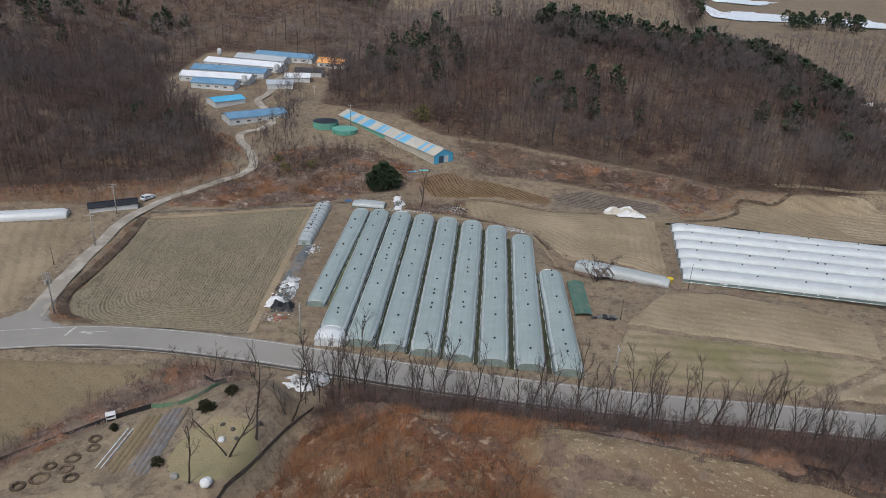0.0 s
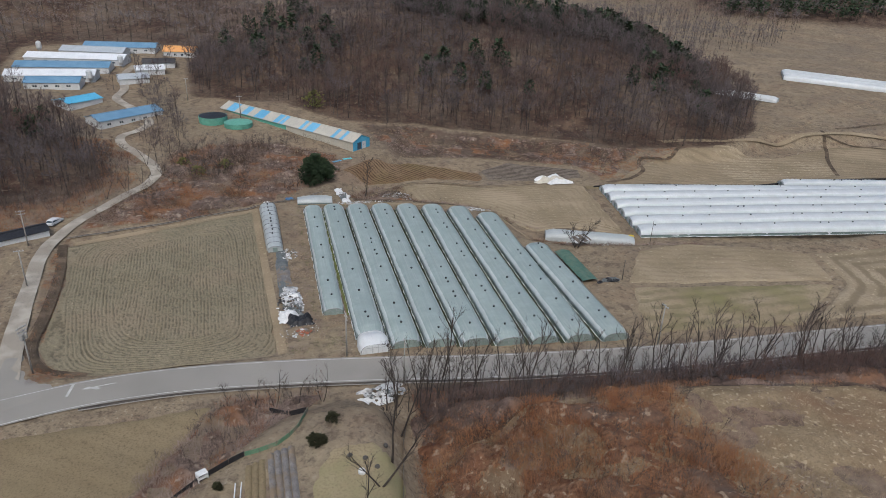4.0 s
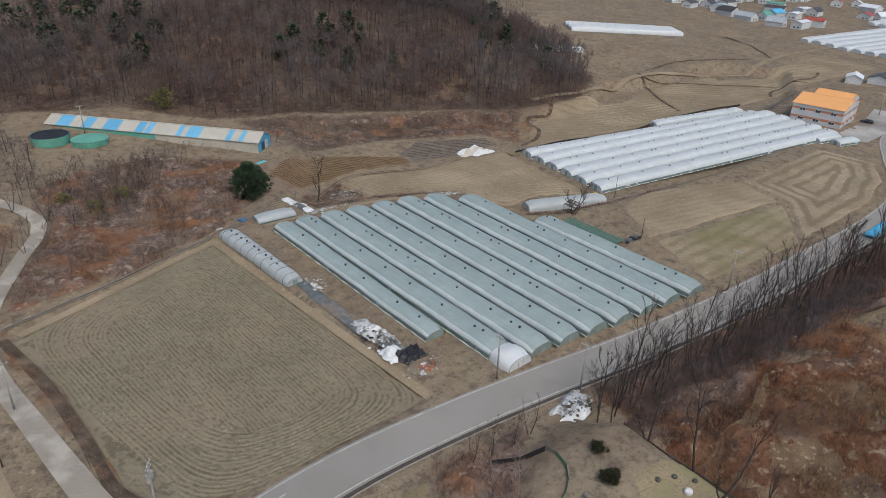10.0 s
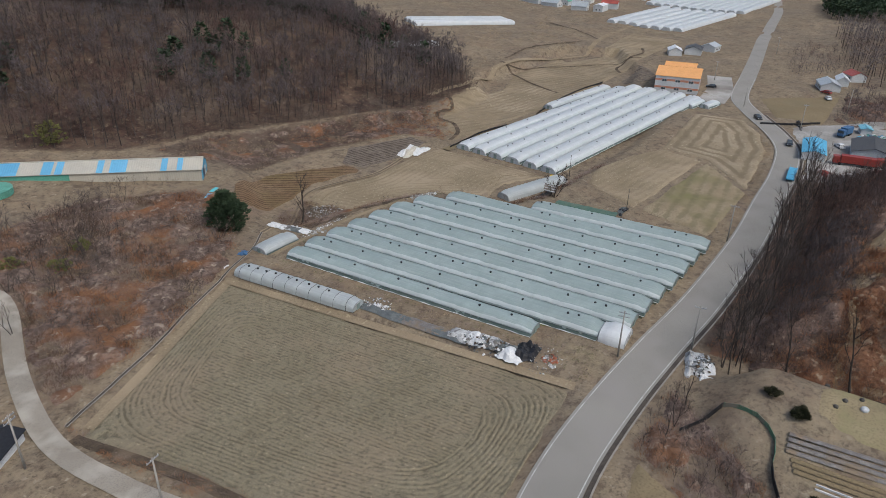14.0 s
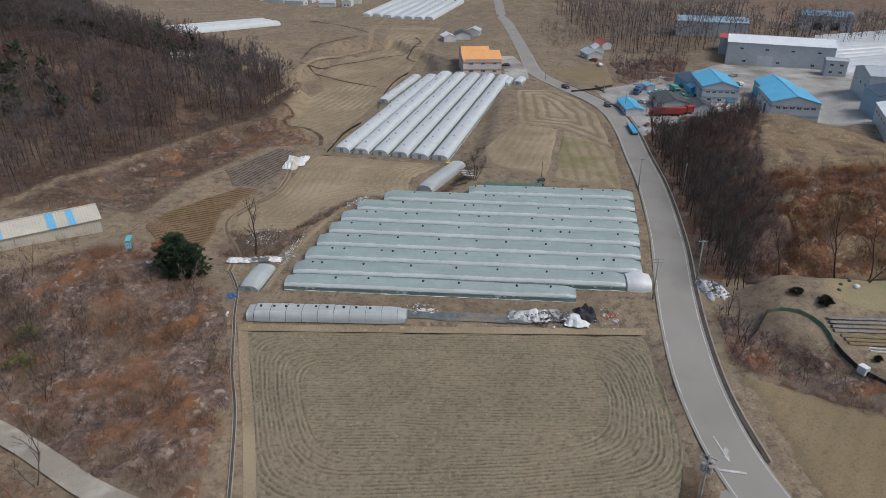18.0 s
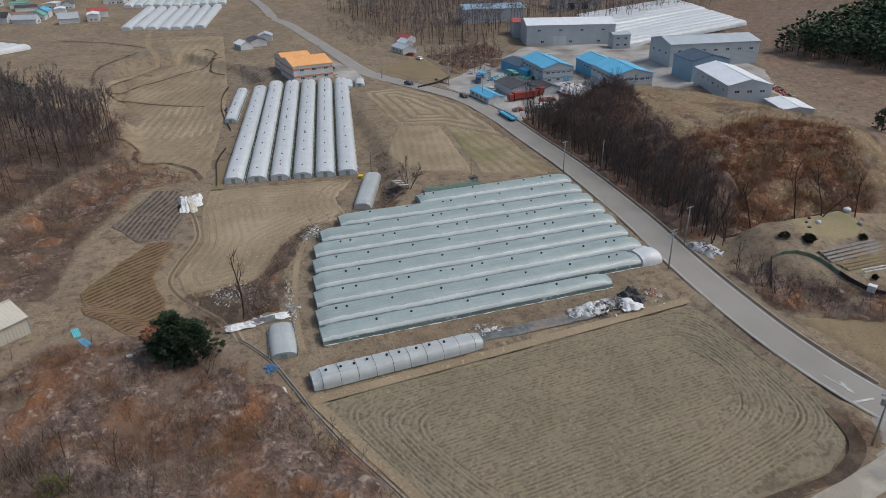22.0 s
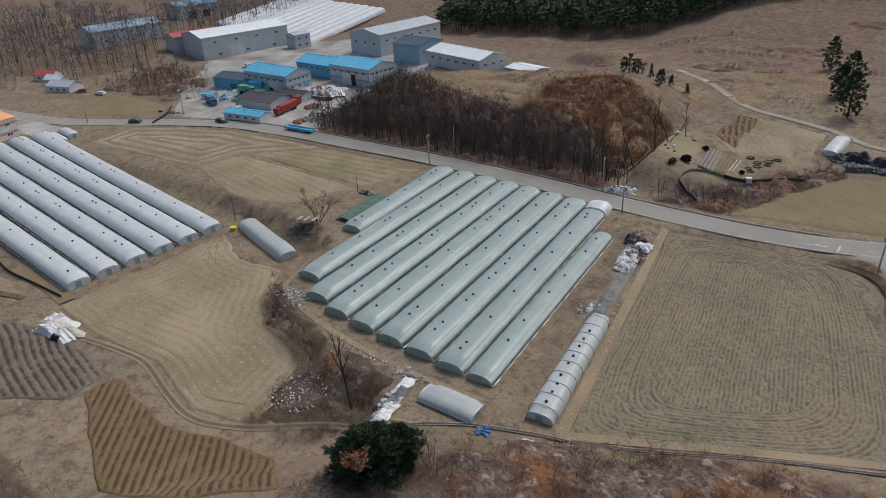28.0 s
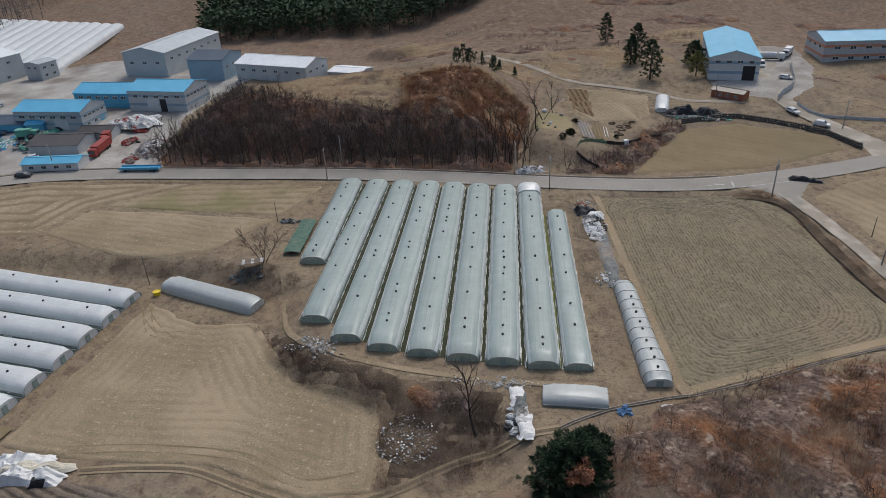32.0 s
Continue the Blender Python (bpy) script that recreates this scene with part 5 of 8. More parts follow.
gable_hall("works_hall", "pale works hall with blue-grey roof in the distance", 300, 5, 80, 40, 22, 9, 11, M_WALLB, M_WALLG, (), group="works halls")
gable_hall("works_hall", "pale works hall with dark loading doors in the distance", 340, -70, 80, 30, 20, 9, 11, M_BLUED, M_WALLG, (), doors=(("n", 10, 5, 5, M_BLACK), ("n", 20, 5, 5, M_BLACK)), group="works halls")
gable_hall("red_roof_shed", "shed with a bright red roof behind the large hall", 236, 8, 76, 26, 12, 9, 10.5, M_REDROOF, M_WALLG)
gable_hall("open_shelter", "low open shelter with white roof", 29.5, 13.5, -17, 14, 10, 2.9, 3.7, M_WHITEROOF, M_WALLG)
gable_hall("brown_shed", "low shed with dark brown roof in the scrap yard", 109, 74, 4, 16, 12, 3.2, 4.8, M_BROWNROOF, M_WALLG)
gable_hall("works_shed", "low dark navy shed beside the works", 139, 58, 4, 20, 12, 4.6, 5.8, M_NAVY, M_WALLBLUE)
gable_hall("works_shed", "small turquoise shed beside the works", 131, 66, 8, 6, 4, 2.8, 3.6, M_BLUE, M_WALLBLUE)

# multi-span plastic houses behind the works
for k in range(14):
    tunnel("span of a large white plastic greenhouse block", (183 + 7.1 * k, -8 - 1.5 * k), (197 + 7.1 * k, -92 - 1.2 * k), 7.1, 7.1, 3.2, M_FILMW, group="white multi-span houses", curtain=0, door=False, seg=8, sag=0.0)

# the depot to the south-west
# a black panel on the wall stands for the open door's dark inside
gable_hall("depot_hall", "pale depot hall with bright blue roof and open door", -99.5, -21.7, 81.4, 43, 16.5, 8.0, 10.4, M_BLUE, M_WALLW, (("e", 1, 15.5, 4, 6.0, 1.7, 1.0),), doors=(("e", 13.2, 4.0, 5.2, M_BLACK),), band_mat=M_WALLB)
gable_hall("depot_hall", "long grey depot hall with blue roof and salmon stripe", -215, -24, 2, 76, 17.5, 8.4, 10.4, M_BLUE, M_WALLG, (("n", 2, 74, 13, 1.6, 2.2, 1.2), ("n", 2, 74, 13, 5.4, 2.2, 1.2), ("e", 2, 16, 3, 5.4, 1.8, 1.2)), band_mat=M_STRIPE)
gable_hall("brick_hut", "small brick-red hut beside the depot", -102.3, 40.2, -38, 10.6, 5, 2.6, 3.3, M_BROWNROOF, M_BRICK, (("n", 1, 9, 3, 1.0, 1.2, 0.9),))
field("depot_yard", "pale concrete yard of the depot", [(-92, 23), (-98, 38), (-116, 42), (-126, 30), (-134, 6), (-136, -22), (-118, -24), (-112, 18)], M_YARD, 1.5, 0.16)
gable_hall("annex", "small turquoise-walled annex of the depot", -104, 5.5, 0, 8, 5, 3.4, 4.0, M_BLUE, M_WALLTEAL)


# ---- trees ----
def spindly(seed, height, stems=2, forks=5, fine=5, lean=0.12, girth=0.011, whips=3):
    """A slender bare tree: bent stems, rising limbs, branches and whips. Returns its wood and its crown."""
    r = random.Random(seed)
    wood, crown, V, F = Geo(), Geo(), [], []

    def bend(p, d, n, k, wild, lift):
        pts = [Vector(p)]
        for q in range(k):
            d = (d + Vector((r.uniform(-1, 1), r.uniform(-1, 1), r.uniform(-0.4, 0.6) + lift)) * wild).normalized()
            pts.append(pts[-1] + d * n / k)
        return pts, d

    def on(pts, t):
        k = min(len(pts) - 2, int(t * (len(pts) - 1)))
        return pts[k].lerp(pts[k + 1], t * (len(pts) - 1) - k), (pts[k + 1] - pts[k]).normalized()

    def off(d, angle):
        side = d.cross(Vector((r.uniform(-1, 1), r.uniform(-1, 1), r.uniform(-1, 1)))).normalized()
        return (d * math.cos(angle) + side * math.sin(angle)).normalized()

    for s in range(stems):
        a = s * 6.283 / stems + r.uniform(-0.6, 0.6)
        tilt = lean * (1.4 if stems > 1 else 0.7)
        h = height * (1.0 if s == 0 else r.uniform(0.6, 0.95))
        R = h * girth
        pts, _ = bend((0.15 * s * math.cos(a), 0.15 * s * math.sin(a), -0.3), Vector((tilt * math.cos(a), tilt * math.sin(a), 1)).normalized(), h, 6, 0.13, 0.25)
        wood.path(pts, [R * (1.15 - 0.16 * k) for k in range(7)], 5)
        for f in range(forks):
            t = 0.28 + 0.68 * (f + r.uniform(0, 0.8)) / forks
            p, d = on(pts, min(t, 0.98))
            n = h * r.uniform(0.26, 0.42) * (1.15 - 0.6 * t)
            lim, _ = bend(p, off(d, r.uniform(0.35, 0.75)), n, 3, 0.2, 0.75)
            wood.path(lim, [R * 0.5 * (1.1 - t * 0.5), R * 0.38, R * 0.26, R * 0.14], 4)
            for b in range(fine):
                p2, d2 = on(lim, r.uniform(0.25, 1.0))
                n2 = n * r.uniform(0.3, 0.6)
                br, _ = bend(p2, off(d2, r.uniform(0.35, 0.8)), n2, 2, 0.22, 0.4)
                crown.path(br, [R * 0.22, R * 0.15, R * 0.06], 3)
                for w in range(whips):
                    p3, d3 = on(br, r.uniform(0.2, 1.0))
                    v = (off(d3, r.uniform(0.3, 0.8)) + Vector((0, 0, 0.25))).normalized() * n2 * r.uniform(0.4, 0.8)
                    sd = v.cross(Vector((r.uniform(-1, 1), r.uniform(-1, 1), r.uniform(-1, 1)))).normalized() * (0.009 + 0.0006 * height)
                    m = len(V)
                    V += [tuple(p3 + sd), tuple(p3 - sd), tuple(p3 + v)]
                    F.append((m, m + 1, m + 2))
    crown.add(V, F)
    return wood, crown


def spread_over(name, label, kinds, spots, mats, category, rs, scale=(0.75, 1.25), tall=(0.85, 1.2)):
    """Copies of the given shapes on many spots, joined into one mesh."""
    groups = [[] for _ in kinds]
    for s in spots:
        groups[rs.randint(len(kinds))].append(s)
    VV, FF, MM, base = [], [], [], 0
    for (v, f, m), sp in zip(kinds, groups):
        if not sp:
            continue
        sp = np.array(sp)
        n = len(sp)
        a, sc, hz = rs.uniform(0, 2 * np.pi, n), rs.uniform(*scale, n), rs.uniform(*tall, n)
        c, s = np.cos(a) * sc, np.sin(a) * sc
        X = c[:, None] * v[None, :, 0] - s[:, None] * v[None, :, 1] + sp[:, 0:1]
        Y = s[:, None] * v[None, :, 0] + c[:, None] * v[None, :, 1] + sp[:, 1:2]
        Z = v[None, :, 2] * (sc * hz)[:, None] + sp[:, 2:3]
        VV.append(np.stack([X, Y, Z], -1).reshape(-1, 3))
        FF.append((f[None] + (np.arange(n) * len(v))[:, None, None] + base).reshape(-1, 3))
        MM.append(np.tile(m, n))
        base += n * len(v)
    me = big_mesh(name, np.concatenate(VV), np.concatenate(FF), mats, np.concatenate(MM))
    return tagged(new(name, me), label, category, kind="stuff")


def scatter(poly, pitch, rs, keep=None, border=0.0):
    """Jittered spots inside a polygon, with their heights."""
    xs, ys = [p[0] for p in poly], [p[1] for p in poly]
    X, Y = np.meshgrid(np.arange(min(xs), max(xs), pitch), np.arange(min(ys), max(ys), pitch))
    X = (X + rs.uniform(-0.48, 0.48, X.shape) * pitch).ravel()
    Y = (Y + rs.uniform(-0.48, 0.48, Y.shape) * pitch).ravel()
    ok = inside(X, Y, poly) if border == 0 else sdf(X, Y, poly) > border
    X, Y = X[ok], Y[ok]
    if keep is not None:
        ok = keep(X, Y)
        X, Y = X[ok], Y[ok]
    return np.stack([X, Y, gz(X, Y)], -1)


def light_tree(seed, height, spread, limbs, twigs, twig_len, w, low=0.3):
    """A lighter bare tree for the woods: bent trunk, blade-thin limbs and a haze of twigs."""
    r = random.Random(seed)
    g = Geo()
    top = Vector((r.uniform(-0.7, 0.7), r.uniform(-0.7, 0.7), height * 0.86))
    mid = Vector((top.x * 0.3 + r.uniform(-0.3, 0.3), top.y * 0.3 + r.uniform(-0.3, 0.3), height * 0.42))
    g.path([(0, 0, -0.3), mid, top], [height * 0.0085, height * 0.006, 0.02], 3)
    v, f, m = list(g.v), [], []
    for q in g.f:
        f += [(q[0], q[1], q[2]), (q[0], q[2], q[3])]
        m += [0, 0]
    ends = [(mid, top)]
    for k in range(limbs):
        t = r.uniform(low, 0.9)
        p = Vector((0, 0, 0)).lerp(mid, t / 0.49) if t < 0.49 else mid.lerp(top, (t - 0.49) / 0.51)
        a = k * 2.4 + r.uniform(-0.5, 0.5)
        n = spread * r.uniform(0.6, 1.1) * (1.2 - 0.6 * t)
        e = p + Vector((math.cos(a), math.sin(a), r.uniform(0.7, 1.5))).normalized() * n
        s = Vector((-math.sin(a), math.cos(a), 0)) * height * 0.0042
        b = len(v)
        v += [tuple(p + s), tuple(p - s), tuple(e)]
        f.append((b, b + 1, b + 2))
        m.append(0)
        ends.append((p, e))
    for k in range(twigs):
        p, e = ends[r.randrange(len(ends))]
        c = p.lerp(e, r.uniform(0.3, 1.0))
        d = ((e - p).normalized() + Vector((r.uniform(-1, 1), r.uniform(-1, 1), r.uniform(-0.3, 0.8)))).normalized()
        s = d.cross(Vector((r.uniform(-1, 1), r.uniform(-1, 1), r.uniform(-1, 1)))).normalized() * w
        b = len(v)
        v += [tuple(c + s), tuple(c - s), tuple(c + d * twig_len * r.uniform(0.5, 1.2))]
        f.append((b, b + 1, b + 2))
        m.append(1)
    return np.array([tuple(p) for p in v]), np.array(f), np.array(m)


def wood_tree(seed, h, spread, limbs, twigs, twig_len, w, low=0.36):
    """A tree of the bare woods: slim bent trunk, forking limbs and an oval crown of fine twigs gathered at the limbs' ends."""
    r = random.Random(seed)
    g = Geo()
    top = Vector((r.uniform(-0.8, 0.8), r.uniform(-0.8, 0.8), h * 0.8))
    mid = Vector((top.x * 0.3 + r.uniform(-0.4, 0.4), top.y * 0.3 + r.uniform(-0.4, 0.4), h * 0.4))
    g.path([(0, 0, -0.4), mid, top], [h * 0.0105, h * 0.007, 0.025], 3)
    v, f, m = list(g.v), [], []
    for q in g.f:
        f += [(q[0], q[1], q[2]), (q[0], q[2], q[3])]
        m += [0, 0]
    ends = [(mid, top)]
    for k in range(limbs):
        t = r.uniform(low, 0.72)
        p = Vector((0, 0, 0)).lerp(mid, t / 0.4) if t < 0.4 else mid.lerp(top, (t - 0.4) / 0.4)
        a = k * 2.4 + r.uniform(-0.5, 0.5)
        u = r.uniform(-0.55, 0.95)
        q = spread * 0.5 * math.sqrt(1 - u * u * 0.8) * r.uniform(0.7, 1.05)
        e = Vector((q * math.cos(a), q * math.sin(a), h * (0.7 + 0.27 * u)))
        if e.z < p.z + 0.5:
            e.z = p.z + 0.5
        s = Vector((-math.sin(a), math.cos(a), 0)) * h * 0.004
        b = len(v)
        v += [tuple(p + s), tuple(p - s), tuple(e)]
        f.append((b, b + 1, b + 2))
        m.append(0)
        ends.append((p, e))
    for k in range(twigs):
        p, e = ends[r.randrange(len(ends))]
        c = p.lerp(e, 1 - 0.55 * r.random() ** 1.6)
        d = ((e - p).normalized() * 0.7 + Vector((r.uniform(-1, 1), r.uniform(-1, 1), r.uniform(-0.4, 1.0)))).normalized()
        s = d.cross(Vector((r.uniform(-1, 1), r.uniform(-1, 1), r.uniform(-1, 1)))).normalized() * w
        b = len(v)
        v += [tuple(c + s), tuple(c - s), tuple(c + d * twig_len * r.uniform(0.5, 1.2))]
        f.append((b, b + 1, b + 2))
        m.append(1)
    return np.array([tuple(p) for p in v]), np.array(f), np.array(m)


RS = np.random.RandomState(5)
WOOD = [wood_tree(100 + k, 11.5 + 0.7 * k, 5.6 + 0.3 * (k % 3), 16, 270, 1.3, 0.04) for k in range(7)]
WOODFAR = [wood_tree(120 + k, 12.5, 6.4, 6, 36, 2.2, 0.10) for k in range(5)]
UNDER = [light_tree(140 + k, 3.6, 2.2, 6, 40, 1.1, 0.022, 0.1) for k in range(4)]
near_n = lambda x, y: (y < 345) & (vnoise(x, y, 22, 9) > -0.72)
spread_over("bare_wood", "leafless grey-brown deciduous wood on the northern hill", WOOD, scatter(FOREST_N, 4.3, RS, near_n), [M_BARKWOOD, M_TWIGWOOD], "wood", RS, (0.72, 1.2))
near_w = lambda x, y: (y < 345) & (x > -230) & (vnoise(x, y, 20, 8) > -0.8)
spread_over("bare_wood", "leafless brown deciduous wood on the western slope", WOOD, scatter(FOREST_W, 4.3, RS, near_w), [M_BARKWOOD, M_TWIGWOOD], "wood", RS, (0.72, 1.2))
for poly, keep in ((FOREST_N, near_n), (FOREST_W, near_w)):
    spread_over("underwood", "red-brown leafless underwood on the forest floor", UNDER, scatter(poly, 3.7, RS, keep), [M_BARKWOOD, M_UNDER], "wood", RS, (0.6, 1.2))
far = lambda x, y: ((inside(x, y, FOREST_N) & (y >= 345)) | (inside(x, y, FOREST_W) & ((y >= 345) | (x <= -230))) | (gz(x, y) > 16) & (np.hypot(x - 60, y - 150) > 330)) & (np.hypot(x, y - 80) < 900)
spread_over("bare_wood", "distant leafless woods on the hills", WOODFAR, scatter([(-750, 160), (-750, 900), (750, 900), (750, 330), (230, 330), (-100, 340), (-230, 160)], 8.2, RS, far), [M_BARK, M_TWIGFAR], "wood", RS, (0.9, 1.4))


# ---- single trees ----
def bare_tree(name, label, x, y, seed, height, stems=2, forks=5, fine=5, lean=0.12, girth=0.011, whips=3, group="", mats=None, rz=0):
    wood, crown = spindly(seed, height, stems, forks, fine, lean, girth, whips)
    ob = thing(name, label, "tree", x, y, ground_z(x, y), rz, group)
    part("trunk", wood, (mats or (M_BARK, M_TWIG))[0], ob)
    part("crown", crown, (mats or (M_BARK, M_TWIG))[1], ob)
    return ob


THICKWOOD = [(-27, 92), (-28, 86), (-6, 80), (28, 77), (48, 69), (72, 61), (82, 76), (82, 91), (40, 91.5), (0, 92)]
SLOPE = [(-27, 97.5), (-29, 80), (-10, 78), (10, 79), (40, 71), (72, 64), (82, 80), (80, 95), (40, 96), (0, 97)]
protos = [bare_tree("bare_tree", "slender leafless tree on the roadside slope", -20 + 9 * k, 91, 200 + k, 12.0 + 0.8 * (k % 4), 1 + k % 2, 6, 5, 0.06, 0.0105, 6, "roadside trees", (M_BARK if k % 2 else M_BARKDARK, M_TWIG if k % 3 else M_BARKDARK)) for k in range(9)]
spots = scatter(SLOPE, 4.0, np.random.RandomState(3), lambda x, y: (vnoise(x, y, 9, 4) > -0.8) & ((y > 85) | (x > 42)))
row = [(-30 + 3.0 * k + 1.3 * math.sin(k * 2.1), 93.4 - 0.02 * abs(k - 12) + 0.9 * math.sin(k * 3.3)) for k in range(42)]
rt = random.Random(21)
clump = [(-31.5, 92.6), (-29.5, 94.0), (-28.0, 92.2), (-26.2, 93.6), (-24.8, 92.0), (-23.0, 93.8), (-30.2, 91.0)]
for k, (x, y, z) in enumerate([tuple(p) for p in spots] + [(x, y, ground_z(x, y)) for x, y in clump] + [(x, y, ground_z(x, y)) for x, y in row if -28 < x < 79]):
    ob = copy_thing(protos[rt.randrange(9)], pose(x, y, z - 0.1, 0, 0, rt.uniform(0, 360)))
    s = rt.uniform(0.32, 0.58) if k < len(spots) else rt.uniform(0.75, 1.1)
    ob.scale = (s, s, s * rt.uniform(0.9, 1.1))

# shrubs and young growth under the slope's trees
BUSH = [light_tree(300 + k, 2.9, 1.5, 7, 46, 0.95, 0.017, 0.1) for k in range(5)]
TUFT = []
for k in range(6):
    r = random.Random(400 + k)
    v, f = [], []
    for b in range(58):
        a, d = r.uniform(0, 6.28), 0.8 * r.random() ** 0.6
        p = Vector((d * math.cos(a), d * math.sin(a), -0.05))
        h, out = r.uniform(0.2, 0.75), r.uniform(0.1, 0.6)
        a2 = a + r.uniform(-1.5, 1.5)
        q = p + Vector((out * math.cos(a2), out * math.sin(a2), h))
        sdv = Vector((math.sin(a2), -math.cos(a2), 0)) * r.uniform(0.007, 0.016)
        n = len(v)
        v += [tuple(p + sdv), tuple(p - sdv), tuple(q)]
        f += [(n, n + 1, n + 2)]
    TUFT.append((np.array(v), np.array(f), np.zeros(len(f), int)))


def thicket(name, label, poly, mat, high=0.8, seed=0, cell=4.5, step=0.42, bare=0.2):
    """The tangled mass of a thicket: rounded mounds with a ragged top, gaps between them."""
    def f(x, y, d):
        big = vnoise(x, y, cell, seed) + 0.5 * vnoise(x, y, cell * 0.45, seed + 1)
        k = np.clip(0.55 + 0.8 * big - bare, 0, 1.25)
        rag = 0.35 * vnoise(x, y, 0.9, seed + 2) + 0.3 * vnoise(x, y, 0.5, seed + 3)
        return (high * (k + 0.45 * k * rag) + 0.12 * rag) * S(d / 1.6) - 0.16
    return field(name, label, poly, mat, step, 0.05, f, 0.8, "brush", "stuff")


def growth(name, label, poly, pitch, mat, seed, thresh=-2.0, cell=8.0, scale=(0.7, 1.5), kinds=None, category="brush", tall=(0.7, 1.3)):
    rs = np.random.RandomState(seed)
    sp = scatter(poly, pitch, rs, lambda x, y: (vnoise(x, y, cell, seed) + 0.5 * vnoise(x, y, cell * 0.35, seed + 1) > thresh) & (dist_line(x, y, MAIN_ROAD) > 4.6) & (dist_line(x, y, LANE) > 2.3))
    if len(sp):
        spread_over(name, label, kinds or TUFT, sp, mat if isinstance(mat, list) else [mat], category, rs, scale, tall)


NWBRUSH = [(-98, 174), (-76, 178), (-52, 189), (-40, 200), (-30, 214), (-32, 226), (-50, 240), (-70, 240), (-84, 232), (-83, 212), (-92, 194)]
thicket("bramble_thicket", "tangled grey-lilac and rust bramble thicket below the lane", NWBRUSH, M_BRUSHGREY, 0.9, 131, 4.5, 0.33)
growth("bramble", "grey-lilac bramble thicket between lane and field", NWBRUSH, 1.1, M_TWIGGREY, 31, -0.1, 7, (0.8, 1.7))
growth("dead_weeds", "tall dark dead weeds in the bramble", NWBRUSH, 1.5, M_DEADWEED, 36, 0.0, 6, (0.9, 2.0))
growth("red_brush", "rust-brown dead brush", NWBRUSH, 1.2, M_TWIGRED, 33, 0.2, 8, (0.9, 1.9))
growth("dry_grass", "pale dry grass tufts", NWBRUSH, 1.4, M_TWIGPALE, 35, 0.2, 8, (0.7, 1.4))
growth("saplings", "leafless saplings and shrubs near the tanks", [(-80, 214), (-62, 212), (-44, 221), (-46, 231), (-58, 235), (-76, 231)], 3.0, [M_BARK, M_TWIG], 37, -0.05, 9, (0.7, 1.3), BUSH, "shrubs", (0.9, 1.5))
growth("saplings", "leafless shrubs at the wood's edge", [(-25, 262), (0, 256), (44, 243), (81, 228), (122, 231), (150, 252), (140, 262), (80, 240), (0, 268)], 2.2, [M_BARK, M_TWIG], 38, -0.5, 7, (0.8, 1.5), BUSH, "shrubs")
growth("saplings", "leafless shrubs along the western wood's edge", [(-150, 172), (-104, 192), (-96, 214), (-104, 234), (-120, 250), (-126, 244), (-112, 228), (-108, 200), (-150, 184)], 2.0, [M_BARK, M_TWIG], 39, -0.6, 7, (0.8, 1.6), BUSH, "shrubs")
KTOP = [(-28, 79), (-30, 60), (-26, 40), (6, 30), (50, 36), (74, 60), (40, 71), (10, 79), (-10, 79)]
KRED = [(-30, 82), (-31, 52), (-8, 40), (10, 52), (4, 68), (10, 80), (8, 86), (-10, 88), (-28, 90)]
thicket("rust_thicket", "rust-brown bramble mounds on the knoll", KRED, M_BRUSHRED, 1.0, 132, 5.0, 0.33)
growth("red_brush", "rust-red brush on the knoll's top", [(-29, 80), (-30, 50), (-6, 40), (12, 52), (6, 70), (10, 79), (-10, 80)], 0.85, M_TWIGRED, 41, -0.5, 7, (1.1, 2.3))
growth("dead_weeds", "tall dark dead weeds on the knoll", KRED, 1.3, M_DEADWEED, 42, -0.1, 5, (1.0, 2.2))
growth("dry_grass", "pale dry grass over the knoll", KTOP, 1.35, M_TWIGPALE, 43, -0.45, 9, (0.6, 1.3))
growth("grey_brush", "grey brush on the knoll", KTOP, 1.6, M_TWIGGREY, 45, 0.3, 7, (0.8, 1.6))
thicket("slope_thicket", "dark brown leafless thicket on the roadside slope", SLOPE, M_DARKBRUSH, 1.3, 135, 4.0, 0.45)
thicket("dry_grass_sward", "matted pale dry grass over the knoll", KTOP, M_GRASSMASS, 0.35, 136, 6.0, 0.45, -0.2)
growth("undergrowth", "dense leafless young growth on the roadside slope", THICKWOOD, 1.6, [M_BARKDARK, M_TWIGWOOD], 49, -1.0, 6, (0.8, 1.65), BUSH, "shrubs")
growth("undergrowth", "dark leafless undergrowth on the roadside slope", SLOPE, 1.6, [M_BARKDARK, M_TWIGWOOD], 47, -0.9, 6, (0.4, 0.85), BUSH, "shrubs")
growth("underwood", "mauve-brown leafless brush over the roadside slope", THICKWOOD, 1.7, [M_BARKWOOD, M_UNDER], 185, -0.6, 5, (0.6, 1.25), UNDER, "shrubs")
growth("red_undergrowth", "rust-brown undergrowth at the slope's foot", SLOPE, 1.2, M_TWIGRED, 48, 0.1, 6, (0.8, 1.5))
WESTSTRIP = [(-150, 166), (-118, 172), (-103, 182), (-97, 196), (-91, 210), (-91, 222), (-97, 236), (-104, 246), (-122, 250), (-108, 232), (-101, 214), (-107, 199), (-150, 180)]
growth("red_brush", "rust and mauve brush along the western wood", WESTSTRIP, 1.3, M_TWIGRED, 171, -0.3, 6, (0.8, 1.7))
growth("grey_brush", "mauve-grey bramble along the western wood", WESTSTRIP, 1.3, M_TWIGGREY, 172, -0.3, 6, (0.8, 1.7))
growth("underwood", "leafless red-brown shrubs along the western wood", WESTSTRIP, 2.4, [M_BARKWOOD, M_UNDER], 173, -0.5, 6, (0.6, 1.2), UNDER, "shrubs")
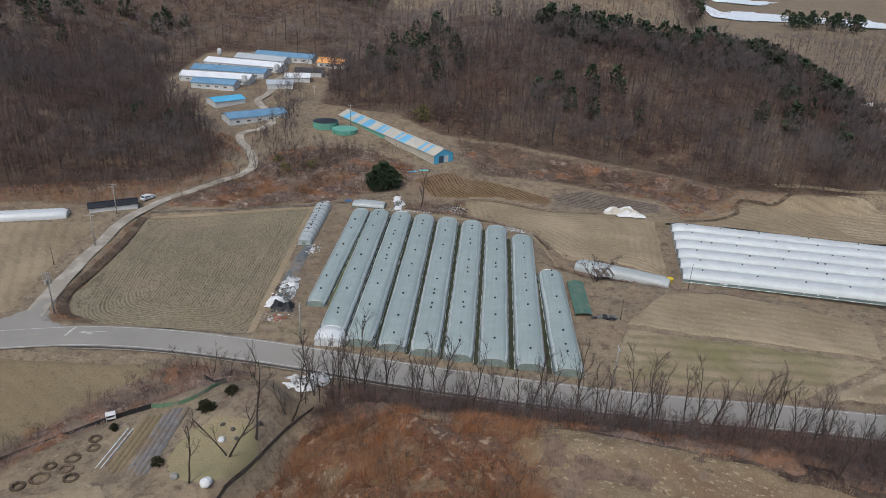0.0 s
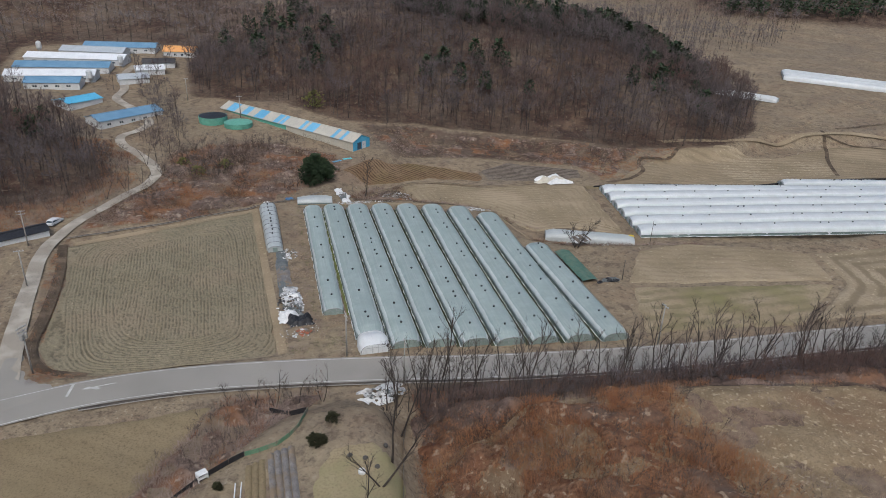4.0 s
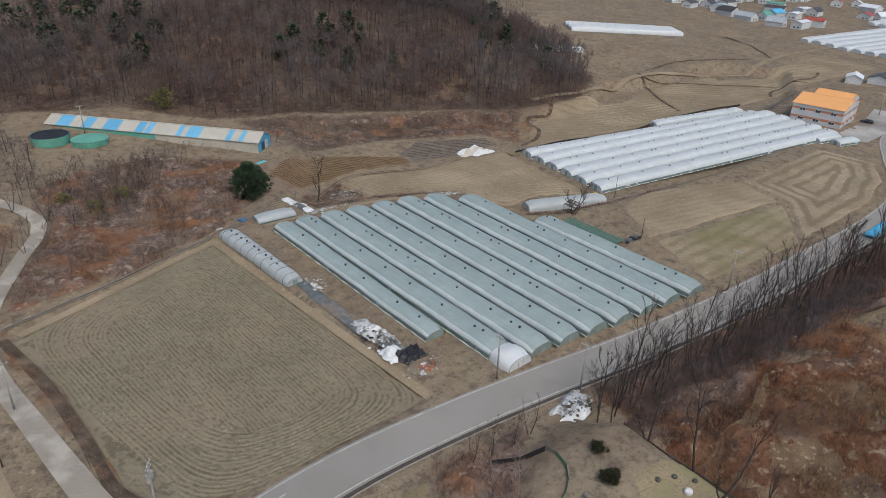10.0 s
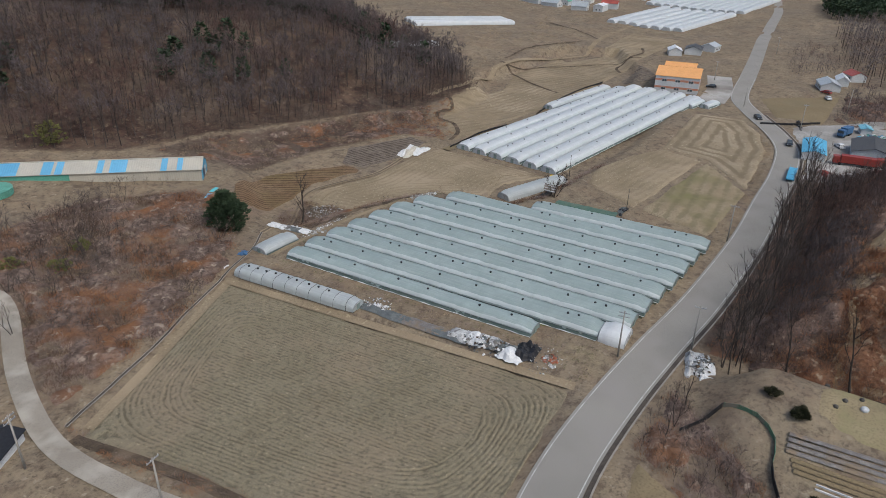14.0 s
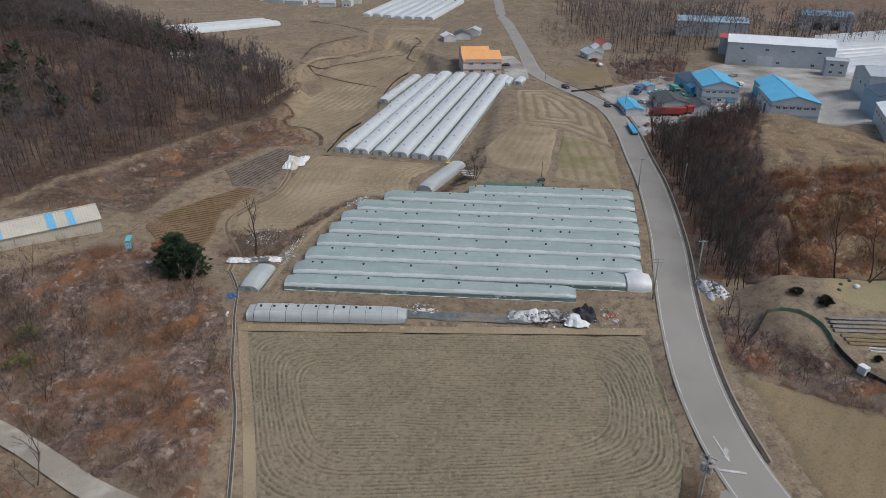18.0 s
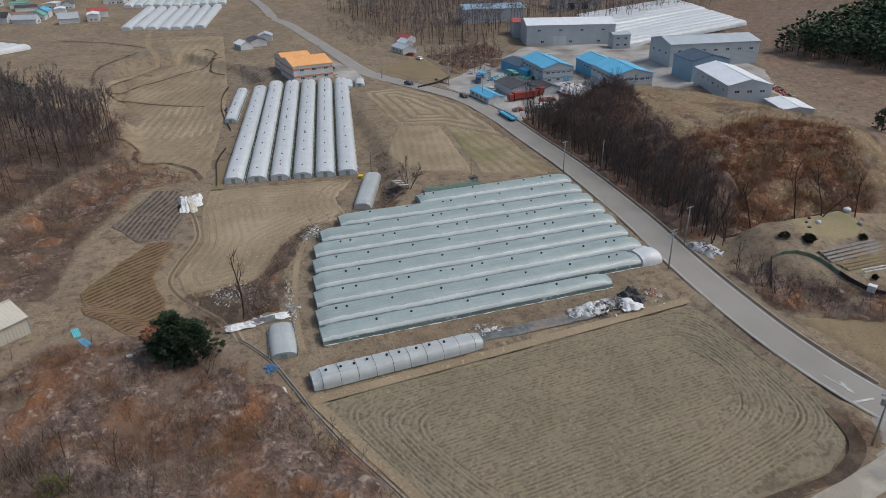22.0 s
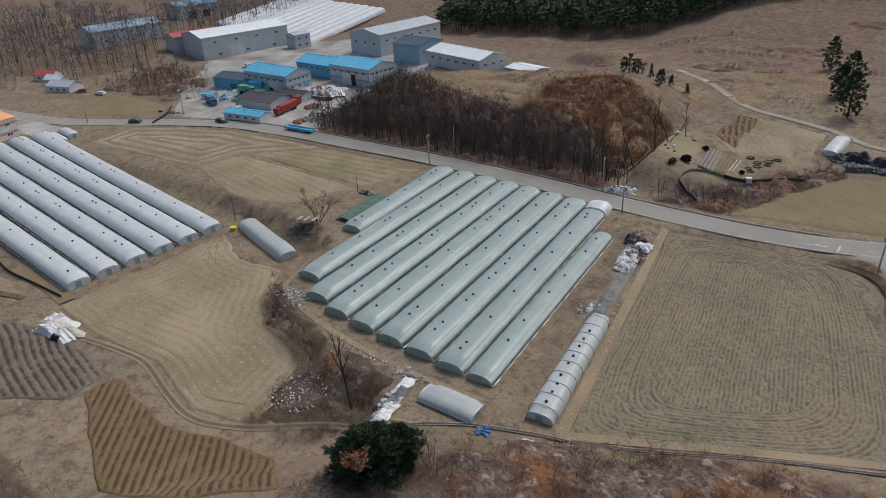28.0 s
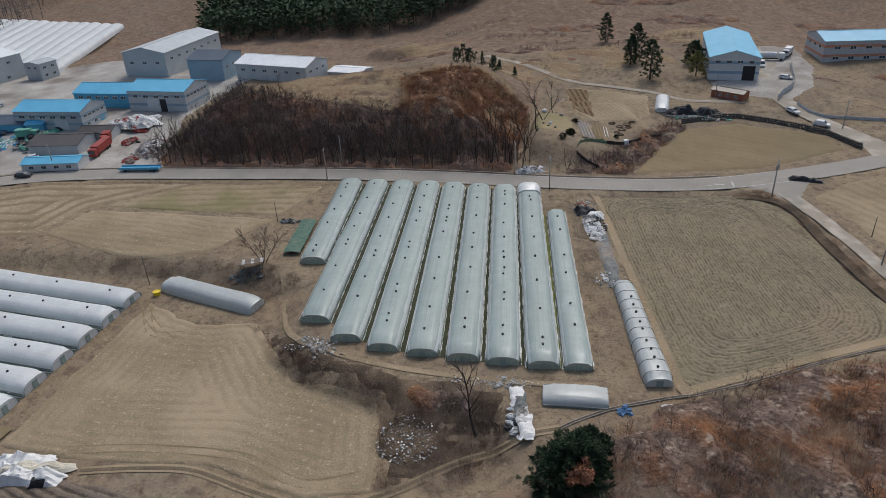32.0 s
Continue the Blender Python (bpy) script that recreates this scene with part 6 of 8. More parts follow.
LANESIDE = [(-88, 222), (-80, 240), (-82, 256), (-88, 275), (-92, 300), (-104, 330), (-108, 320), (-106, 296), (-94, 268), (-92, 258), (-97, 246), (-91, 234)]
growth("underwood", "leafless shrubs along the upper lane", LANESIDE, 2.6, [M_BARKWOOD, M_TWIGWOOD], 174, -0.4, 7, (0.6, 1.4), UNDER, "shrubs")
growth("lane_trees", "leafless trees along the upper lane", LANESIDE, 6.0, [M_BARKWOOD, M_TWIGWOOD], 175, -0.5, 9, (0.5, 0.85), WOOD, "trees")
growth("farm_trees", "leafless trees between the farm halls and the wood", [(-122, 300), (-108, 318), (-100, 350), (-100, 384), (-110, 388), (-108, 360), (-106, 340), (-118, 322)], 6.5, [M_BARKWOOD, M_TWIGWOOD], 176, -1.0, 9, (0.5, 0.9), WOOD, "trees")
BANK = [(21.2, 166.3), (4, 177), (-12, 184.5), (-28, 186), (-28.6, 195.3), (-13.2, 204.8), (-12, 194.3), (-8.3, 188.2), (7.4, 182.5), (19.2, 167.8), (35.8, 165.2), (42.3, 160.9), (25.6, 165.1)]
field("bank_litter", "dark leaf litter on the bank below the tunnels", [(19, 168.4), (4, 178.5), (-12, 184.5), (-29, 186.5), (-28.6, 198.1), (-21.4, 202.2), (-11.5, 203.9), (-11.5, 195.4), (-8.5, 187.8), (8.3, 182)], M_LITTER, 1.0, 0.07, None, 1.2, "ground")
thicket("bank_thicket", "low dark bramble mounds below the tunnels", [(-7.6, 185.3), (-28, 187.5), (-27.6, 193.3), (-16.9, 191.5), (-10.3, 188.2)], M_BRUSHGREY, 0.7, 134, 3.0, bare=0.45)
growth("grey_brush", "grey weeds on the bank below the tunnels", [(19.9, 169), (4.2, 178.9), (-12, 185), (-28, 187), (-27.6, 199), (-13.2, 204.8), (-11, 194.3), (-7.6, 186.9), (8.7, 180.8), (23.3, 166.2)], 1.2, M_TWIGGREY, 51, -0.1, 5, (0.6, 1.2))
BANKTOP = [(22, 168), (9, 177.5), (-8, 186), (-28, 188.5), (-30, 199), (-24, 204), (-12, 206), (-10.5, 197), (-7, 189), (8, 183.5), (20, 168)]
growth("grey_brush", "tangled grey brush on the bank below the tunnels", BANKTOP, 0.8, M_TWIGGREY, 191, -0.2, 4, (0.6, 1.4))
growth("dead_weeds", "dark dead weeds on the bank below the tunnels", BANKTOP, 0.9, M_DEADWEED, 192, 0.0, 4, (0.6, 1.5))
growth("dry_grass", "pale dry grass on the bank below the tunnels", BANKTOP, 1.0, M_TWIGPALE, 193, 0.0, 4, (0.5, 1.0))
growth("scrub", "leafless shrubs on the bank below the tunnels", BANKTOP, 2.2, [M_BARK, M_TWIG], 194, 0.0, 6, (0.4, 0.8), BUSH, "shrubs")
EASTBANK = [(14, 156), (22, 151), (44, 149), (60, 148), (60, 152), (44, 153), (30, 156), (20, 161)]
growth("grey_brush", "grey brush on the bank beside the shade house", EASTBANK, 0.9, M_TWIGGREY, 195, -0.1, 4, (0.6, 1.3))
growth("dead_weeds", "dark dead weeds on the bank beside the shade house", EASTBANK, 0.9, M_DEADWEED, 196, -0.1, 4, (0.6, 1.3))
THICKET = [(-40, 99), (-57, 99.8), (-64.5, 87), (-71, 76), (-79, 62), (-74, 59), (-66, 69), (-57, 82), (-47, 92)]
thicket("grey_thicket", "tangled grey bramble mass between field and garden", THICKET, M_BRUSHGREY, 1.0, 133, 3.0)
growth("grey_brush", "tangled grey brush between field and garden", THICKET, 0.9, M_TWIGGREY, 54, -0.5, 5, (0.9, 1.9))
growth("saplings", "leafless shrubs in the tangled thicket", THICKET, 1.9, [M_BARK, M_TWIG], 55, -0.2, 5, (0.7, 1.3), BUSH, "shrubs")
growth("red_brush", "brown brush in the thicket", THICKET, 1.3, M_TWIGRED, 56, 0.1, 5, (0.8, 1.6))
FOOT = [(-20, 258), (40.6, 244), (80.4, 228), (77.9, 220.5), (59, 206.9), (53.2, 219.6), (29.2, 228.8), (-7.3, 229.9), (-14, 240)]
growth("dry_grass", "pale dry weeds below the wood", FOOT, 1.7, M_TWIGPALE, 58, 0.25, 8, (0.6, 1.2))
growth("red_brush", "rust-brown weeds below the wood", FOOT, 1.7, M_TWIGRED, 59, 0.3, 8, (0.7, 1.4))
growth("grey_brush", "grey weeds below the wood", FOOT, 1.4, M_TWIGGREY, 60, 0.1, 7, (0.6, 1.3))
LANEBANK = [(-97, 166), (-93.5, 148), (-91, 121), (-87, 114), (-80, 111), (-89, 108.5), (-93.5, 121), (-97.3, 143), (-99.5, 160), (-99, 170)]
growth("red_brush", "brown weeds on the bank beside the lane", LANEBANK, 0.7, M_TWIGRED, 62, -0.1, 4, (0.4, 0.8))
growth("grey_brush", "grey weeds on the bank beside the lane", LANEBANK, 0.7, M_TWIGGREY, 63, -0.1, 4, (0.4, 0.8))
MIDSTRIP = [(-47.5, 113), (-43, 112), (-36, 111.5), (-36, 122), (-41.5, 124), (-43, 182), (-47, 183), (-46, 150), (-48, 120)]
growth("grey_brush", "grey weeds between tunnel and field", MIDSTRIP, 0.8, M_TWIGGREY, 65, 0.0, 4, (0.35, 0.8))
growth("dry_grass", "yellowed grass between tunnel and field", MIDSTRIP, 0.8, M_TWIGPALE, 66, 0.1, 4, (0.3, 0.7))
ROADSIDE = [(20, 106), (58, 105.2), (100, 107.5), (122, 112.5), (126, 116), (100, 110), (58, 107.5), (22, 108.8)]
growth("dry_grass", "dry grass verge beside the road", ROADSIDE, 0.8, M_TWIGPALE, 67, -0.1, 4, (0.3, 0.7))
SOUTHLAND = [(-170, -20), (-60, 55), (-36, 40), (-20, 0), (40, -20), (60, -60), (40, -170), (-170, -170)]
for k, (a, b, c) in enumerate(((-30, 12, 22), (-62, -8, 26), (-100, -40, 26), (20, -40, 20))):
    thicket("slope_thicket", "rust and tan brush on the southern slope", [(a - c, b - c * 0.5), (a, b - c * 0.7), (a + c, b - c * 0.2), (a + c * 0.8, b + c * 0.4), (a - c * 0.2, b + c * 0.6), (a - c, b + c * 0.2)], M_GRASSMASS, 0.5, 150 + k, 7.0, 0.8, 0.2)
growth("dry_grass", "pale dry grass on the southern slope", SOUTHLAND, 3.2, M_TWIGPALE, 70, 0.3, 14, (0.8, 1.6))
EASTLAND = [(164.8, 203.4), (224.4, 238.3), (330, 245), (420, 300), (300, 300), (190, 300), (150, 250), (120, 233)]
growth("dry_grass", "pale dry weeds on the fields' banks", EASTLAND, 3.0, M_TWIGPALE, 73, 0.4, 14, (0.7, 1.4))

growth("scrub", "dark leafless scrub between lane and field", NWBRUSH, 1.8, [M_BARKDARK, M_TWIG], 91, 0.0, 7, (0.5, 1.1), BUSH, "shrubs")
growth("young_trees", "thicket of leafless young trees below the tanks", [(-93, 198), (-76, 203), (-58, 213), (-47, 224), (-52, 236), (-70, 239), (-84, 233), (-84, 212)], 2.9, [M_BARKDARK, M_TWIG], 95, -0.15, 10, (1.1, 2.2), BUSH, "shrubs")
growth("scrub", "dark leafless scrub below the wood", FOOT, 2.6, [M_BARKDARK, M_TWIG], 92, -0.15, 9, (0.5, 1.1), BUSH, "shrubs")
thicket("foot_thicket", "grey and rust bramble patches below the wood", FOOT, M_BRUSHGREY, 0.7, 137, 5.0, 0.5, 0.55)
growth("scrub", "leafless shrubs on the knoll's dome", [(-29, 88), (-31, 54), (-8, 40), (14, 52), (8, 80)], 1.9, [M_BARKDARK, M_TWIG], 93, -0.1, 7, (0.5, 1.0), BUSH, "shrubs")
growth("scrub", "dark leafless scrub round the tanks", [(-60, 246), (-20, 244), (-14, 236), (-30, 229), (-56, 240)], 2.4, [M_BARKDARK, M_TWIG], 94, -0.4, 7, (0.5, 1.1), BUSH, "shrubs")
for k, (x, y, a, b) in enumerate(((-104, -70, 26, 9), (-30, -20, 20, 5), (-45, -60, 24, 6), (-84, -100, 30, 7), (-2, -2, 14, 4), (-170, -75, 30, 7), (-38, -4, 12, 3.5), (20, -28, 20, 4), (-140, 20, 12, 4), (-165, 12, 14, 4))):
    thicket("terrace_thicket", "dark brush along a terrace on the southern slope", [(x - a, y - 0.3 * b), (x - a * 0.4, y - b), (x + a * 0.5, y - 0.8 * b), (x + a, y), (x + a * 0.4, y + 0.8 * b), (x - a * 0.5, y + b)], M_DARKBRUSH, 1.1, 160 + k, 5.0, 0.9, 0.3)

WORKSCRUB = [(158, 96), (150, 84), (168, 66), (206, 56), (222, 64), (205, 84), (210, 96), (186, 94)]
thicket("works_scrub", "dark mauve bramble between the works and the far field", WORKSCRUB, M_DARKBRUSH, 1.6, 181, 6.0, 0.9, 0.1)
growth("underwood", "dark leafless shrubs between the works and the far field", WORKSCRUB, 2.2, [M_BARKWOOD, M_TWIGWOOD], 182, -0.6, 8, (0.6, 1.3), UNDER, "shrubs")
growth("works_trees", "leafless trees beside the works", WORKSCRUB, 8.0, [M_BARKWOOD, M_TWIGWOOD], 183, -0.3, 9, (0.4, 0.7), WOOD, "trees")
FARSCRUB = [(232, 118), (262, 100), (300, 92), (330, 105), (345, 128), (300, 132), (262, 128)]
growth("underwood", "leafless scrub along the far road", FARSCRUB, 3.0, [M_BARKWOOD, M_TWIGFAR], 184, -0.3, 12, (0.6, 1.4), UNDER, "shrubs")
NEBRUSH = [(62, 236), (84, 227), (100, 232), (92, 224), (80, 222), (66, 208), (56, 206), (48, 222), (44, 238)]
growth("red_brush", "rust-brown weeds on the low ground", NEBRUSH, 1.3, M_TWIGRED, 186, -0.15, 7, (0.6, 1.3))
growth("grey_brush", "grey weeds on the low ground", NEBRUSH, 1.5, M_TWIGGREY, 187, 0.0, 7, (0.6, 1.2))
# weeds on the tunnels' north path and terraces of brush on the southern slope
growth("green_weeds", "yellow-green weeds along the tunnels' ends", [(20, 151), (11, 172.3), (3, 178.2), (-12, 182.2), (-30, 184), (-44, 184), (-44, 186.5), (-30, 186.5), (-11, 184.6), (4, 180.6), (12.5, 175), (21.5, 153)], 0.5, M_WEED, 75, 0.0, 3, (0.18, 0.4))
growth("green_weeds", "yellow-green weeds beside the narrow tunnel", [(-43.5, 182), (-41.2, 124), (-42.4, 124), (-44.8, 182)], 0.5, M_WEED, 76, 0.1, 3, (0.18, 0.4))
growth("green_weeds", "green tinge on the verge by the road", [(-47, 111.6), (-36, 111.2), (-37, 121), (-43, 121), (-47.5, 116)], 0.55, M_WEED, 77, 0.1, 4, (0.15, 0.35))
for k, (a, b, w) in enumerate((((-10, -42), (-46, -44), 5), ((-24, -18), (-50, -29), 4), ((-38, -13), (-50, -15), 4), ((-50, 12), (-62, 18), 4), ((-34, 8), (-40, 9), 5), ((-60, -20), (-100, -40), 4), ((10, -60), (-20, -75), 4))):
    dx, dy = b[0] - a[0], b[1] - a[1]
    n = math.hypot(dx, dy)
    ox, oy = -dy / n * w / 2, dx / n * w / 2
    growth("saplings", "dark brush along a terrace on the southern slope", [(a[0] + ox, a[1] + oy), (b[0] + ox, b[1] + oy), (b[0] - ox, b[1] - oy), (a[0] - ox, a[1] - oy)], 1.5, [M_BARK, M_TWIG], 140 + k, -2, 6, (0.5, 0.9), BUSH, "shrubs")
bare_tree("old_bare_tree", "tall old leafless tree with a bent trunk above the rubble", -24.8, 194.6, 505, 13.0, 1, 7, 5, 0.25, 0.0165, 3, mats=(M_BARKDARK, M_BARKDARK))
bare_tree("spreading_bare_tree", "low spreading leafless tree by the timber pile", 24.5, 149.5, 508, 8.5, 4, 7, 7, 0.42, 0.0125, 6, mats=(M_BARKDARK, M_BARKDARK))
bare_tree("spreading_bare_tree", "grey leafless tree beside the dark pine", -44.5, 200.5, 503, 6.2, 5, 6, 6, 0.35, 0.011, 5, mats=(M_BARK, M_TWIGGREY))
for k, (x, y, h, w) in enumerate(((-33.0, 76.0, 13, "leafless tree leaning over the garden's edge"), (-35.0, 71.0, 12, "leafless tree at the garden's edge"), (-38.0, 65.0, 10, "leafless tree at the garden's edge"), (-30.5, 84.5, 11.5, "leafless tree leaning over the garden's edge"))):
    bare_tree("bare_tree", w, x, y, 520 + k, h, 1 + k % 2, 5, 5, 0.35, 0.013, 3, "garden trees", (M_BARKDARK, M_BARKDARK))
for k, (x, y) in enumerate(((-45.5, 95.8), (-49.0, 96.5), (-52.5, 97.0), (-41.5, 96.8))):
    bare_tree("bare_tree", "small leafless tree by the road's thicket", x, y, 530 + k, 6.2 + 0.7 * (k % 2), 2, 4, 4, 0.2, 0.011, 3, "thicket trees", (M_BARKDARK, M_TWIG))
for k, (x, y) in enumerate(((-60, 236), (-65, 230), (-54, 229), (-71, 226), (-48, 231), (-77, 233), (-62, 222), (-82, 225), (-90, 222), (-93, 204), (-91, 199), (-96, 196), (-89, 208), (-84, 214))):
    bare_tree("bare_tree", "thin leafless tree in the scrub below the tanks", x, y, 510 + k, 6.0 + k % 3, 2, 5, 4, 0.2, 0.011, 3, "scrub trees")


def conifer(name, label, x, y, seed, height, width, mat, clumps=70, shape="round", group="", patch_mat=None):
    """An evergreen: tapered trunk, limbs, and a crown of needle sprays."""
    r = random.Random(seed)
    ob = thing(name, label, "tree", x, y, ground_z(x, y), 0, group)
    g = Geo()
    g.path([(0, 0, -0.3), (0.1, 0.05, height * 0.45), (0.0, 0.1, height * 0.95)], [height * 0.025, height * 0.018, 0.03], 6)
    V, F, V2, F2 = [], [], [], []
    for k in range(clumps):
        t = r.random() ** 0.85
        if shape == "cone":
            zz, rr = height * (0.08 + 0.9 * t), width * 0.5 * (1.02 - t)
        elif shape == "flat":
            zz, rr = height * (0.5 + 0.5 * t), width * 0.5 * math.sqrt(max(0.05, 1 - (2 * t - 0.8) ** 2 / 1.6))
        else:
            zz, rr = height * (0.06 + 0.92 * t), width * 0.5 * math.sqrt(max(0.06, 1 - (1.75 * t - 0.62) ** 2))
        a = r.uniform(0, 6.283)
        q = rr * r.uniform(0.5, 1.0) * (0.92 + 0.95 * noise.noise(Vector((1.3 * math.cos(a), 1.3 * math.sin(a), zz * 0.5 + seed))))
        c = Vector((q * math.cos(a), q * math.sin(a), zz))
        if k % 3 == 0 and clumps > 200:
            g.tube((0, 0, max(0.2, zz - q * 0.45)), c, 0.05, 0.02, 3, 0, False)
        out = Vector((math.cos(a), math.sin(a), 0.35))
        size = width * 0.045 + 0.2
        red = patch_mat and 1.3 < a < 2.2 and 0.55 < t < 0.85
        VV, FF = (V2, F2) if red else (V, F)
        for b in range(26):
            d = (out + Vector((r.uniform(-1, 1), r.uniform(-1, 1), r.uniform(-0.6, 1.0)))).normalized()
            p = c + Vector((r.uniform(-1, 1), r.uniform(-1, 1), r.uniform(-0.6, 0.6))) * size * 0.6
            s = d.cross(Vector((r.uniform(-1, 1), r.uniform(-1, 1), r.uniform(-1, 1)))).normalized() * size * 0.17
            n = len(VV)
            VV += [tuple(p + s), tuple(p - s), tuple(p + d * size * r.uniform(0.6, 1.3))]
            FF.append((n, n + 1, n + 2))
    part("trunk", g, M_BARK, ob)
    part("crown", Geo().add(V, F), mat, ob)
    if V2:
        part("dead_bough", Geo().add(V2, F2), patch_mat, ob, "dead rust-coloured bough")
    return ob


conifer("pine_tree", "dense dark green pine with a rust-coloured bough", -38.4, 205.4, 601, 8.6, 8.6, M_NEEDLE, 760, "round", patch_mat=M_PINK)
conifer("pine_tree", "dark green pine joined to its neighbour", -40.2, 202.2, 602, 6.8, 6.4, M_NEEDLE, 420, "round")
conifer("pine_tree", "low dark green pine on the outer side of the clump", -35.4, 206.8, 603, 6.0, 5.6, M_NEEDLE, 300, "round")
for k, (x, y, h, w) in enumerate(((-7, 27, 6.5, 4.5), (-9.5, 25, 5.5, 4), (-4.5, 25.5, 5.5, 4), (-18.2, 29.3, 5.5, 4.2), (-17, 22, 5, 2.4), (-19.5, 20, 4, 2), (-13.5, 24, 5, 2.0), (-25, 20, 3.5, 2.2))):
    conifer("small_conifer", "dark green conifer on the bare hilltop", x, y, 610 + k, h, w, M_NEEDLE, 90, "cone" if k > 2 else "round", "hilltop conifers")
for k, (x, y, h, w) in enumerate(((-73.5, 19.5, 14, 8), (-71, -2, 14, 7.5), (-68.5, 3, 11, 6), (-92, 0, 9, 8), (-62, -32, 12, 6))):
    conifer("pine_tree", "tall open pine on the southern slope", x, y, 630 + k, h, w, M_NEEDLE, 260, "round", "southern pines")
conifer("willow_tree", "budding yellow-green willow beside the depot", -90, 16.5, 640, 9, 8, M_WILLOW, 170, "round")
conifer("willow_tree", "budding yellow-green tree by the barn", -36, 282, 641, 7, 8, M_WILLOW, 120, "round")
for k, (x, y) in enumerate(((-74, 214), (-79, 222), (-66, 219))):
    conifer("budding_bush", "budding yellow-green bush in the scrub", x, y, 645 + k, 2.6, 4.2, M_WILLOW, 55, "round", "budding bushes")

# evergreen woods
def conifer_shape(seed, h, w, n, flat):
    r = random.Random(seed)
    g = Geo()
    g.tube((0, 0, -0.3), (0, 0, h * 0.85), h * 0.016, 0.04, 4, 0, False)
    v, f, m = list(g.v), [], []
    for q in g.f:
        f += [(q[0], q[1], q[2]), (q[0], q[2], q[3])]
        m += [0, 0]
    for k in range(n):
        t = r.random()
        zz = h * (0.35 + 0.65 * t) if flat else h * (0.15 + 0.85 * t)
        rr = w * 0.5 * math.sqrt(max(0.08, 1 - (1.7 * t - 0.55) ** 2))
        a = r.uniform(0, 6.283)
        q = rr * r.uniform(0.4, 1.0)
        c = Vector((q * math.cos(a), q * math.sin(a), zz))
        d = Vector((math.cos(a), math.sin(a), r.uniform(-0.2, 0.9))).normalized()
        s = d.cross(Vector((r.uniform(-1, 1), r.uniform(-1, 1), 1))).normalized() * w * 0.085
        b = len(v)
        v += [tuple(c + s), tuple(c - s), tuple(c + d * w * 0.24 - s * 0.3), tuple(c + d * w * 0.17 + s)]
        f += [(b, b + 1, b + 2), (b, b + 2, b + 3)]
        m += [1, 1]
    return np.array([tuple(p) for p in v]), np.array(f), np.array(m)


PINES = [conifer_shape(700 + k, 10.5, 5.5, 150, k % 2 == 0) for k in range(5)]
PINESFAR = [conifer_shape(720 + k, 11, 6.5, 56, k < 2) for k in range(3)]
spread_over("pine_wood", "dark evergreen wood behind the works", PINESFAR, scatter([(135, -60), (100, -66), (60, -76), (15, -100), (-35, -140), (-60, -230), (140, -340), (270, -270), (160, -150), (150, -100)], 5.0, np.random.RandomState(81)), [M_BARK, M_NEEDLE], "wood", np.random.RandomState(82), (0.8, 1.3))
spread_over("pine_wood", "dark evergreens on the northern hill's crown", PINES, scatter([(10, 372), (50, 352), (95, 338), (140, 318), (168, 322), (160, 350), (110, 375), (50, 395), (15, 395)], 4.6, np.random.RandomState(83)), [M_BARK, M_NEEDLE], "wood", np.random.RandomState(84), (0.8, 1.3))
spread_over("pine_wood", "scattered evergreens within the bare woods", PINES, scatter([(-60, 290), (140, 260), (170, 330), (-60, 420), (-330, 420), (-260, 230), (-150, 210)], 13, np.random.RandomState(85), lambda x, y: (inside(x, y, FOREST_N) | inside(x, y, FOREST_W)) & (vnoise(x, y, 40, 12) > 0.42)), [M_BARK, M_NEEDLE], "wood", np.random.RandomState(86), (0.75, 1.15))
spread_over("pine_wood", "distant evergreen hills", PINESFAR, scatter([(-200, 520), (700, 520), (900, 300), (900, 900), (-200, 900)], 10, np.random.RandomState(87), lambda x, y: (gz(x, y) > 16) & (vnoise(x, y, 120, 13) > 0.1)), [M_BARK, M_NEEDLE], "wood", np.random.RandomState(88), (1.0, 1.5))
spread_over("pine_wood", "evergreens before the distant lake", PINES, scatter([(300, 780), (440, 790), (430, 830), (300, 850)], 11, np.random.RandomState(95), lambda x, y: vnoise(x, y, 30, 16) > -0.1), [M_BARK, M_NEEDLE], "wood", np.random.RandomState(96), (1.2, 1.8))
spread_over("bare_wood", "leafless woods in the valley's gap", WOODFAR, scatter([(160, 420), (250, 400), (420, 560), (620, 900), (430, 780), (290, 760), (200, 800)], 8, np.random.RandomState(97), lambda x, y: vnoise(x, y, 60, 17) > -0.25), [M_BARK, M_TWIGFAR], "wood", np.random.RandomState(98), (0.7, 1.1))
spread_over("pine_wood", "evergreens beside the far road", PINESFAR, scatter([(480, 130), (640, 150), (640, 60), (500, 40)], 6, np.random.RandomState(89)), [M_BARK, M_NEEDLE], "wood", np.random.RandomState(90), (0.8, 1.2))
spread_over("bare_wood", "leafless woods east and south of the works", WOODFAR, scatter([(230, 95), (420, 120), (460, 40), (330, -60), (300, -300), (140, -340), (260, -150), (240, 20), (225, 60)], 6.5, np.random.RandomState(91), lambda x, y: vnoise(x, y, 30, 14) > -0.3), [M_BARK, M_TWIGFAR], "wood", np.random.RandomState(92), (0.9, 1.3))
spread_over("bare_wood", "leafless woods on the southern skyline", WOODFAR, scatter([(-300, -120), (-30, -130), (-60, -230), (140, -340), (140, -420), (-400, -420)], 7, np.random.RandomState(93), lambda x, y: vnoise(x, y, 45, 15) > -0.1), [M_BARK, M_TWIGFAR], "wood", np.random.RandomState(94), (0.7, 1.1))


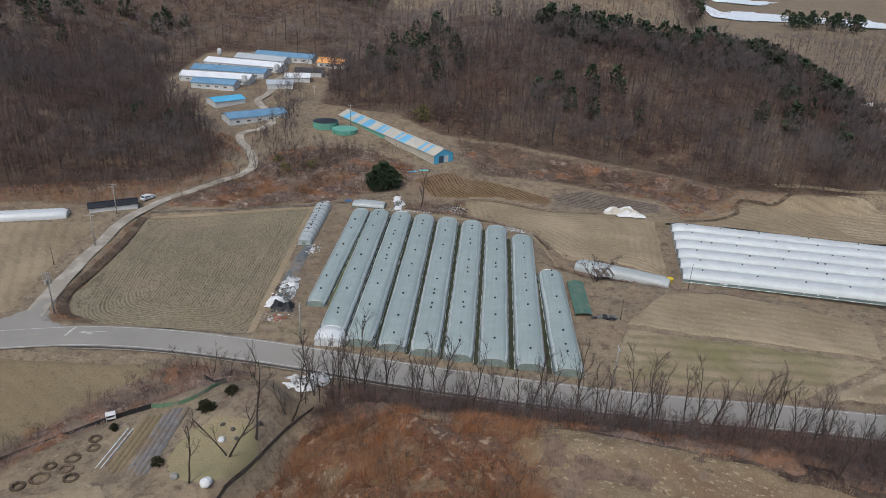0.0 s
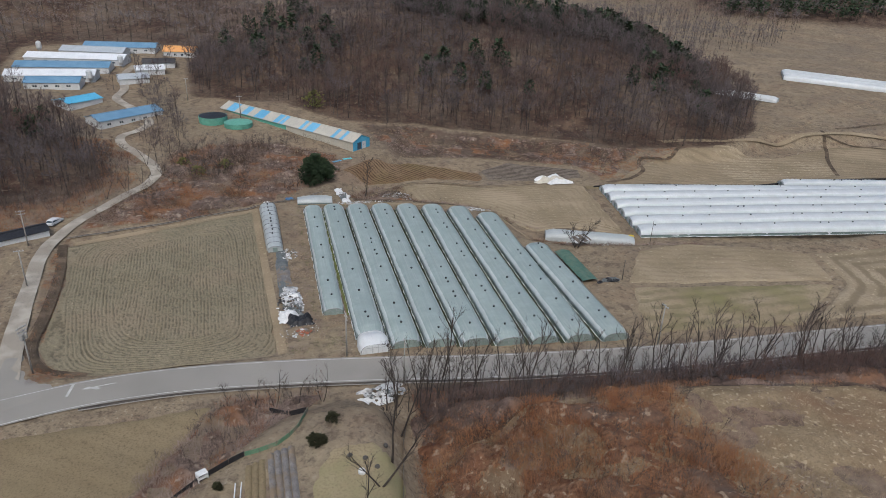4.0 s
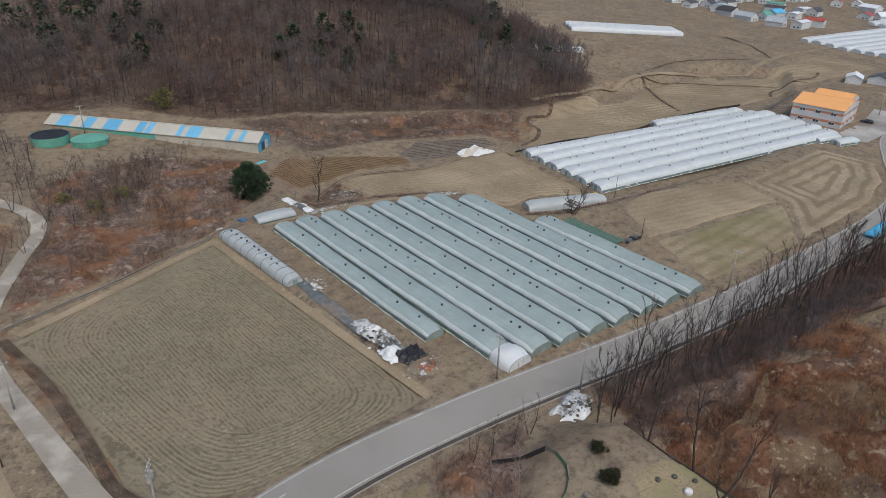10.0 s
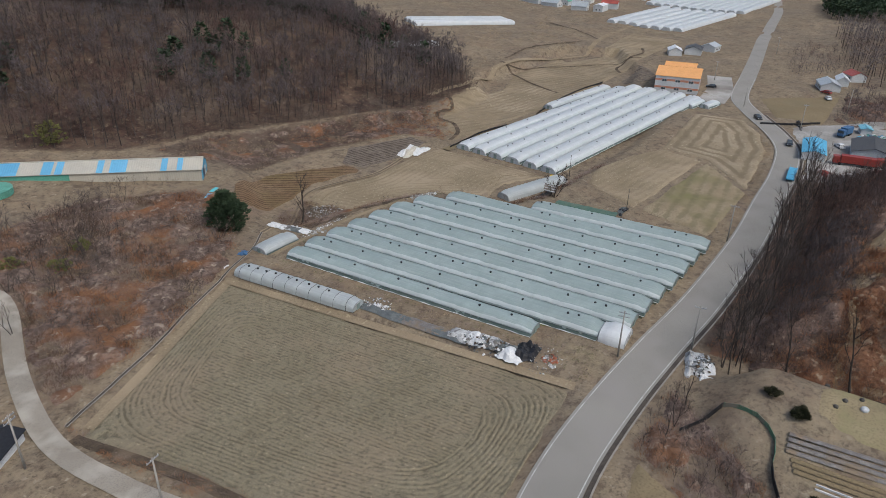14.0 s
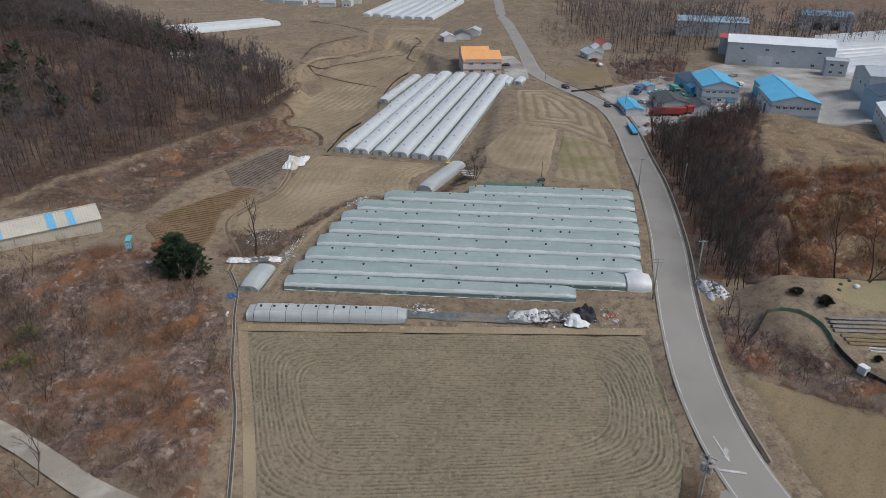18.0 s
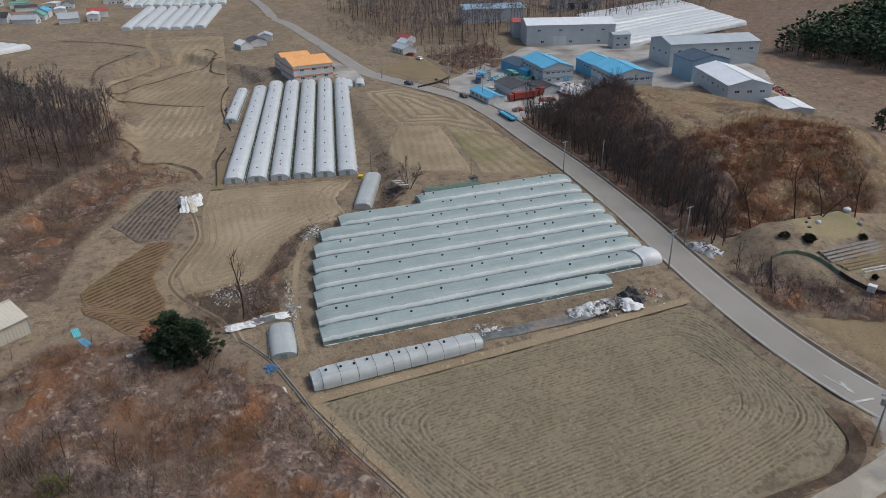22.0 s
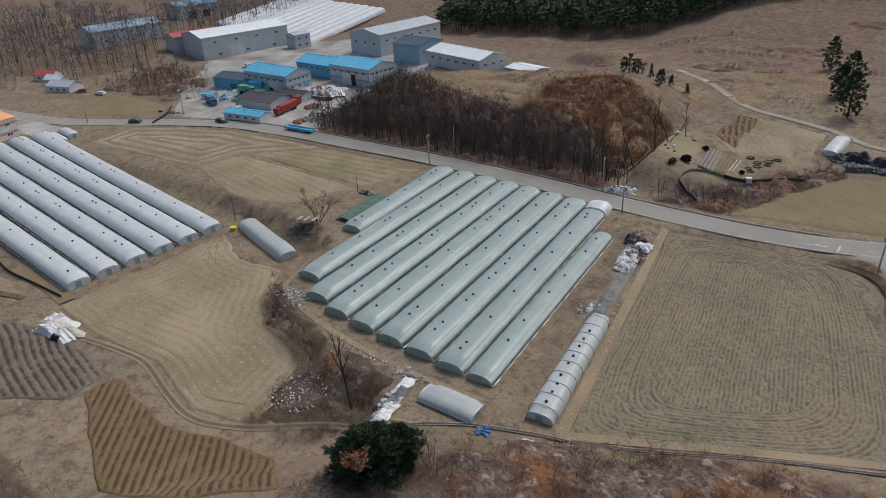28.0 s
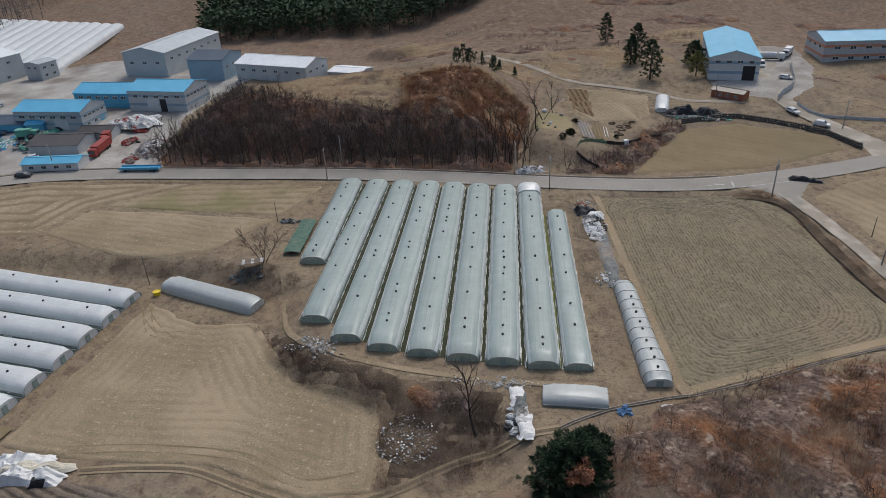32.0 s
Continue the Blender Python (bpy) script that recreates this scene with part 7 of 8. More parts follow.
# ---- poles, vehicles, heaps and garden ----
M_POLE = surface("pole_concrete", (0.36, 0.34, 0.31), (0.28, 0.265, 0.24), 0.8, 9.0, 0.9, 0.2)
M_DARKPOLE = surface("dark_pole", (0.06, 0.055, 0.05), (0.09, 0.08, 0.07), 0.8, 9.0, 0.7, 0.2)
M_CARW = surface("white_car_paint", (0.66, 0.66, 0.66), (0.62, 0.62, 0.62), 1.0, 5.0, 0.25, 0.0, spec=0.6)
M_CARB = surface("black_car_paint", (0.02, 0.021, 0.024), (0.03, 0.03, 0.034), 1.0, 5.0, 0.25, 0.0, spec=0.6)
M_TYRE = surface("tyre_rubber", (0.02, 0.02, 0.02), (0.03, 0.03, 0.03), 3.0, 20.0, 0.85, 0.1)
M_LAMP = surface("headlamp_glass", (0.6, 0.6, 0.58), (0.5, 0.5, 0.5), 3.0, 20.0, 0.15, 0.0)
M_NET = surface("green_net", (0.06, 0.125, 0.095), (0.09, 0.16, 0.125), 0.9, 8.0, 0.8, 0.4, c=(0.11, 0.15, 0.11), patch=0.5)
M_PALENET = surface("faded_green_net", (0.10, 0.20, 0.12), (0.15, 0.235, 0.15), 0.9, 8.0, 0.8, 0.4, c=(0.24, 0.21, 0.16), patch=0.6)
M_DARKTARP = surface("dark_tarp", (0.10, 0.11, 0.11), (0.15, 0.16, 0.155), 0.8, 7.0, 0.6, 0.4)
M_BLUETARP = surface("blue_tarp", (0.05, 0.12, 0.24), (0.08, 0.17, 0.30), 0.8, 7.0, 0.6, 0.4)
M_CREAMTARP = surface("cream_tarp", (0.55, 0.51, 0.42), (0.45, 0.42, 0.35), 0.8, 7.0, 0.7, 0.4)
M_WHITE = surface("white_sheet", (0.70, 0.70, 0.69), (0.60, 0.60, 0.59), 0.8, 7.0, 0.6, 0.3)
M_YELLOW = surface("yellow_plastic", (0.70, 0.52, 0.03), (0.62, 0.45, 0.03), 0.8, 7.0, 0.5, 0.1)
M_TEAL = surface("teal_sheet", (0.10, 0.42, 0.48), (0.13, 0.48, 0.52), 0.8, 7.0, 0.5, 0.1)
M_MULCH = surface("mulch_film", (0.15, 0.135, 0.125), (0.22, 0.205, 0.19), 0.9, 7.0, 0.6, 0.3, c=(0.20, 0.15, 0.10), patch=0.4)
M_WOODGREY = surface("weathered_timber", (0.13, 0.105, 0.085), (0.18, 0.15, 0.12), 0.8, 9.0, 0.9, 0.3)
M_ROCK = surface("grey_stone", (0.34, 0.32, 0.29), (0.25, 0.235, 0.21), 1.2, 9.0, 0.9, 0.5, rand=0.2)
M_SCRAP = surface("rusty_scrap", (0.16, 0.12, 0.10), (0.30, 0.28, 0.26), 1.4, 7.0, 0.7, 0.5, c=(0.10, 0.06, 0.045), patch=0.8, fleck=(0.55, 0.55, 0.55))


def pole(label, x, y, h, r=0.15, arms=1, mat=None, turn=0, box=False):
    ob = thing("utility_pole", label, "pole", x, y, ground_z(x, y), turn, "poles")
    part("shaft", Geo().tube((0, 0, -0.3), (0, 0, h), r, r * 0.62, 10), mat or M_POLE, ob, smooth=True)
    for k in range(arms):
        z = h - 0.35 - 0.7 * k
        part("cross_arm", Geo().box(-0.95, -0.06, z - 0.05, 0.95, 0.06, z + 0.05), M_STEEL, ob)
        for xx in (-0.85, -0.3, 0.3, 0.85):
            part("insulator", Geo().tube((xx, 0, z + 0.05), (xx, 0, z + 0.27), 0.05, 0.035, 8), M_FRAME, ob)
    if box:
        part("transformer", Geo().tube((0.42, 0, h - 2.6), (0.42, 0, h - 1.6), 0.3, 0.3, 12), M_POLE, ob)
        part("transformer", Geo().tube((-0.42, 0, h - 2.6), (-0.42, 0, h - 1.6), 0.3, 0.3, 12), M_POLE, ob)
    return ob


for x, y, h, arms, turn, bx in ((23, 104.6, 9, 1, 95, False), (21.8, 93.2, 8.5, 0, 0, False), (-36.6, 109.6, 9, 2, 100, False), (-27.6, 99.6, 9, 1, 100, False), (-89.5, 112.2, 9.5, 2, 60, True), (-106.5, 165.5, 9, 2, 20, False), (-100.5, 145, 8.5, 1, 10, False), (136, 104, 9.5, 1, 120, False), (-123, 64, 9, 1, 30, False), (-92, 39, 8, 0, 0, False), (-86, 293, 9, 1, 0, False), (205, 150, 9, 1, 100, False), (160, 128, 8, 0, 0, False), (108, 98.5, 8, 0, 0, False), (300, 138, 9, 1, 100, False), (122, 8, 10, 0, 0, False), (172, 92, 10, 1, 0, False), (-64, 268, 9, 1, 0, False)):
    pole("grey concrete utility pole", x, y, h, 0.17, arms, None, turn, bx)
for x, y, h in ((48.3, 155.2, 7), (27.9, 130.6, 5), (-103.5, 133, 4.5), (-94, 216, 4)):
    pole("thin dark field pole", x, y, h, 0.09, 0, M_DARKPOLE)


def wheel_geo(r, w):
    return Geo().tube((0, -w / 2, 0), (0, w / 2, 0), r, r, 16)


def car(label, x, y, rz, paint, length=4.5, width=1.8, height=1.5, kind="car"):
    ob = thing(kind, label, kind, x, y, ground_z(x, y) + 0.12, rz, "parked vehicles")
    n, w = length / 2, width / 2
    prof = [(-n, 0.35), (-n, 0.85), (-n * 0.94, 1.0), (-n * 0.72, height), (n * 0.22, height), (n * 0.5, 0.98), (n * 0.95, 0.82), (n, 0.6), (n, 0.35)]
    g = Geo()
    vs = []
    for sg in (-1, 1):
        for px, pz in prof:
            inset = 0.16 if pz > 1.05 else 0.0
            vs.append((px, sg * (w - inset), pz))
    m = len(prof)
    fs = [tuple(range(m))[::-1], tuple(range(m, 2 * m))] + [(i, (i + 1) % m, m + (i + 1) % m, m + i) for i in range(m)]
    body = part("body", g.add(vs, fs), paint, ob)
    ws = Geo().add([(n * 0.24, -w + 0.22, height - 0.05), (n * 0.24, w - 0.22, height - 0.05), (n * 0.5 + 0.01, w - 0.08, 1.02), (n * 0.5 + 0.01, -w + 0.08, 1.02)], [(0, 3, 2, 1)])
    for v in range(4):
        ws.v[v] = (ws.v[v][0] + 0.02, ws.v[v][1], ws.v[v][2] + 0.015)
    part("windscreen", ws, M_GLASS, ob)
    rw = Geo().add([(-n * 0.73 - 0.02, -w + 0.22, height - 0.05), (-n * 0.73 - 0.02, w - 0.22, height - 0.05), (-n * 0.93 - 0.02, w - 0.1, 1.05), (-n * 0.93 - 0.02, -w + 0.1, 1.05)], [(0, 1, 2, 3)])
    part("rear_window", rw, M_GLASS, ob)
    for sg in (-1, 1):
        sw = Geo()
        sw.add([(-n * 0.68, sg * (w - 0.15), height - 0.08), (n * 0.19, sg * (w - 0.15), height - 0.08), (n * 0.42, sg * (w - 0.01), 1.03), (-n * 0.85, sg * (w - 0.01), 1.03)], [(0, 1, 2, 3)])
        part("side_window", sw, M_GLASS, ob)
        part("headlight", Geo().box(n - 0.03, sg * w * 0.72 - 0.18, 0.62, n + 0.02, sg * w * 0.72 + 0.18, 0.76), M_LAMP, ob)
        for xx in (-n * 0.62, n * 0.62):
            tw = part("wheel", wheel_geo(0.33, 0.22), M_TYRE, ob)
            tw.location = (xx, sg * (w - 0.09), 0.33)
            part("rim", Geo().tube((0, sg * 0.09, 0), (0, sg * 0.125, 0), 0.2, 0.18, 10), M_STEEL, tw)
    return ob


car("black car driving position on the road bend", 143, 119.6, 210, M_CARB)
car("dark car parked by the gate hut", 113.8, 104.4, 190, M_CARB)
car("white off-road car on the branch road", -117.7, 62.3, 150, M_CARW, 4.7, 1.85, 1.75)
car("white car on the branch road", -112.4, 52.5, 115, M_CARW)
car("white car outside the depot", -102.7, 19.5, 160, M_CARW)
car("white van outside the depot", -116, 4, 80, M_CARW, 5.0, 1.9, 1.95)
car("white car beside the depot wall", -119.0, 22.0, 150, M_CARW)
car("white car beside the lane", -104.5, 179, 70, M_CARW)
car("dark car beside the packing shed", 188, 147.5, 100, M_CARB)
car("white car by the far house", 196, 101, 20, M_CARW)
car("red car by the far house", 207, 103, 60, M_RED)
car("white car in the works yard", 150, 46, 20, M_CARW)


def truck(label, x, y, rz, paint, length=8.0, cargo=None):
    ob = thing("truck", label, "truck", x, y, ground_z(x, y) + 0.12, rz, "trucks")
    part("cab", Geo().bevbox(length / 2 - 2.0, -1.15, 0.6, length / 2, 1.15, 2.7, 0.15), paint, ob)
    part("windscreen", Geo().box(length / 2 + 0.0, -1.0, 1.6, length / 2 + 0.02, 1.0, 2.4), M_GLASS, ob)
    part("cargo_box", Geo().bevbox(-length / 2, -1.2, 0.9, length / 2 - 2.15, 1.2, 3.1, 0.06), cargo or paint, ob)
    part("chassis", Geo().box(-length / 2, -0.5, 0.5, length / 2 - 0.2, 0.5, 0.88), M_BLACK, ob)
    for xx in (-length * 0.36, -length * 0.2, length * 0.33):
        for sg in (-1, 1):
            tw = part("wheel", wheel_geo(0.48, 0.3), M_TYRE, ob)
            tw.location = (xx, sg * 1.0, 0.48)
    return ob


truck("dark red container truck in the scrap yard", 101.6, 84.5, 98, M_RED, 12)
truck("dark red container truck in the scrap yard", 105.2, 74, 105, M_RED, 10)
tk = thing("tanker_truck", "white tanker truck beside the depot", "truck", -122, -6, ground_z(-122, -6) + 0.15, 170, "trucks")
part("tank", Geo().path([(-6.5, 0, 1.9), (-6.3, 0, 1.9), (1.8, 0, 1.9), (2.0, 0, 1.9)], [0.6, 1.2, 1.2, 0.6], 16), M_CARW, tk, smooth=False)
part("cab", Geo().bevbox(2.4, -1.15, 0.6, 4.6, 1.15, 2.8, 0.15), M_CARW, tk)
part("windscreen", Geo().box(4.61, -1.0, 1.6, 4.63, 1.0, 2.4), M_GLASS, tk)
part("chassis", Geo().box(-6.4, -0.5, 0.45, 4.4, 0.5, 0.85), M_BLACK, tk)
for xx in (-5.2, -4.0, 3.5):
    for sg in (-1, 1):
        tw = part("wheel", wheel_geo(0.48, 0.3), M_TYRE, tk)
        tw.location = (xx, sg * 1.0, 0.48)
truck("white truck by the depot", -129, -10, 60, M_CARW, 7)
truck("green truck in the works yard", 132, 76, 190, M_TANKG, 7)
truck("blue truck in the works yard", 137, 90, 160, M_BLUETARP, 7)
flat = thing("flatbed_trailer", "long low blue trailer at the yard's edge", "trailer", 80.5, 99.0, ground_z(80.5, 99.0) + 0.1, 3)
part("bed", Geo().bevbox(-6, -1.1, 0.7, 6, 1.1, 0.95, 0.05), M_WALLBLUE, flat)
part("side_rail", Geo().box(-6, -1.12, 0.95, 6, -1.02, 1.35), M_WALLBLUE, flat)
part("side_rail", Geo().box(-6, 1.02, 0.95, 6, 1.12, 1.35), M_WALLBLUE, flat)
for xx in (-4.5, -3.4, 4.2):
    for sg in (-1, 1):
        part("wheel", wheel_geo(0.36, 0.24), M_TYRE, flat).location = (xx, sg * 0.9, 0.36)


def crumple(seed, rx, ry, h, n=9):
    """A crumpled bundle of sheet: an uneven closed lump with folds."""
    r = random.Random(seed)
    g = Geo()
    m = 2 * n
    for j in range(n + 1):
        t = j / n
        for i in range(m):
            a = 2 * math.pi * i / m
            q = (math.sin(t * math.pi / 2)) ** 0.7
            k = q * (1 + r.uniform(-0.24, 0.24))
            g.v.append((rx * k * math.cos(a), ry * k * math.sin(a), max(-0.15, h * (1 - t ** 1.8) * (1 + r.uniform(-0.4, 0.35)) - 0.12 * t)))
    for j in range(n):
        for i in range(m):
            g.f.append([j * m + i, (j + 1) * m + i, (j + 1) * m + (i + 1) % m, j * m + (i + 1) % m])
            g.m.append(0)
    return g


def heap(name, label, x, y, spread_x, spread_y, rz, pieces, mats, size, seed, category="waste heap", pile=0.0):
    """A heap of crumpled bundles, each a part."""
    r = random.Random(seed)
    ob = thing(name, label, category, x, y, ground_z(x, y), rz)
    stock = [[crumple(seed + k, 1, 0.75, 0.55, 5).mesh("crumpled_sheet" if "rubble" not in name and "scrap" not in name else "lump", m) for k in range(2)] for m in mats]
    c, s = math.cos(radians(rz)), math.sin(radians(rz))
    for k in range(pieces):
        px, py = r.gauss(0, 0.42) * spread_x, r.gauss(0, 0.42) * spread_y
        b = new("crumpled_sheet" if "rubble" not in name and "scrap" not in name else "lump", stock[r.randrange(len(mats))][k % 2])
        b.parent = ob
        q = size * r.uniform(0.45, 1.25)
        b.location = (px, py, ground_z(x + c * px - s * py, y + s * px + c * py) - ground_z(x, y) + r.uniform(-0.05, 0.15) + pile * math.exp(-1.6 * ((px / spread_x) ** 2 + (py / spread_y) ** 2)) * r.uniform(0.8, 1.0))
        b.rotation_euler = (r.uniform(-0.3, 0.3), r.uniform(-0.3, 0.3), r.uniform(0, 6.28))
        b.scale = (q, q * r.uniform(0.6, 1.1), q * r.uniform(0.5, 1.0))
    return ob


def sheet_heap(name, label, x, y, lx, ly, rz, mats, high, seed, category="waste heap"):
    """Crumpled sheets thrown over one another: each a part with sharp folds."""
    r = random.Random(seed)
    ob = thing(name, label, category, x, y, ground_z(x, y), rz)
    for k, m in enumerate(mats):
        n = len(mats)
        cx = (r.uniform(-0.3, 0.3) if n > 1 else 0) * lx
        cy = ((k + 0.5) / n - 0.5) * 1.1 * ly if n > 1 else 0
        ax, ay = (lx * r.uniform(0.45, 0.62), ly * r.uniform(0.9, 1.3) / n) if n > 1 else (lx * 0.55, ly * 0.55)
        c = max(8, min(46, int(ax * 7))), max(8, min(70, int(ay * 7)))
        U, W = np.meshgrid(np.linspace(-1, 1, c[0]), np.linspace(-1, 1, c[1]))
        px, py = cx + U * ax * (1 + 0.2 * vnoise(W * 3, U, 1, seed + k)), cy + W * ay * (1 + 0.15 * vnoise(U * 3, W, 1, seed + k + 5))
        edge = S((1 - np.maximum(np.abs(U), np.abs(W))) / 0.45)
        fold = 1 - np.abs(vnoise(px, py, 1.1, seed + k)) - 0.6 * np.abs(vnoise(px, py, 0.5, seed + k + 1))
        lump = 0.55 + 0.5 * vnoise(px, py, 1.9, seed + 9)
        pz = (high * lump * edge + 0.34 * min(1, high) * fold * (0.3 + edge)) + 0.05 + 0.03 * k
        idx = np.arange(px.size).reshape(px.shape)
        F = np.stack([idx[:-1, :-1], idx[:-1, 1:], idx[1:, 1:], idx[1:, :-1]], -1).reshape(-1, 4)
        part("sheet", big_mesh("sheet", np.stack([px, py, pz], -1).reshape(-1, 3), F, m), None, ob)
    return ob


def scraps(name, label, x, y, sx, sy, n, mats, size, seed):
    """Small flat and lumpy bits strewn over the ground, joined."""
    rs = np.random.RandomState(seed)
    V, F, MI = [], [], []
    for k in range(n):
        a, d = rs.uniform(0, 6.28), rs.uniform(0, 1) ** 0.6
        px, py = x + sx * d * math.cos(a), y + sy * d * math.sin(a)
        pz, q, t = ground_z(px, py) + (0.26 if name == "strewn_rubble" else 0.75 * (1 - d * d) + 0.2), size * rs.uniform(0.3, 1.3), rs.uniform(0, 6.28)
        b = len(V)
        for c in range(5):
            w = t + c * 1.257
            V.append((px + q * rs.uniform(0.5, 1) * math.cos(w), py + q * rs.uniform(0.3, 1) * math.sin(w), pz + rs.uniform(-0.1, 0.12)))
        V.append((px, py, pz + q * rs.uniform(0.25, 0.7)))
        F += [(b + c, b + (c + 1) % 5, b + 5) for c in range(5)]
        MI += [rs.randint(len(mats))] * 5
    return tagged(new(name, big_mesh(name, np.array(V), np.array(F), mats, np.array(MI))), label, "rubble", kind="stuff")


field("rubble_ground", "dark burnt ground under the rubble", [(-10.1, 195.7), (-12.5, 190.9), (-18.4, 191.3), (-20.4, 194.9), (-18.3, 199.6), (-13.6, 201.7), (-10.8, 199.3)], M_LITTER, 0.8, 0.13, lambda x, y, d: 0.10 * S(d / 2) * (0.6 + vnoise(x, y, 1.6, 3)), 0.6, "ground")
scraps("strewn_rubble", "white and grey bits strewn over dark ground", -14.6, 196, 4.6, 4.8, 560, [M_WHITE, M_WASTE, M_ROCK, M_DARKTARP, M_LITTER, M_LITTER], 0.23, 61)
scraps("strewn_rubble", "pale stones and bits along the tunnels' ends", -26, 185.6, 9, 0.9, 120, [M_ROCK, M_WASTE, M_WHITE], 0.2, 62)
scraps("strewn_rubble", "pale bits below the terrace corner", 5.5, 177.3, 5.0, 1.8, 150, [M_ROCK, M_WASTE, M_WHITE, M_DARKTARP], 0.24, 63)
scraps("strewn_rubble", "pale bits beside the waste film", -45, 121, 4.0, 5.0, 110, [M_ROCK, M_WASTE, M_WHITE, M_DARKTARP], 0.2, 64)
scraps("strewn_rubble", "pale bits beside the low tunnel", -46.8, 153.5, 2.2, 3.2, 100, [M_ROCK, M_WASTE, M_WHITE, M_DARKTARP], 0.26, 65)
sheet_heap("waste_film_heap", "heap of crumpled white waste film beside the ploughed field", -46.6, 129.5, 3.4, 11.0, 3, [M_WHITE, M_DARKTARP, M_WASTE, M_WHITE, M_WASTE], 1.0, 51)
scraps("strewn_film", "torn pale and black film bits on the waste heap", -46.6, 129.5, 2.6, 6.5, 240, [M_WHITE, M_WASTE, M_DARKTARP, M_BLACK, M_LITTER], 0.42, 66)
scraps("strewn_film", "torn pale film bits beside the road", -31.5, 97.0, 3.6, 2.0, 120, [M_WHITE, M_WASTE, M_DARKTARP, M_LITTER], 0.4, 67)
sheet_heap("black_tarp_heap", "heap under a shiny black tarp", -44.8, 122.8, 4.4, 3.6, 10, [M_BLACK], 2.1, 52)
sheet_heap("tarp_strip", "long strip of dark grey tarp beside the ploughed field", -48.3, 143.5, 2.2, 17.0, 4, [M_DARKTARP, M_MULCH, M_DARKTARP], 0.35, 53)
sheet_heap("cream_tarp_heap", "big folded heap of cream and white tarps", 39.1, 206.4, 9.0, 4.2, 4, [M_WHITE, M_CREAMTARP, M_WHITE], 1.7, 54)
sheet_heap("black_tarp_heap", "black tarp beside the cream heap", 36.2, 208.5, 3.0, 1.6, 20, [M_BLACK], 0.9, 55)
sheet_heap("waste_film", "torn white film trailing beside the small tunnel", -31.4, 191.6, 1.9, 8.0, 4, [M_WHITE, M_DARKTARP, M_WASTE, M_WHITE], 0.5, 56)
sheet_heap("waste_film_heap", "heap of white waste film beside the road", -31.5, 97.0, 6.0, 3.2, 15, [M_WHITE, M_WASTE], 1.0, 57)
heap("waste_heap", "scattered pale and red waste by the tarp", -44.0, 118.5, 2.0, 2.0, 0, 22, [M_WASTE, M_ROCK, M_BRICK], 0.5, 3)
heap("waste_heap", "small heap of pale waste by the low tunnel", -47.5, 153.0, 1.6, 2.2, 0, 26, [M_WASTE, M_WHITE, M_ROCK], 0.55, 4)
heap("waste_heap", "white film and black bags beside the small tunnel", -30.8, 192.5, 1.5, 5.2, 6, 25, [M_WHITE, M_WASTE, M_BLACK], 0.8, 6)
heap("waste_heap", "pale rubble along the tunnels' ends", -29.0, 185.5, 3.0, 1.6, 0, 40, [M_WASTE, M_ROCK], 0.4, 7)
heap("waste_heap", "pale rubble at the terrace corner", 3.5, 178.5, 3.6, 1.6, -20, 60, [M_WASTE, M_ROCK, M_SCRAP], 0.42, 8)
heap("blue_bundle", "blue tarp bundle beside the ditch", -46.5, 190.5, 0.8, 0.7, 0, 5, [M_BLUETARP], 1.0, 11)
shack = thing("timber_lean_to", "low grey timber lean-to under the spreading tree", "shed", 26.2, 151.6, ground_z(26.2, 151.6), 20)
for xx in (-2.2, 2.2):
    for yy, hh in ((-1.3, 1.5), (1.3, 2.0)):
        part("post", Geo().tube((xx, yy, -0.2), (xx, yy, hh), 0.07, 0.07, 6), M_WOODGREY, shack)
for k in range(8):
    xx = -2.5 + 0.64 * k
    part("roof_board", Geo().add([(xx, -1.6, 1.5), (xx + 0.6, -1.6, 1.52), (xx + 0.6, 1.6, 2.08), (xx, 1.6, 2.06), (xx, -1.6, 1.56), (xx + 0.6, -1.6, 1.58), (xx + 0.6, 1.6, 2.14), (xx, 1.6, 2.12)], [(3, 2, 1, 0), (4, 5, 6, 7), (0, 1, 5, 4), (2, 3, 7, 6), (1, 2, 6, 5), (3, 0, 4, 7)]), M_WOODGREY if k % 3 else M_WASTE, shack)
heap("timber_pile", "pile of grey timber and branches under the tree", 27.5, 153.0, 3.6, 1.6, 20, 40, [M_WOODGREY, M_DARKTARP], 0.8, 12, "timber pile")
heap("black_bundle", "black bags at the net's end", 24.5, 130.6, 3.8, 0.7, 0, 18, [M_BLACK, M_DARKTARP], 0.85, 13)
heap("black_bundle", "black bags by the long tunnels", 43.0, 156.5, 0.9, 0.9, 0, 7, [M_BLACK], 0.9, 14)
sheet_heap("scrap_mound", "packed earth and scrap under the heap", 85.5, 82, 11, 17, 12, [M_SCRAP], 2.2, 71, "scrap heap")
heap("scrap_heap", "tall heap of mixed silver and white scrap", 85.5, 82, 4.6, 7.5, 12, 190, [M_SCRAP, M_WASTE, M_ROCK, M_WHITE, M_STEEL, M_BLACK], 1.0, 15, "scrap heap", 2.6)
heap("scrap_heap", "red scrap machinery beside the heap", 88, 92, 2.4, 1.8, 10, 24, [M_RED, M_SCRAP], 1.3, 27, "scrap heap", 0.8)
sheet_heap("white_bag_mound", "mound of white sacks before the works hall", 105, 63, 15, 7, 10, [M_WHITE, M_WASTE], 2.0, 72, "waste heap")
heap("scrap_heap", "heap of white sacks and red scrap", 105, 63, 6.5, 3.0, 10, 100, [M_WHITE, M_WHITE, M_WASTE, M_RED], 1.2, 16, "scrap heap", 2.0)
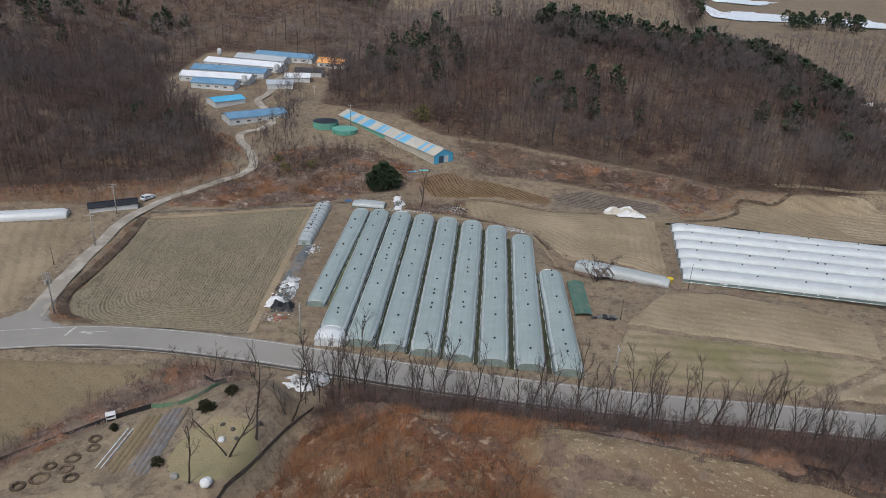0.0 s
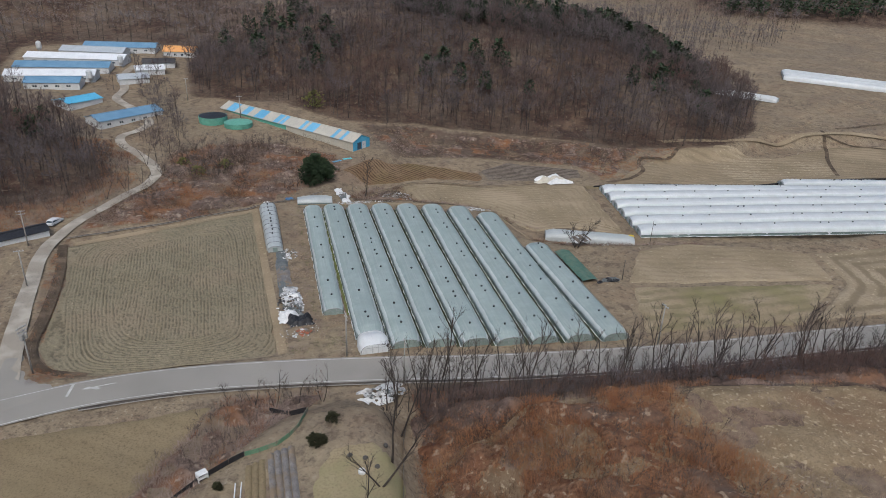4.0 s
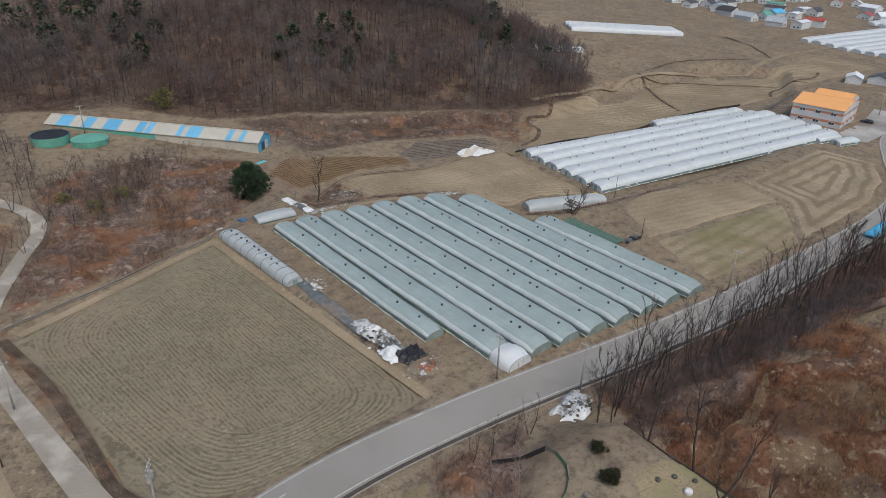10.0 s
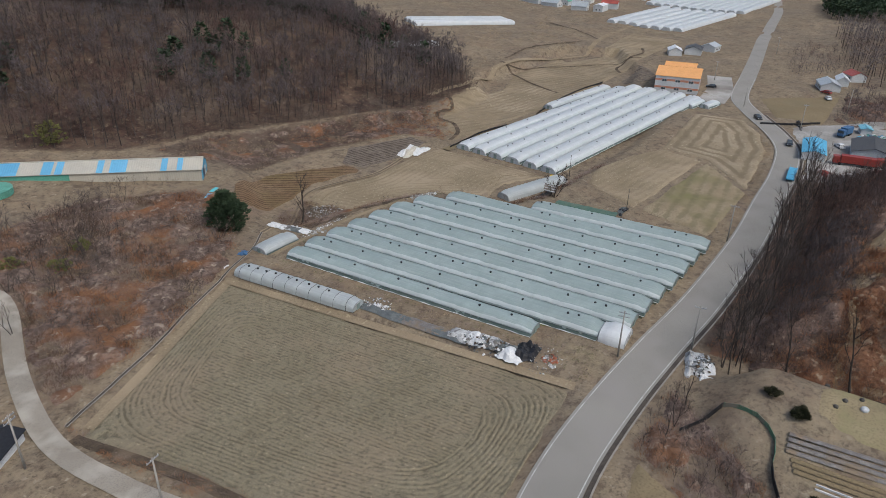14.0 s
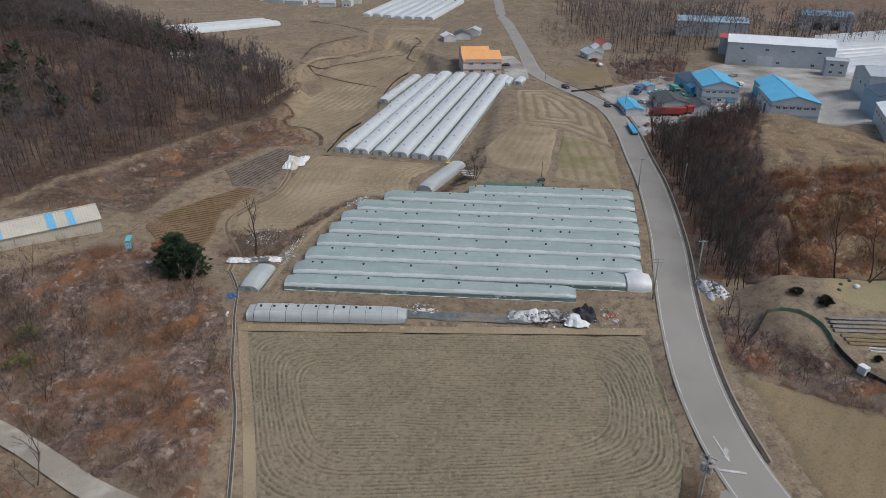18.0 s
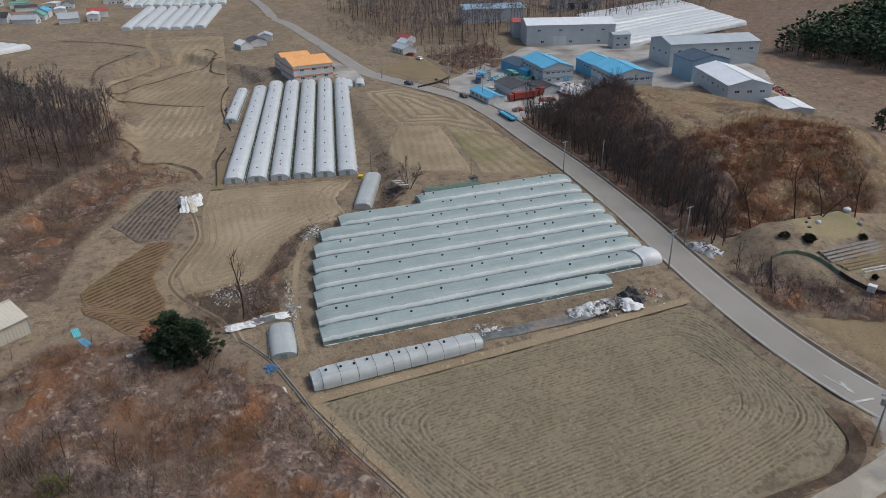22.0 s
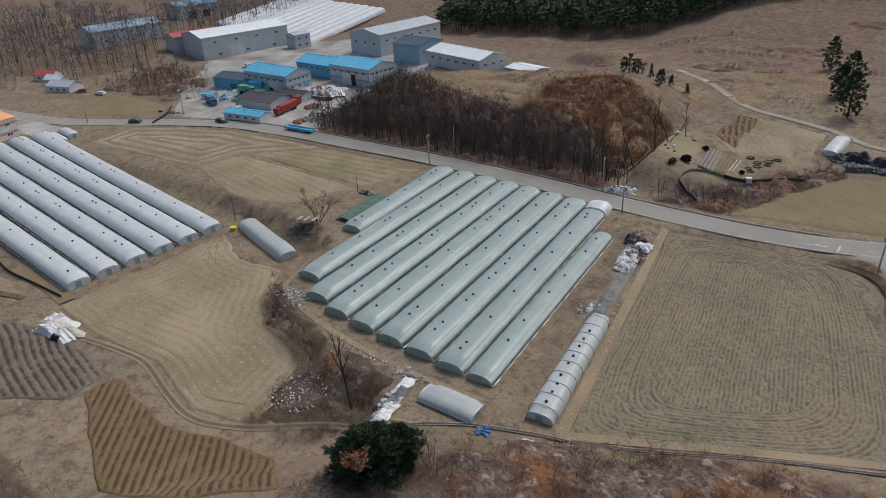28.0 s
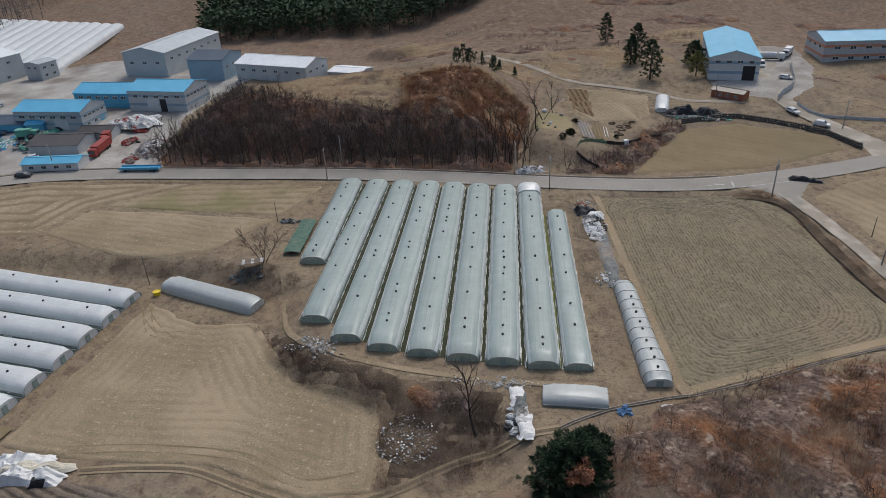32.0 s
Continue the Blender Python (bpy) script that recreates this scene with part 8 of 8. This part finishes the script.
heap("scrap_heap", "red machinery on the white mound", 99.5, 66, 2.6, 2.0, 10, 26, [M_RED], 1.5, 28, "scrap heap", 1.4)
heap("scrap_heap", "rows of black bagged goods in the works yard", 128.5, 74, 1.4, 7.5, -28, 60, [M_BLACK, M_DARKTARP, M_TANKG], 1.6, 17, "scrap heap", 0.6)
heap("scrap_heap", "coloured clutter in the works yard", 139, 80, 6, 8, 0, 90, [M_BLUETARP, M_TANKG, M_WHITE, M_SCRAP, M_WALLBLUE], 1.1, 18, "yard clutter")
heap("stacked_goods", "navy and blue tarpaulined goods before the shed", 146, 70, 4.5, 2.6, 5, 26, [M_BLUETARP, M_NAVY, M_DARKTARP, M_WALLBLUE], 1.7, 81, "stacked goods", 1.0)
heap("stacked_goods", "dark stacked goods beside the brown shed", 128, 82, 3.4, 4.0, 5, 24, [M_BLACK, M_DARKTARP, M_TANKG, M_SCRAP], 1.5, 82, "stacked goods", 0.8)
heap("scrap_heap", "rusty scrap beside the truck", 97, 76, 2.2, 3.4, 0, 30, [M_SCRAP, M_RED, M_BLACK], 1.2, 83, "scrap heap", 1.0)
gable_hall("hut", "small white cabin with a blue roof in the yard", 143, 82, 12, 5.5, 3.4, 2.4, 3.0, M_WALLTEAL, M_WALLW, (("n", 0.4, 5, 2, 1.0, 1.0, 0.8),))
gable_hall("brown_shed", "low open shed with dark brown roof beside its twin", 104.5, 66.8, 4, 11, 7.5, 2.8, 4.1, M_BROWNROOF, M_WALLG)
car("white car before the large hall", 168, 44, 70, M_CARW)
car("silver car in the works yard", 122, 90, 30, M_CARW)
heap("scrap_heap", "clutter behind the long works hall", 72, -10, 12, 3, 0, 60, [M_SCRAP, M_BLACK, M_RED, M_WASTE], 1.1, 19, "yard clutter")
sheet_heap("bale", "long black wrapped roll beside the junction", -100.2, 103.0, 7.4, 1.9, -12, [M_BLACK], 1.5, 21, "bale")
heap("black_bundle", "black fence and bags along the far field", 140, 104.5, 7, 0.5, 12, 26, [M_BLACK, M_DARKTARP], 0.8, 22)
sheet_heap("net_shelter", "sagging black net shelter over stacked goods", -82.5, 53.2, 18, 5.5, -14, [M_BLACK], 3.0, 73, "net shelter")
heap("stacked_goods", "grey and white goods beside the net shelter", -83, 56.2, 8, 1.3, -14, 50, [M_WASTE, M_ROCK, M_DARKTARP, M_TANKG], 0.9, 23, "stacked goods", 0.5)
heap("white_bundle", "white bags beside the lane", -36.5, 213, 0.8, 0.8, 0, 3, [M_WHITE], 0.5, 24)
heap("white_bundle", "white sacks beside the ditch", -53, 189, 1.4, 0.6, 0, 8, [M_WHITE], 0.35, 25)
heap("white_bundle", "white and black sacks at the plot's end", 137.7, 195.9, 4, 1.2, 0, 16, [M_WHITE, M_BLACK], 0.7, 26)

tub = thing("yellow_tub", "yellow plastic tub by the grey tunnel", "tub", 44.6, 159.0, ground_z(44.6, 159.0))
part("body", Geo().tube((0, 0, 0), (0, 0, 0.9), 0.6, 0.75, 14), M_YELLOW, tub)
part("rim", Geo().path([(0.78 * math.cos(a * 0.449), 0.78 * math.sin(a * 0.449), 0.9) for a in range(15)], [0.05] * 15, 5), M_YELLOW, tub)
for k, (x, y, m, rz) in enumerate(((-27.5, 222.5, M_TEAL, 20), (-31.0, 220.5, M_BLUE, 35))):
    ob = thing("fallen_sheet", "fallen teal roof sheet on the grass" if k == 0 else "fallen blue roof sheet on the grass", "metal sheet", x, y, ground_z(x, y) + 0.12, rz)
    g = Geo()
    for i in range(19):
        for xx in (-1.6, 1.6):
            g.v.append((xx, -0.6 + 0.0675 * i, 0.05 if i % 4 in (1, 2) else 0.01))
    for i in range(18):
        g.f.append([2 * i, 2 * i + 1, 2 * i + 3, 2 * i + 2])
        g.m.append(0)
    part("sheet", g, m, ob)

# net house beside the eastern tunnel
net = thing("shade_house", "low shade house covered with green net", "shade house", 19.6, 138.5, ground_z(19.6, 138.5), 93)
g = Geo()
for i in range(17):
    for j in range(7):
        g.v.append((-8 + i, -1.9 + 3.8 * j / 6, 0.75 + 0.25 * math.sin(j / 6 * math.pi) + 0.06 * math.sin(i * 1.9 + j)))
for i in range(16):
    for j in range(6):
        g.f.append([i * 7 + j, i * 7 + j + 1, i * 7 + j + 8, i * 7 + j + 7])
        g.m.append(0)
part("net", g, M_NET, net)
for i in range(5):
    for yy in (-1.9, 1.9):
        part("post", Geo().tube((-8 + 4 * i, yy, -0.2), (-8 + 4 * i, yy, 0.8), 0.05, 0.05, 6), M_STEEL, net)

# ditches and field edges
band("field_edge", "dark grassy edge of the ploughed field beside the lane", [(-99.5, 166.5), (-96.8, 155), (-95.2, 146), (-93.6, 133), (-92.6, 121), (-88.5, 113.6), (-81, 111)], 2.0, M_LITTER, 0.18, category="bank", step=1.0)
for line in ([(37.3, 202.1), (23.7, 200.6), (9.3, 201.1), (-1, 205.2), (-9.3, 203.1)], [(34, 174.3), (41.2, 168.1), (47.5, 159.9)], [(28.9, 170.7), (38.1, 172.3), (43.7, 164.8)]):
    for sd in (-0.75, 0.75):
        band("tyre_track", "pressed tyre track across the mown field", line, 0.2, M_SOIL2, 0.10, category="track", step=1.0, side=sd)
band("concrete_ditch", "narrow concrete ditch along the field's edge", [(-37, 195), (-44, 190.5), (-53, 187.3), (-68, 181.5), (-80, 176), (-99, 169)], 0.62, M_KERB, 0.20, category="ditch")
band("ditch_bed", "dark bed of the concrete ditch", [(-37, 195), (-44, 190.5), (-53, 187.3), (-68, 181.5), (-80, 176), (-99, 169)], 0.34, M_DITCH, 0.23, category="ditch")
for line in ([(-48, 112.5), (-52, 148), (-56, 185)], [(-55.2, 185), (-68, 179.4), (-80, 174), (-97, 167)]):
    band("field_path", "pale grassy path along the ploughed field", line, 1.7, M_SOIL, 0.22, category="path", step=1.0)
band("earth_ditch", "earth ditch winding through the dry field", [(32.1, 205.7), (23.1, 204.4), (15.1, 204.3), (4.5, 207.5), (-4.5, 209.2), (-12.7, 206.5), (-24.7, 198.6), (-37, 195)], 1.5, M_SOIL, 0.11, category="ditch", step=1.0)
band("earth_ditch", "dark bed of the earth ditch", [(32.1, 205.7), (23.1, 204.4), (15.1, 204.3), (4.5, 207.5), (-4.5, 209.2), (-12.7, 206.5), (-24.7, 198.6), (-37, 195)], 0.6, M_EARTHBED, 0.15, category="ditch", step=1.0)
band("terrace_path", "worn path along the tunnels' ends", [(19, 153), (11, 173), (2, 179), (-12, 183), (-30, 185), (-43, 185)], 1.2, M_SOIL, 0.10, category="path", step=1.0)
band("hill_path", "pale path over the southern hill", [(-12, -12), (-19.5, -6.5), (-29, 2), (-42.5, 19), (-54, 25.5), (-63, 29), (-72, 34), (-84, 42), (-100, 44)], 2.4, M_CONC, 0.14, category="path", step=1.5)
band("pond", "brown flooded strip beside the white tunnels", [(48.6, 199.8), (59, 198.5), (73.7, 197.5)], 3.2, M_SOIL2, 0.12, category="field")

# markings at the junction
stop = new("stop_line", Geo().box(-1.75, -0.22, 0, 1.75, 0.22, 0.02).mesh("stop_line", M_LINE))
stop.matrix_world = pose(-82.0, 106.0, ground_z(-82.0, 106.0) + 0.19, 0, 0, 86)
tagged(stop, "white stop line painted on the road", "road marking", kind="structure")
arrow = new("lane_arrow", Geo().add([(0, 0.1, 0), (0, -0.1, 0), (4.0, -0.1, 0), (4.0, 0.1, 0), (3.0, 0.9, 0), (2.2, 0.75, 0), (3.0, 0.1, 0), (4.0, -0.42, 0), (5.2, 0, 0), (4.0, 0.42, 0)], [(0, 1, 2, 3), (4, 5, 6, 3), (7, 8, 9)]).mesh("lane_arrow", M_LINE))
arrow.matrix_world = pose(-75.2, 107.0, ground_z(-75.2, 107.0) + 0.19, 0, 0, 192)
tagged(arrow, "worn white lane arrow on the road", "road marking", kind="structure")

# the garden
bed_mesh = Geo()
for i in range(25):
    for j in range(7):
        bed_mesh.v.append((-7.5 + 15 * i / 24, -0.45 + 0.9 * j / 6, 0.05 + 0.22 * math.sin(math.pi * j / 6) + 0.03 * math.sin(i * 2.2 + j * 1.3)))
for i in range(24):
    for j in range(6):
        bed_mesh.f.append([i * 7 + j, (i + 1) * 7 + j, (i + 1) * 7 + j + 1, i * 7 + j + 1])
        bed_mesh.m.append(0)
BED = {m.name: bed_mesh.mesh("garden_bed", m) for m in (M_MULCH, M_SOIL2)}
for k in range(4):
    x, y = -46.0 - 0.95 * k, 74.6 - 0.05 * k
    tagged(new("garden_bed", BED[M_MULCH.name]), "raised garden bed under torn grey mulch film", "garden bed", "garden beds").matrix_world = pose(x, y, ground_z(x, y) + 0.03, 0, 0, 94)
for k in range(3):
    x, y = -50.2 - 0.9 * k, 73.6 - 0.3 * k
    tagged(new("garden_bed", BED[M_SOIL2.name]), "raised bare garden bed", "garden bed", "garden beds").matrix_world = pose(x, y, ground_z(x, y) + 0.03, 0, 0, 92)
for k in range(2):
    x, y = -53.1 - 0.8 * k, 72.0
    ob = tagged(new("garden_edging", Geo().bevbox(-5.7, -0.08, -0.1, 5.7, 0.08, 0.16, 0.03).mesh("garden_edging", M_WHITE)), "long white plastic edging of a garden bed", "garden edging", "garden edgings")
    ob.matrix_world = pose(x, y, ground_z(x, y) + 0.05, 0, 0, 90)
field("southern_plot", "tan vegetable plot on the southern slope", [(-43, 28), (-58, 30), (-71, 37.5), (-70, 53), (-61, 63), (-51, 66), (-43.5, 58)], M_MOWN, 1.0, 0.08, furrows(1.6, 0.05, 33, -30))
field("southern_rows", "brown ridged rows on the southern plot", [(-43.6, 29), (-51, 30.5), (-51, 62), (-44.3, 58)], M_REDPLOW, 0.4, 0.16, furrows(1.8, 0.10, 34, 12, 0.12))
for k in range(2):
    x, y = -39.6 - 1.5 * k, 46 - 0.6 * k
    tagged(new("garden_bed", BED[M_MULCH.name]), "long raised bed under grey mulch film", "garden bed", "southern garden beds").matrix_world = pose(x, y, ground_z(x, y) + 0.1, 0, 0, 80)
field("lawn", "pale worn round lawn in the garden", [(-31.5, 72), (-33, 67), (-38, 65), (-43, 68), (-44.5, 73), (-42.5, 78), (-38, 80.5), (-33.5, 78)], M_LAWN, 0.9, 0.08, None, 0.5, "lawn")
edge_stone = Geo().bevbox(-0.2, -0.24, 0, 0.2, 0.2, 0.26, 0.06).mesh("edge_stone", M_LITTER)
for x, y, s in ((-60.4, 66.0, 1.05), (-58.0, 68.2, 0.85), (-58.5, 70.6, 0.85), (-55.9, 66.3, 0.8), (-60.6, 68.6, 0.65), (-62.2, 64.1, 0.75), (-56.8, 73.1, 0.7), (-57.7, 75.0, 0.7)):
    ob = thing("planting_bed", "round planting bed edged with dark stones", "planting bed", x, y, ground_z(x, y), 0, "planting beds")
    for k in range(12):
        a = 2 * math.pi * k / 12
        b = new("edge_stone", edge_stone)
        b.parent = ob
        b.location = (1.05 * s * math.cos(a), 0.95 * s * math.sin(a), 0)
        b.rotation_euler = (0, 0, a + 1.57 + 0.2 * math.sin(k * 5 + x))
        b.scale = (1.15 * s + 0.2, 1, 0.9 + 0.2 * math.sin(k * 3 + y))
ob = thing("white_cabinet", "small white open-fronted cabinet in the garden", "cabinet", -58.5, 80.5, ground_z(-58.5, 80.5), 30)
part("back_panel", Geo().box(-0.7, 0.5, 0, 0.7, 0.56, 1.3), M_WHITE, ob)
for xx in (-0.7, 0.64):
    part("side_panel", Geo().box(xx, -0.5, 0, xx + 0.06, 0.5, 1.3), M_WHITE, ob)
part("top_panel", Geo().box(-0.72, -0.52, 1.3, 0.72, 0.58, 1.37), M_WHITE, ob)
part("shelf", Geo().box(-0.64, -0.48, 0.6, 0.64, 0.5, 0.65), M_WHITE, ob)


def boulder(label, x, y, s, mat, seed, name="boulder"):
    r = random.Random(seed)
    bm = bmesh.new()
    bmesh.ops.create_icosphere(bm, subdivisions=2, radius=1)
    for v in bm.verts:
        v.co *= 1 + 0.18 * noise.noise(v.co * 1.4 + Vector((seed, 0, 0)))
        v.co.z = v.co.z * 0.8 + 0.55
    me = bpy.data.meshes.new(name)
    bm.to_mesh(me)
    bm.free()
    me.materials.append(mat)
    ob = tagged(new(name, me), label, name)
    ob.matrix_world = pose(x, y, ground_z(x, y) - 0.08, 0, 0, r.uniform(0, 360)) @ Matrix.Diagonal((s, s * 0.9, s, 1))


boulder("white wrapped water tank on the garden's edge", -35.5, 64.8, 0.85, M_WHITE, 1, "water_tank")
boulder("grey boulder in the garden", -40.6, 66.1, 0.6, M_ROCK, 2)
boulder("pale boulder on the lawn", -37.3, 74.0, 0.6, M_WHITE, 3)
for k, (x, y) in enumerate(((-38.6, 77.5), (-36.6, 76.5), (-35.2, 74.5), (-33.5, 79))):
    boulder("dark flat stone on the lawn", x, y, 0.4, M_DARKPOLE, 10 + k, "stone")
for k, (x, y, h, w) in enumerate(((-44.8, 69.2, 1.0, 1.7), (-42.8, 81.3, 1.5, 2.4), (-40.6, 85.5, 1.2, 2.0), (-56.1, 77.5, 0.8, 1.2))):
    conifer("garden_shrub", "dark low evergreen shrub in the garden", x, y, 660 + k, h, w, M_SHRUB, 150 if h > 1.3 else 60, "round", "garden shrubs")



def fence(name, label, pts, h, mat, gap=2.0):
    line = smooth_line([(*p, 0) for p in pts], gap)
    ob = thing(name, label, "fence", 0, 0, 0)
    for a, b in zip(line, line[1:]):
        za, zb = ground_z(*a[:2]), ground_z(*b[:2])
        g = Geo()
        d = (Vector(b) - Vector(a)).normalized()
        o = Vector((-d.y, d.x, 0)) * 0.03
        vs = [(a[0] + o.x, a[1] + o.y, za - 0.1), (b[0] + o.x, b[1] + o.y, zb - 0.1), (b[0] + o.x, b[1] + o.y, zb + h), (a[0] + o.x, a[1] + o.y, za + h)]
        vs += [(p[0] - 2 * o.x, p[1] - 2 * o.y, p[2]) for p in vs]
        part("panel", g.add(vs, [(0, 1, 2, 3), (7, 6, 5, 4), (3, 2, 6, 7), (0, 3, 7, 4), (1, 5, 6, 2)]), mat, ob)
        part("post", Geo().tube((a[0], a[1], za - 0.2), (a[0], a[1], za + h + 0.15), 0.05, 0.05, 6), M_WOODGREY, ob)
    return ob


fence("green_fence", "drooping green net fence round the garden", [(-44.0, 91.2), (-45.3, 86.5), (-48.5, 83.5), (-53, 83)], 0.75, M_PALENET)
fence("dark_fence", "low dark fence along the garden", [(-53, 83), (-58, 81), (-64, 75.5), (-70, 70.5)], 0.9, M_BLACK)
fence("dark_fence", "low dark fence on the thicket's edge", [(-50, 95.5), (-47, 93.2), (-44.2, 91.3)], 0.9, M_BLACK)
fence("dark_fence", "dark board edge below the knoll", [(-28.5, 90), (-30.5, 82), (-32, 72), (-34, 62)], 0.8, M_WOODGREY)
fence("grey_fence", "grey panel fence round the depot yard", [(-110.5, 43), (-114, 37), (-119.5, 29), (-123, 16), (-126, 4)], 2.2, M_WALLG)
fence("low_wall", "low grey concrete wall along the branch road", [(-115.5, 46), (-119, 54), (-126, 57), (-138, 58.5), (-155, 60)], 0.9, M_WALLG)
fence("dark_fence", "dark sheet fence along the far field", [(136, 117.5), (142, 107), (150, 99)], 0.8, M_BLACK)

fence("dark_fence", "low dark sheet fence north of the white tunnels", [(178.3, 194.8), (162.2, 197.4), (143.5, 197.9), (125.4, 196.9), (107.2, 194.8)], 0.7, M_BLACK)
fence("dark_fence", "low dark sheet fence beside the flooded strip", [(86.3, 196.9), (73.7, 199.6), (62.2, 199.6), (51.2, 199.6)], 0.7, M_BLACK)

# stones of the dark wall round the brown field
wallr = random.Random(31)
stone = []
for k in range(4):
    bm = bmesh.new()
    bmesh.ops.create_icosphere(bm, subdivisions=1, radius=0.5)
    for v in bm.verts:
        v.co *= 1 + 0.25 * noise.noise(v.co * 2 + Vector((k * 3, 1, 0)))
    me = bpy.data.meshes.new("stone")
    bm.to_mesh(me)
    bm.free()
    me.materials.append(M_STONE)
    stone.append(me)
wall = thing("stone_wall", "rough dark stone embankment round the brown field", "wall", 0, 0, 0, kind="structure")
for p in smooth_line([(-78, 59.5, 0), (-94, 56.5, 0), (-108, 62.5, 0), (-118, 71, 0), (-122, 80, 0)], 0.75):
    for lvl in range(3):
        b = new("stone", stone[wallr.randrange(4)])
        b.parent = wall
        b.location = (p[0] + wallr.uniform(-0.15, 0.15), p[1] - 0.25 * lvl + wallr.uniform(-0.1, 0.1), ground_z(p[0], p[1] + 1.5) + 0.25 + 0.5 * lvl)
        b.scale = (wallr.uniform(0.8, 1.3), wallr.uniform(0.8, 1.2), wallr.uniform(0.6, 0.85))
        b.rotation_euler = (0, 0, wallr.uniform(0, 3.1))

field("ridged_plot", "dark ridged plot behind the white tunnels", [(218.9, 189.4), (194, 172), (188, 172), (173.6, 178.7), (186.5, 189.1)], M_DARKPLOW, 0.8, 0.12, furrows(2.2, 0.2, 41, 60))
# ---- distance ----
for x, y, rz, n, w, rm in ((268, 172, 10, 12, 9, M_BROWNROOF), (282, 168, -5, 10, 8, M_GREYROOF), (258, 180, 20, 10, 7, M_WHITEROOF), (213, 98, 15, 13, 8, M_GREYROOF), (228, 96, 10, 10, 5, M_WHITEROOF), (245, 90, 30, 9, 7, M_REDROOF), (172, 362, 15, 16, 7, M_WHITEROOF), (184, 366, 0, 12, 8, M_BROWNROOF)):
    gable_hall("house", "low farmhouse with " + {M_BROWNROOF.name: "dark brown", M_GREYROOF.name: "grey", M_WHITEROOF.name: "white", M_REDROOF.name: "red"}[rm.name] + " roof", x, y, rz, n, w, 3.0, 4.6, rm, M_WALLW, (("s", 1, n - 1, 3, 1, 1.4, 1.2), ("n", 1, n - 1, 3, 1, 1.4, 1.2)), group="houses")
hr = random.Random(77)
ROOFS = [(M_BLUE, "blue"), (M_REDROOF, "red"), (M_GREYROOF, "grey"), (M_WHITEROOF, "white"), (M_BROWNROOF, "dark brown"), (M_TANKG, "green")]
for k in range(46):
    x, y = hr.uniform(385, 560), hr.uniform(262, 420)
    rm, word = hr.choice(ROOFS)
    gable_hall("village_house", "village house with " + word + " roof", x, y, hr.choice((0, 15, 80, 100)) + hr.uniform(-8, 8), hr.uniform(9, 16), hr.uniform(7, 10), hr.uniform(3, 5), hr.uniform(5, 7), rm, M_WALLW, (("w", 1, 6, 2, 1, 1.4, 1.2),), group="village houses")
for k in range(7):
    tunnel("far tunnel greenhouse in white film", (352 + 1.5 * k, 256 - 7.5 * k), (468 + 1.5 * k, 250 - 8.5 * k), 7, 7, 3, M_FILMW, group="village tunnels", curtain=0, door=False, seg=8, sag=0)
for k in range(11):
    tunnel("far tunnel greenhouse in white film", (476 + 1.5 * k, 268 - 7.2 * k), (620 + 1.5 * k, 262 - 7.2 * k), 7, 7, 3, M_FILMW, group="village tunnels", curtain=0, door=False, seg=8, sag=0)
for k in range(3):
    tunnel("long white tunnel greenhouse beyond the hill", (221 + 3.6 * k, 335 + 5.6 * k), (280 + 3.6 * k, 297 + 5.6 * k), 6.5, 6.5, 3, M_FILMW, group="tunnels beyond the hill", curtain=0, door=False, seg=8, sag=0)
tunnel("grey tunnel greenhouse beyond the hill", (170, 318), (190, 296), 6, 6, 2.6, M_FILMW, group="tunnels beyond the hill", curtain=0, door=False, seg=8, sag=0)
tunnel("long low tunnel greenhouse west of the lane", (-136, 156), (-119, 162.5), 5, 5, 2.0, M_FILMW, group="single tunnels", curtain=0, door=False)
tunnel("grey plastic tunnel by the net shelter", (-73.0, 51), (-75, 40), 4.5, 4.5, 2.0, M_FILMW, group="single tunnels", curtain=0, door=False)
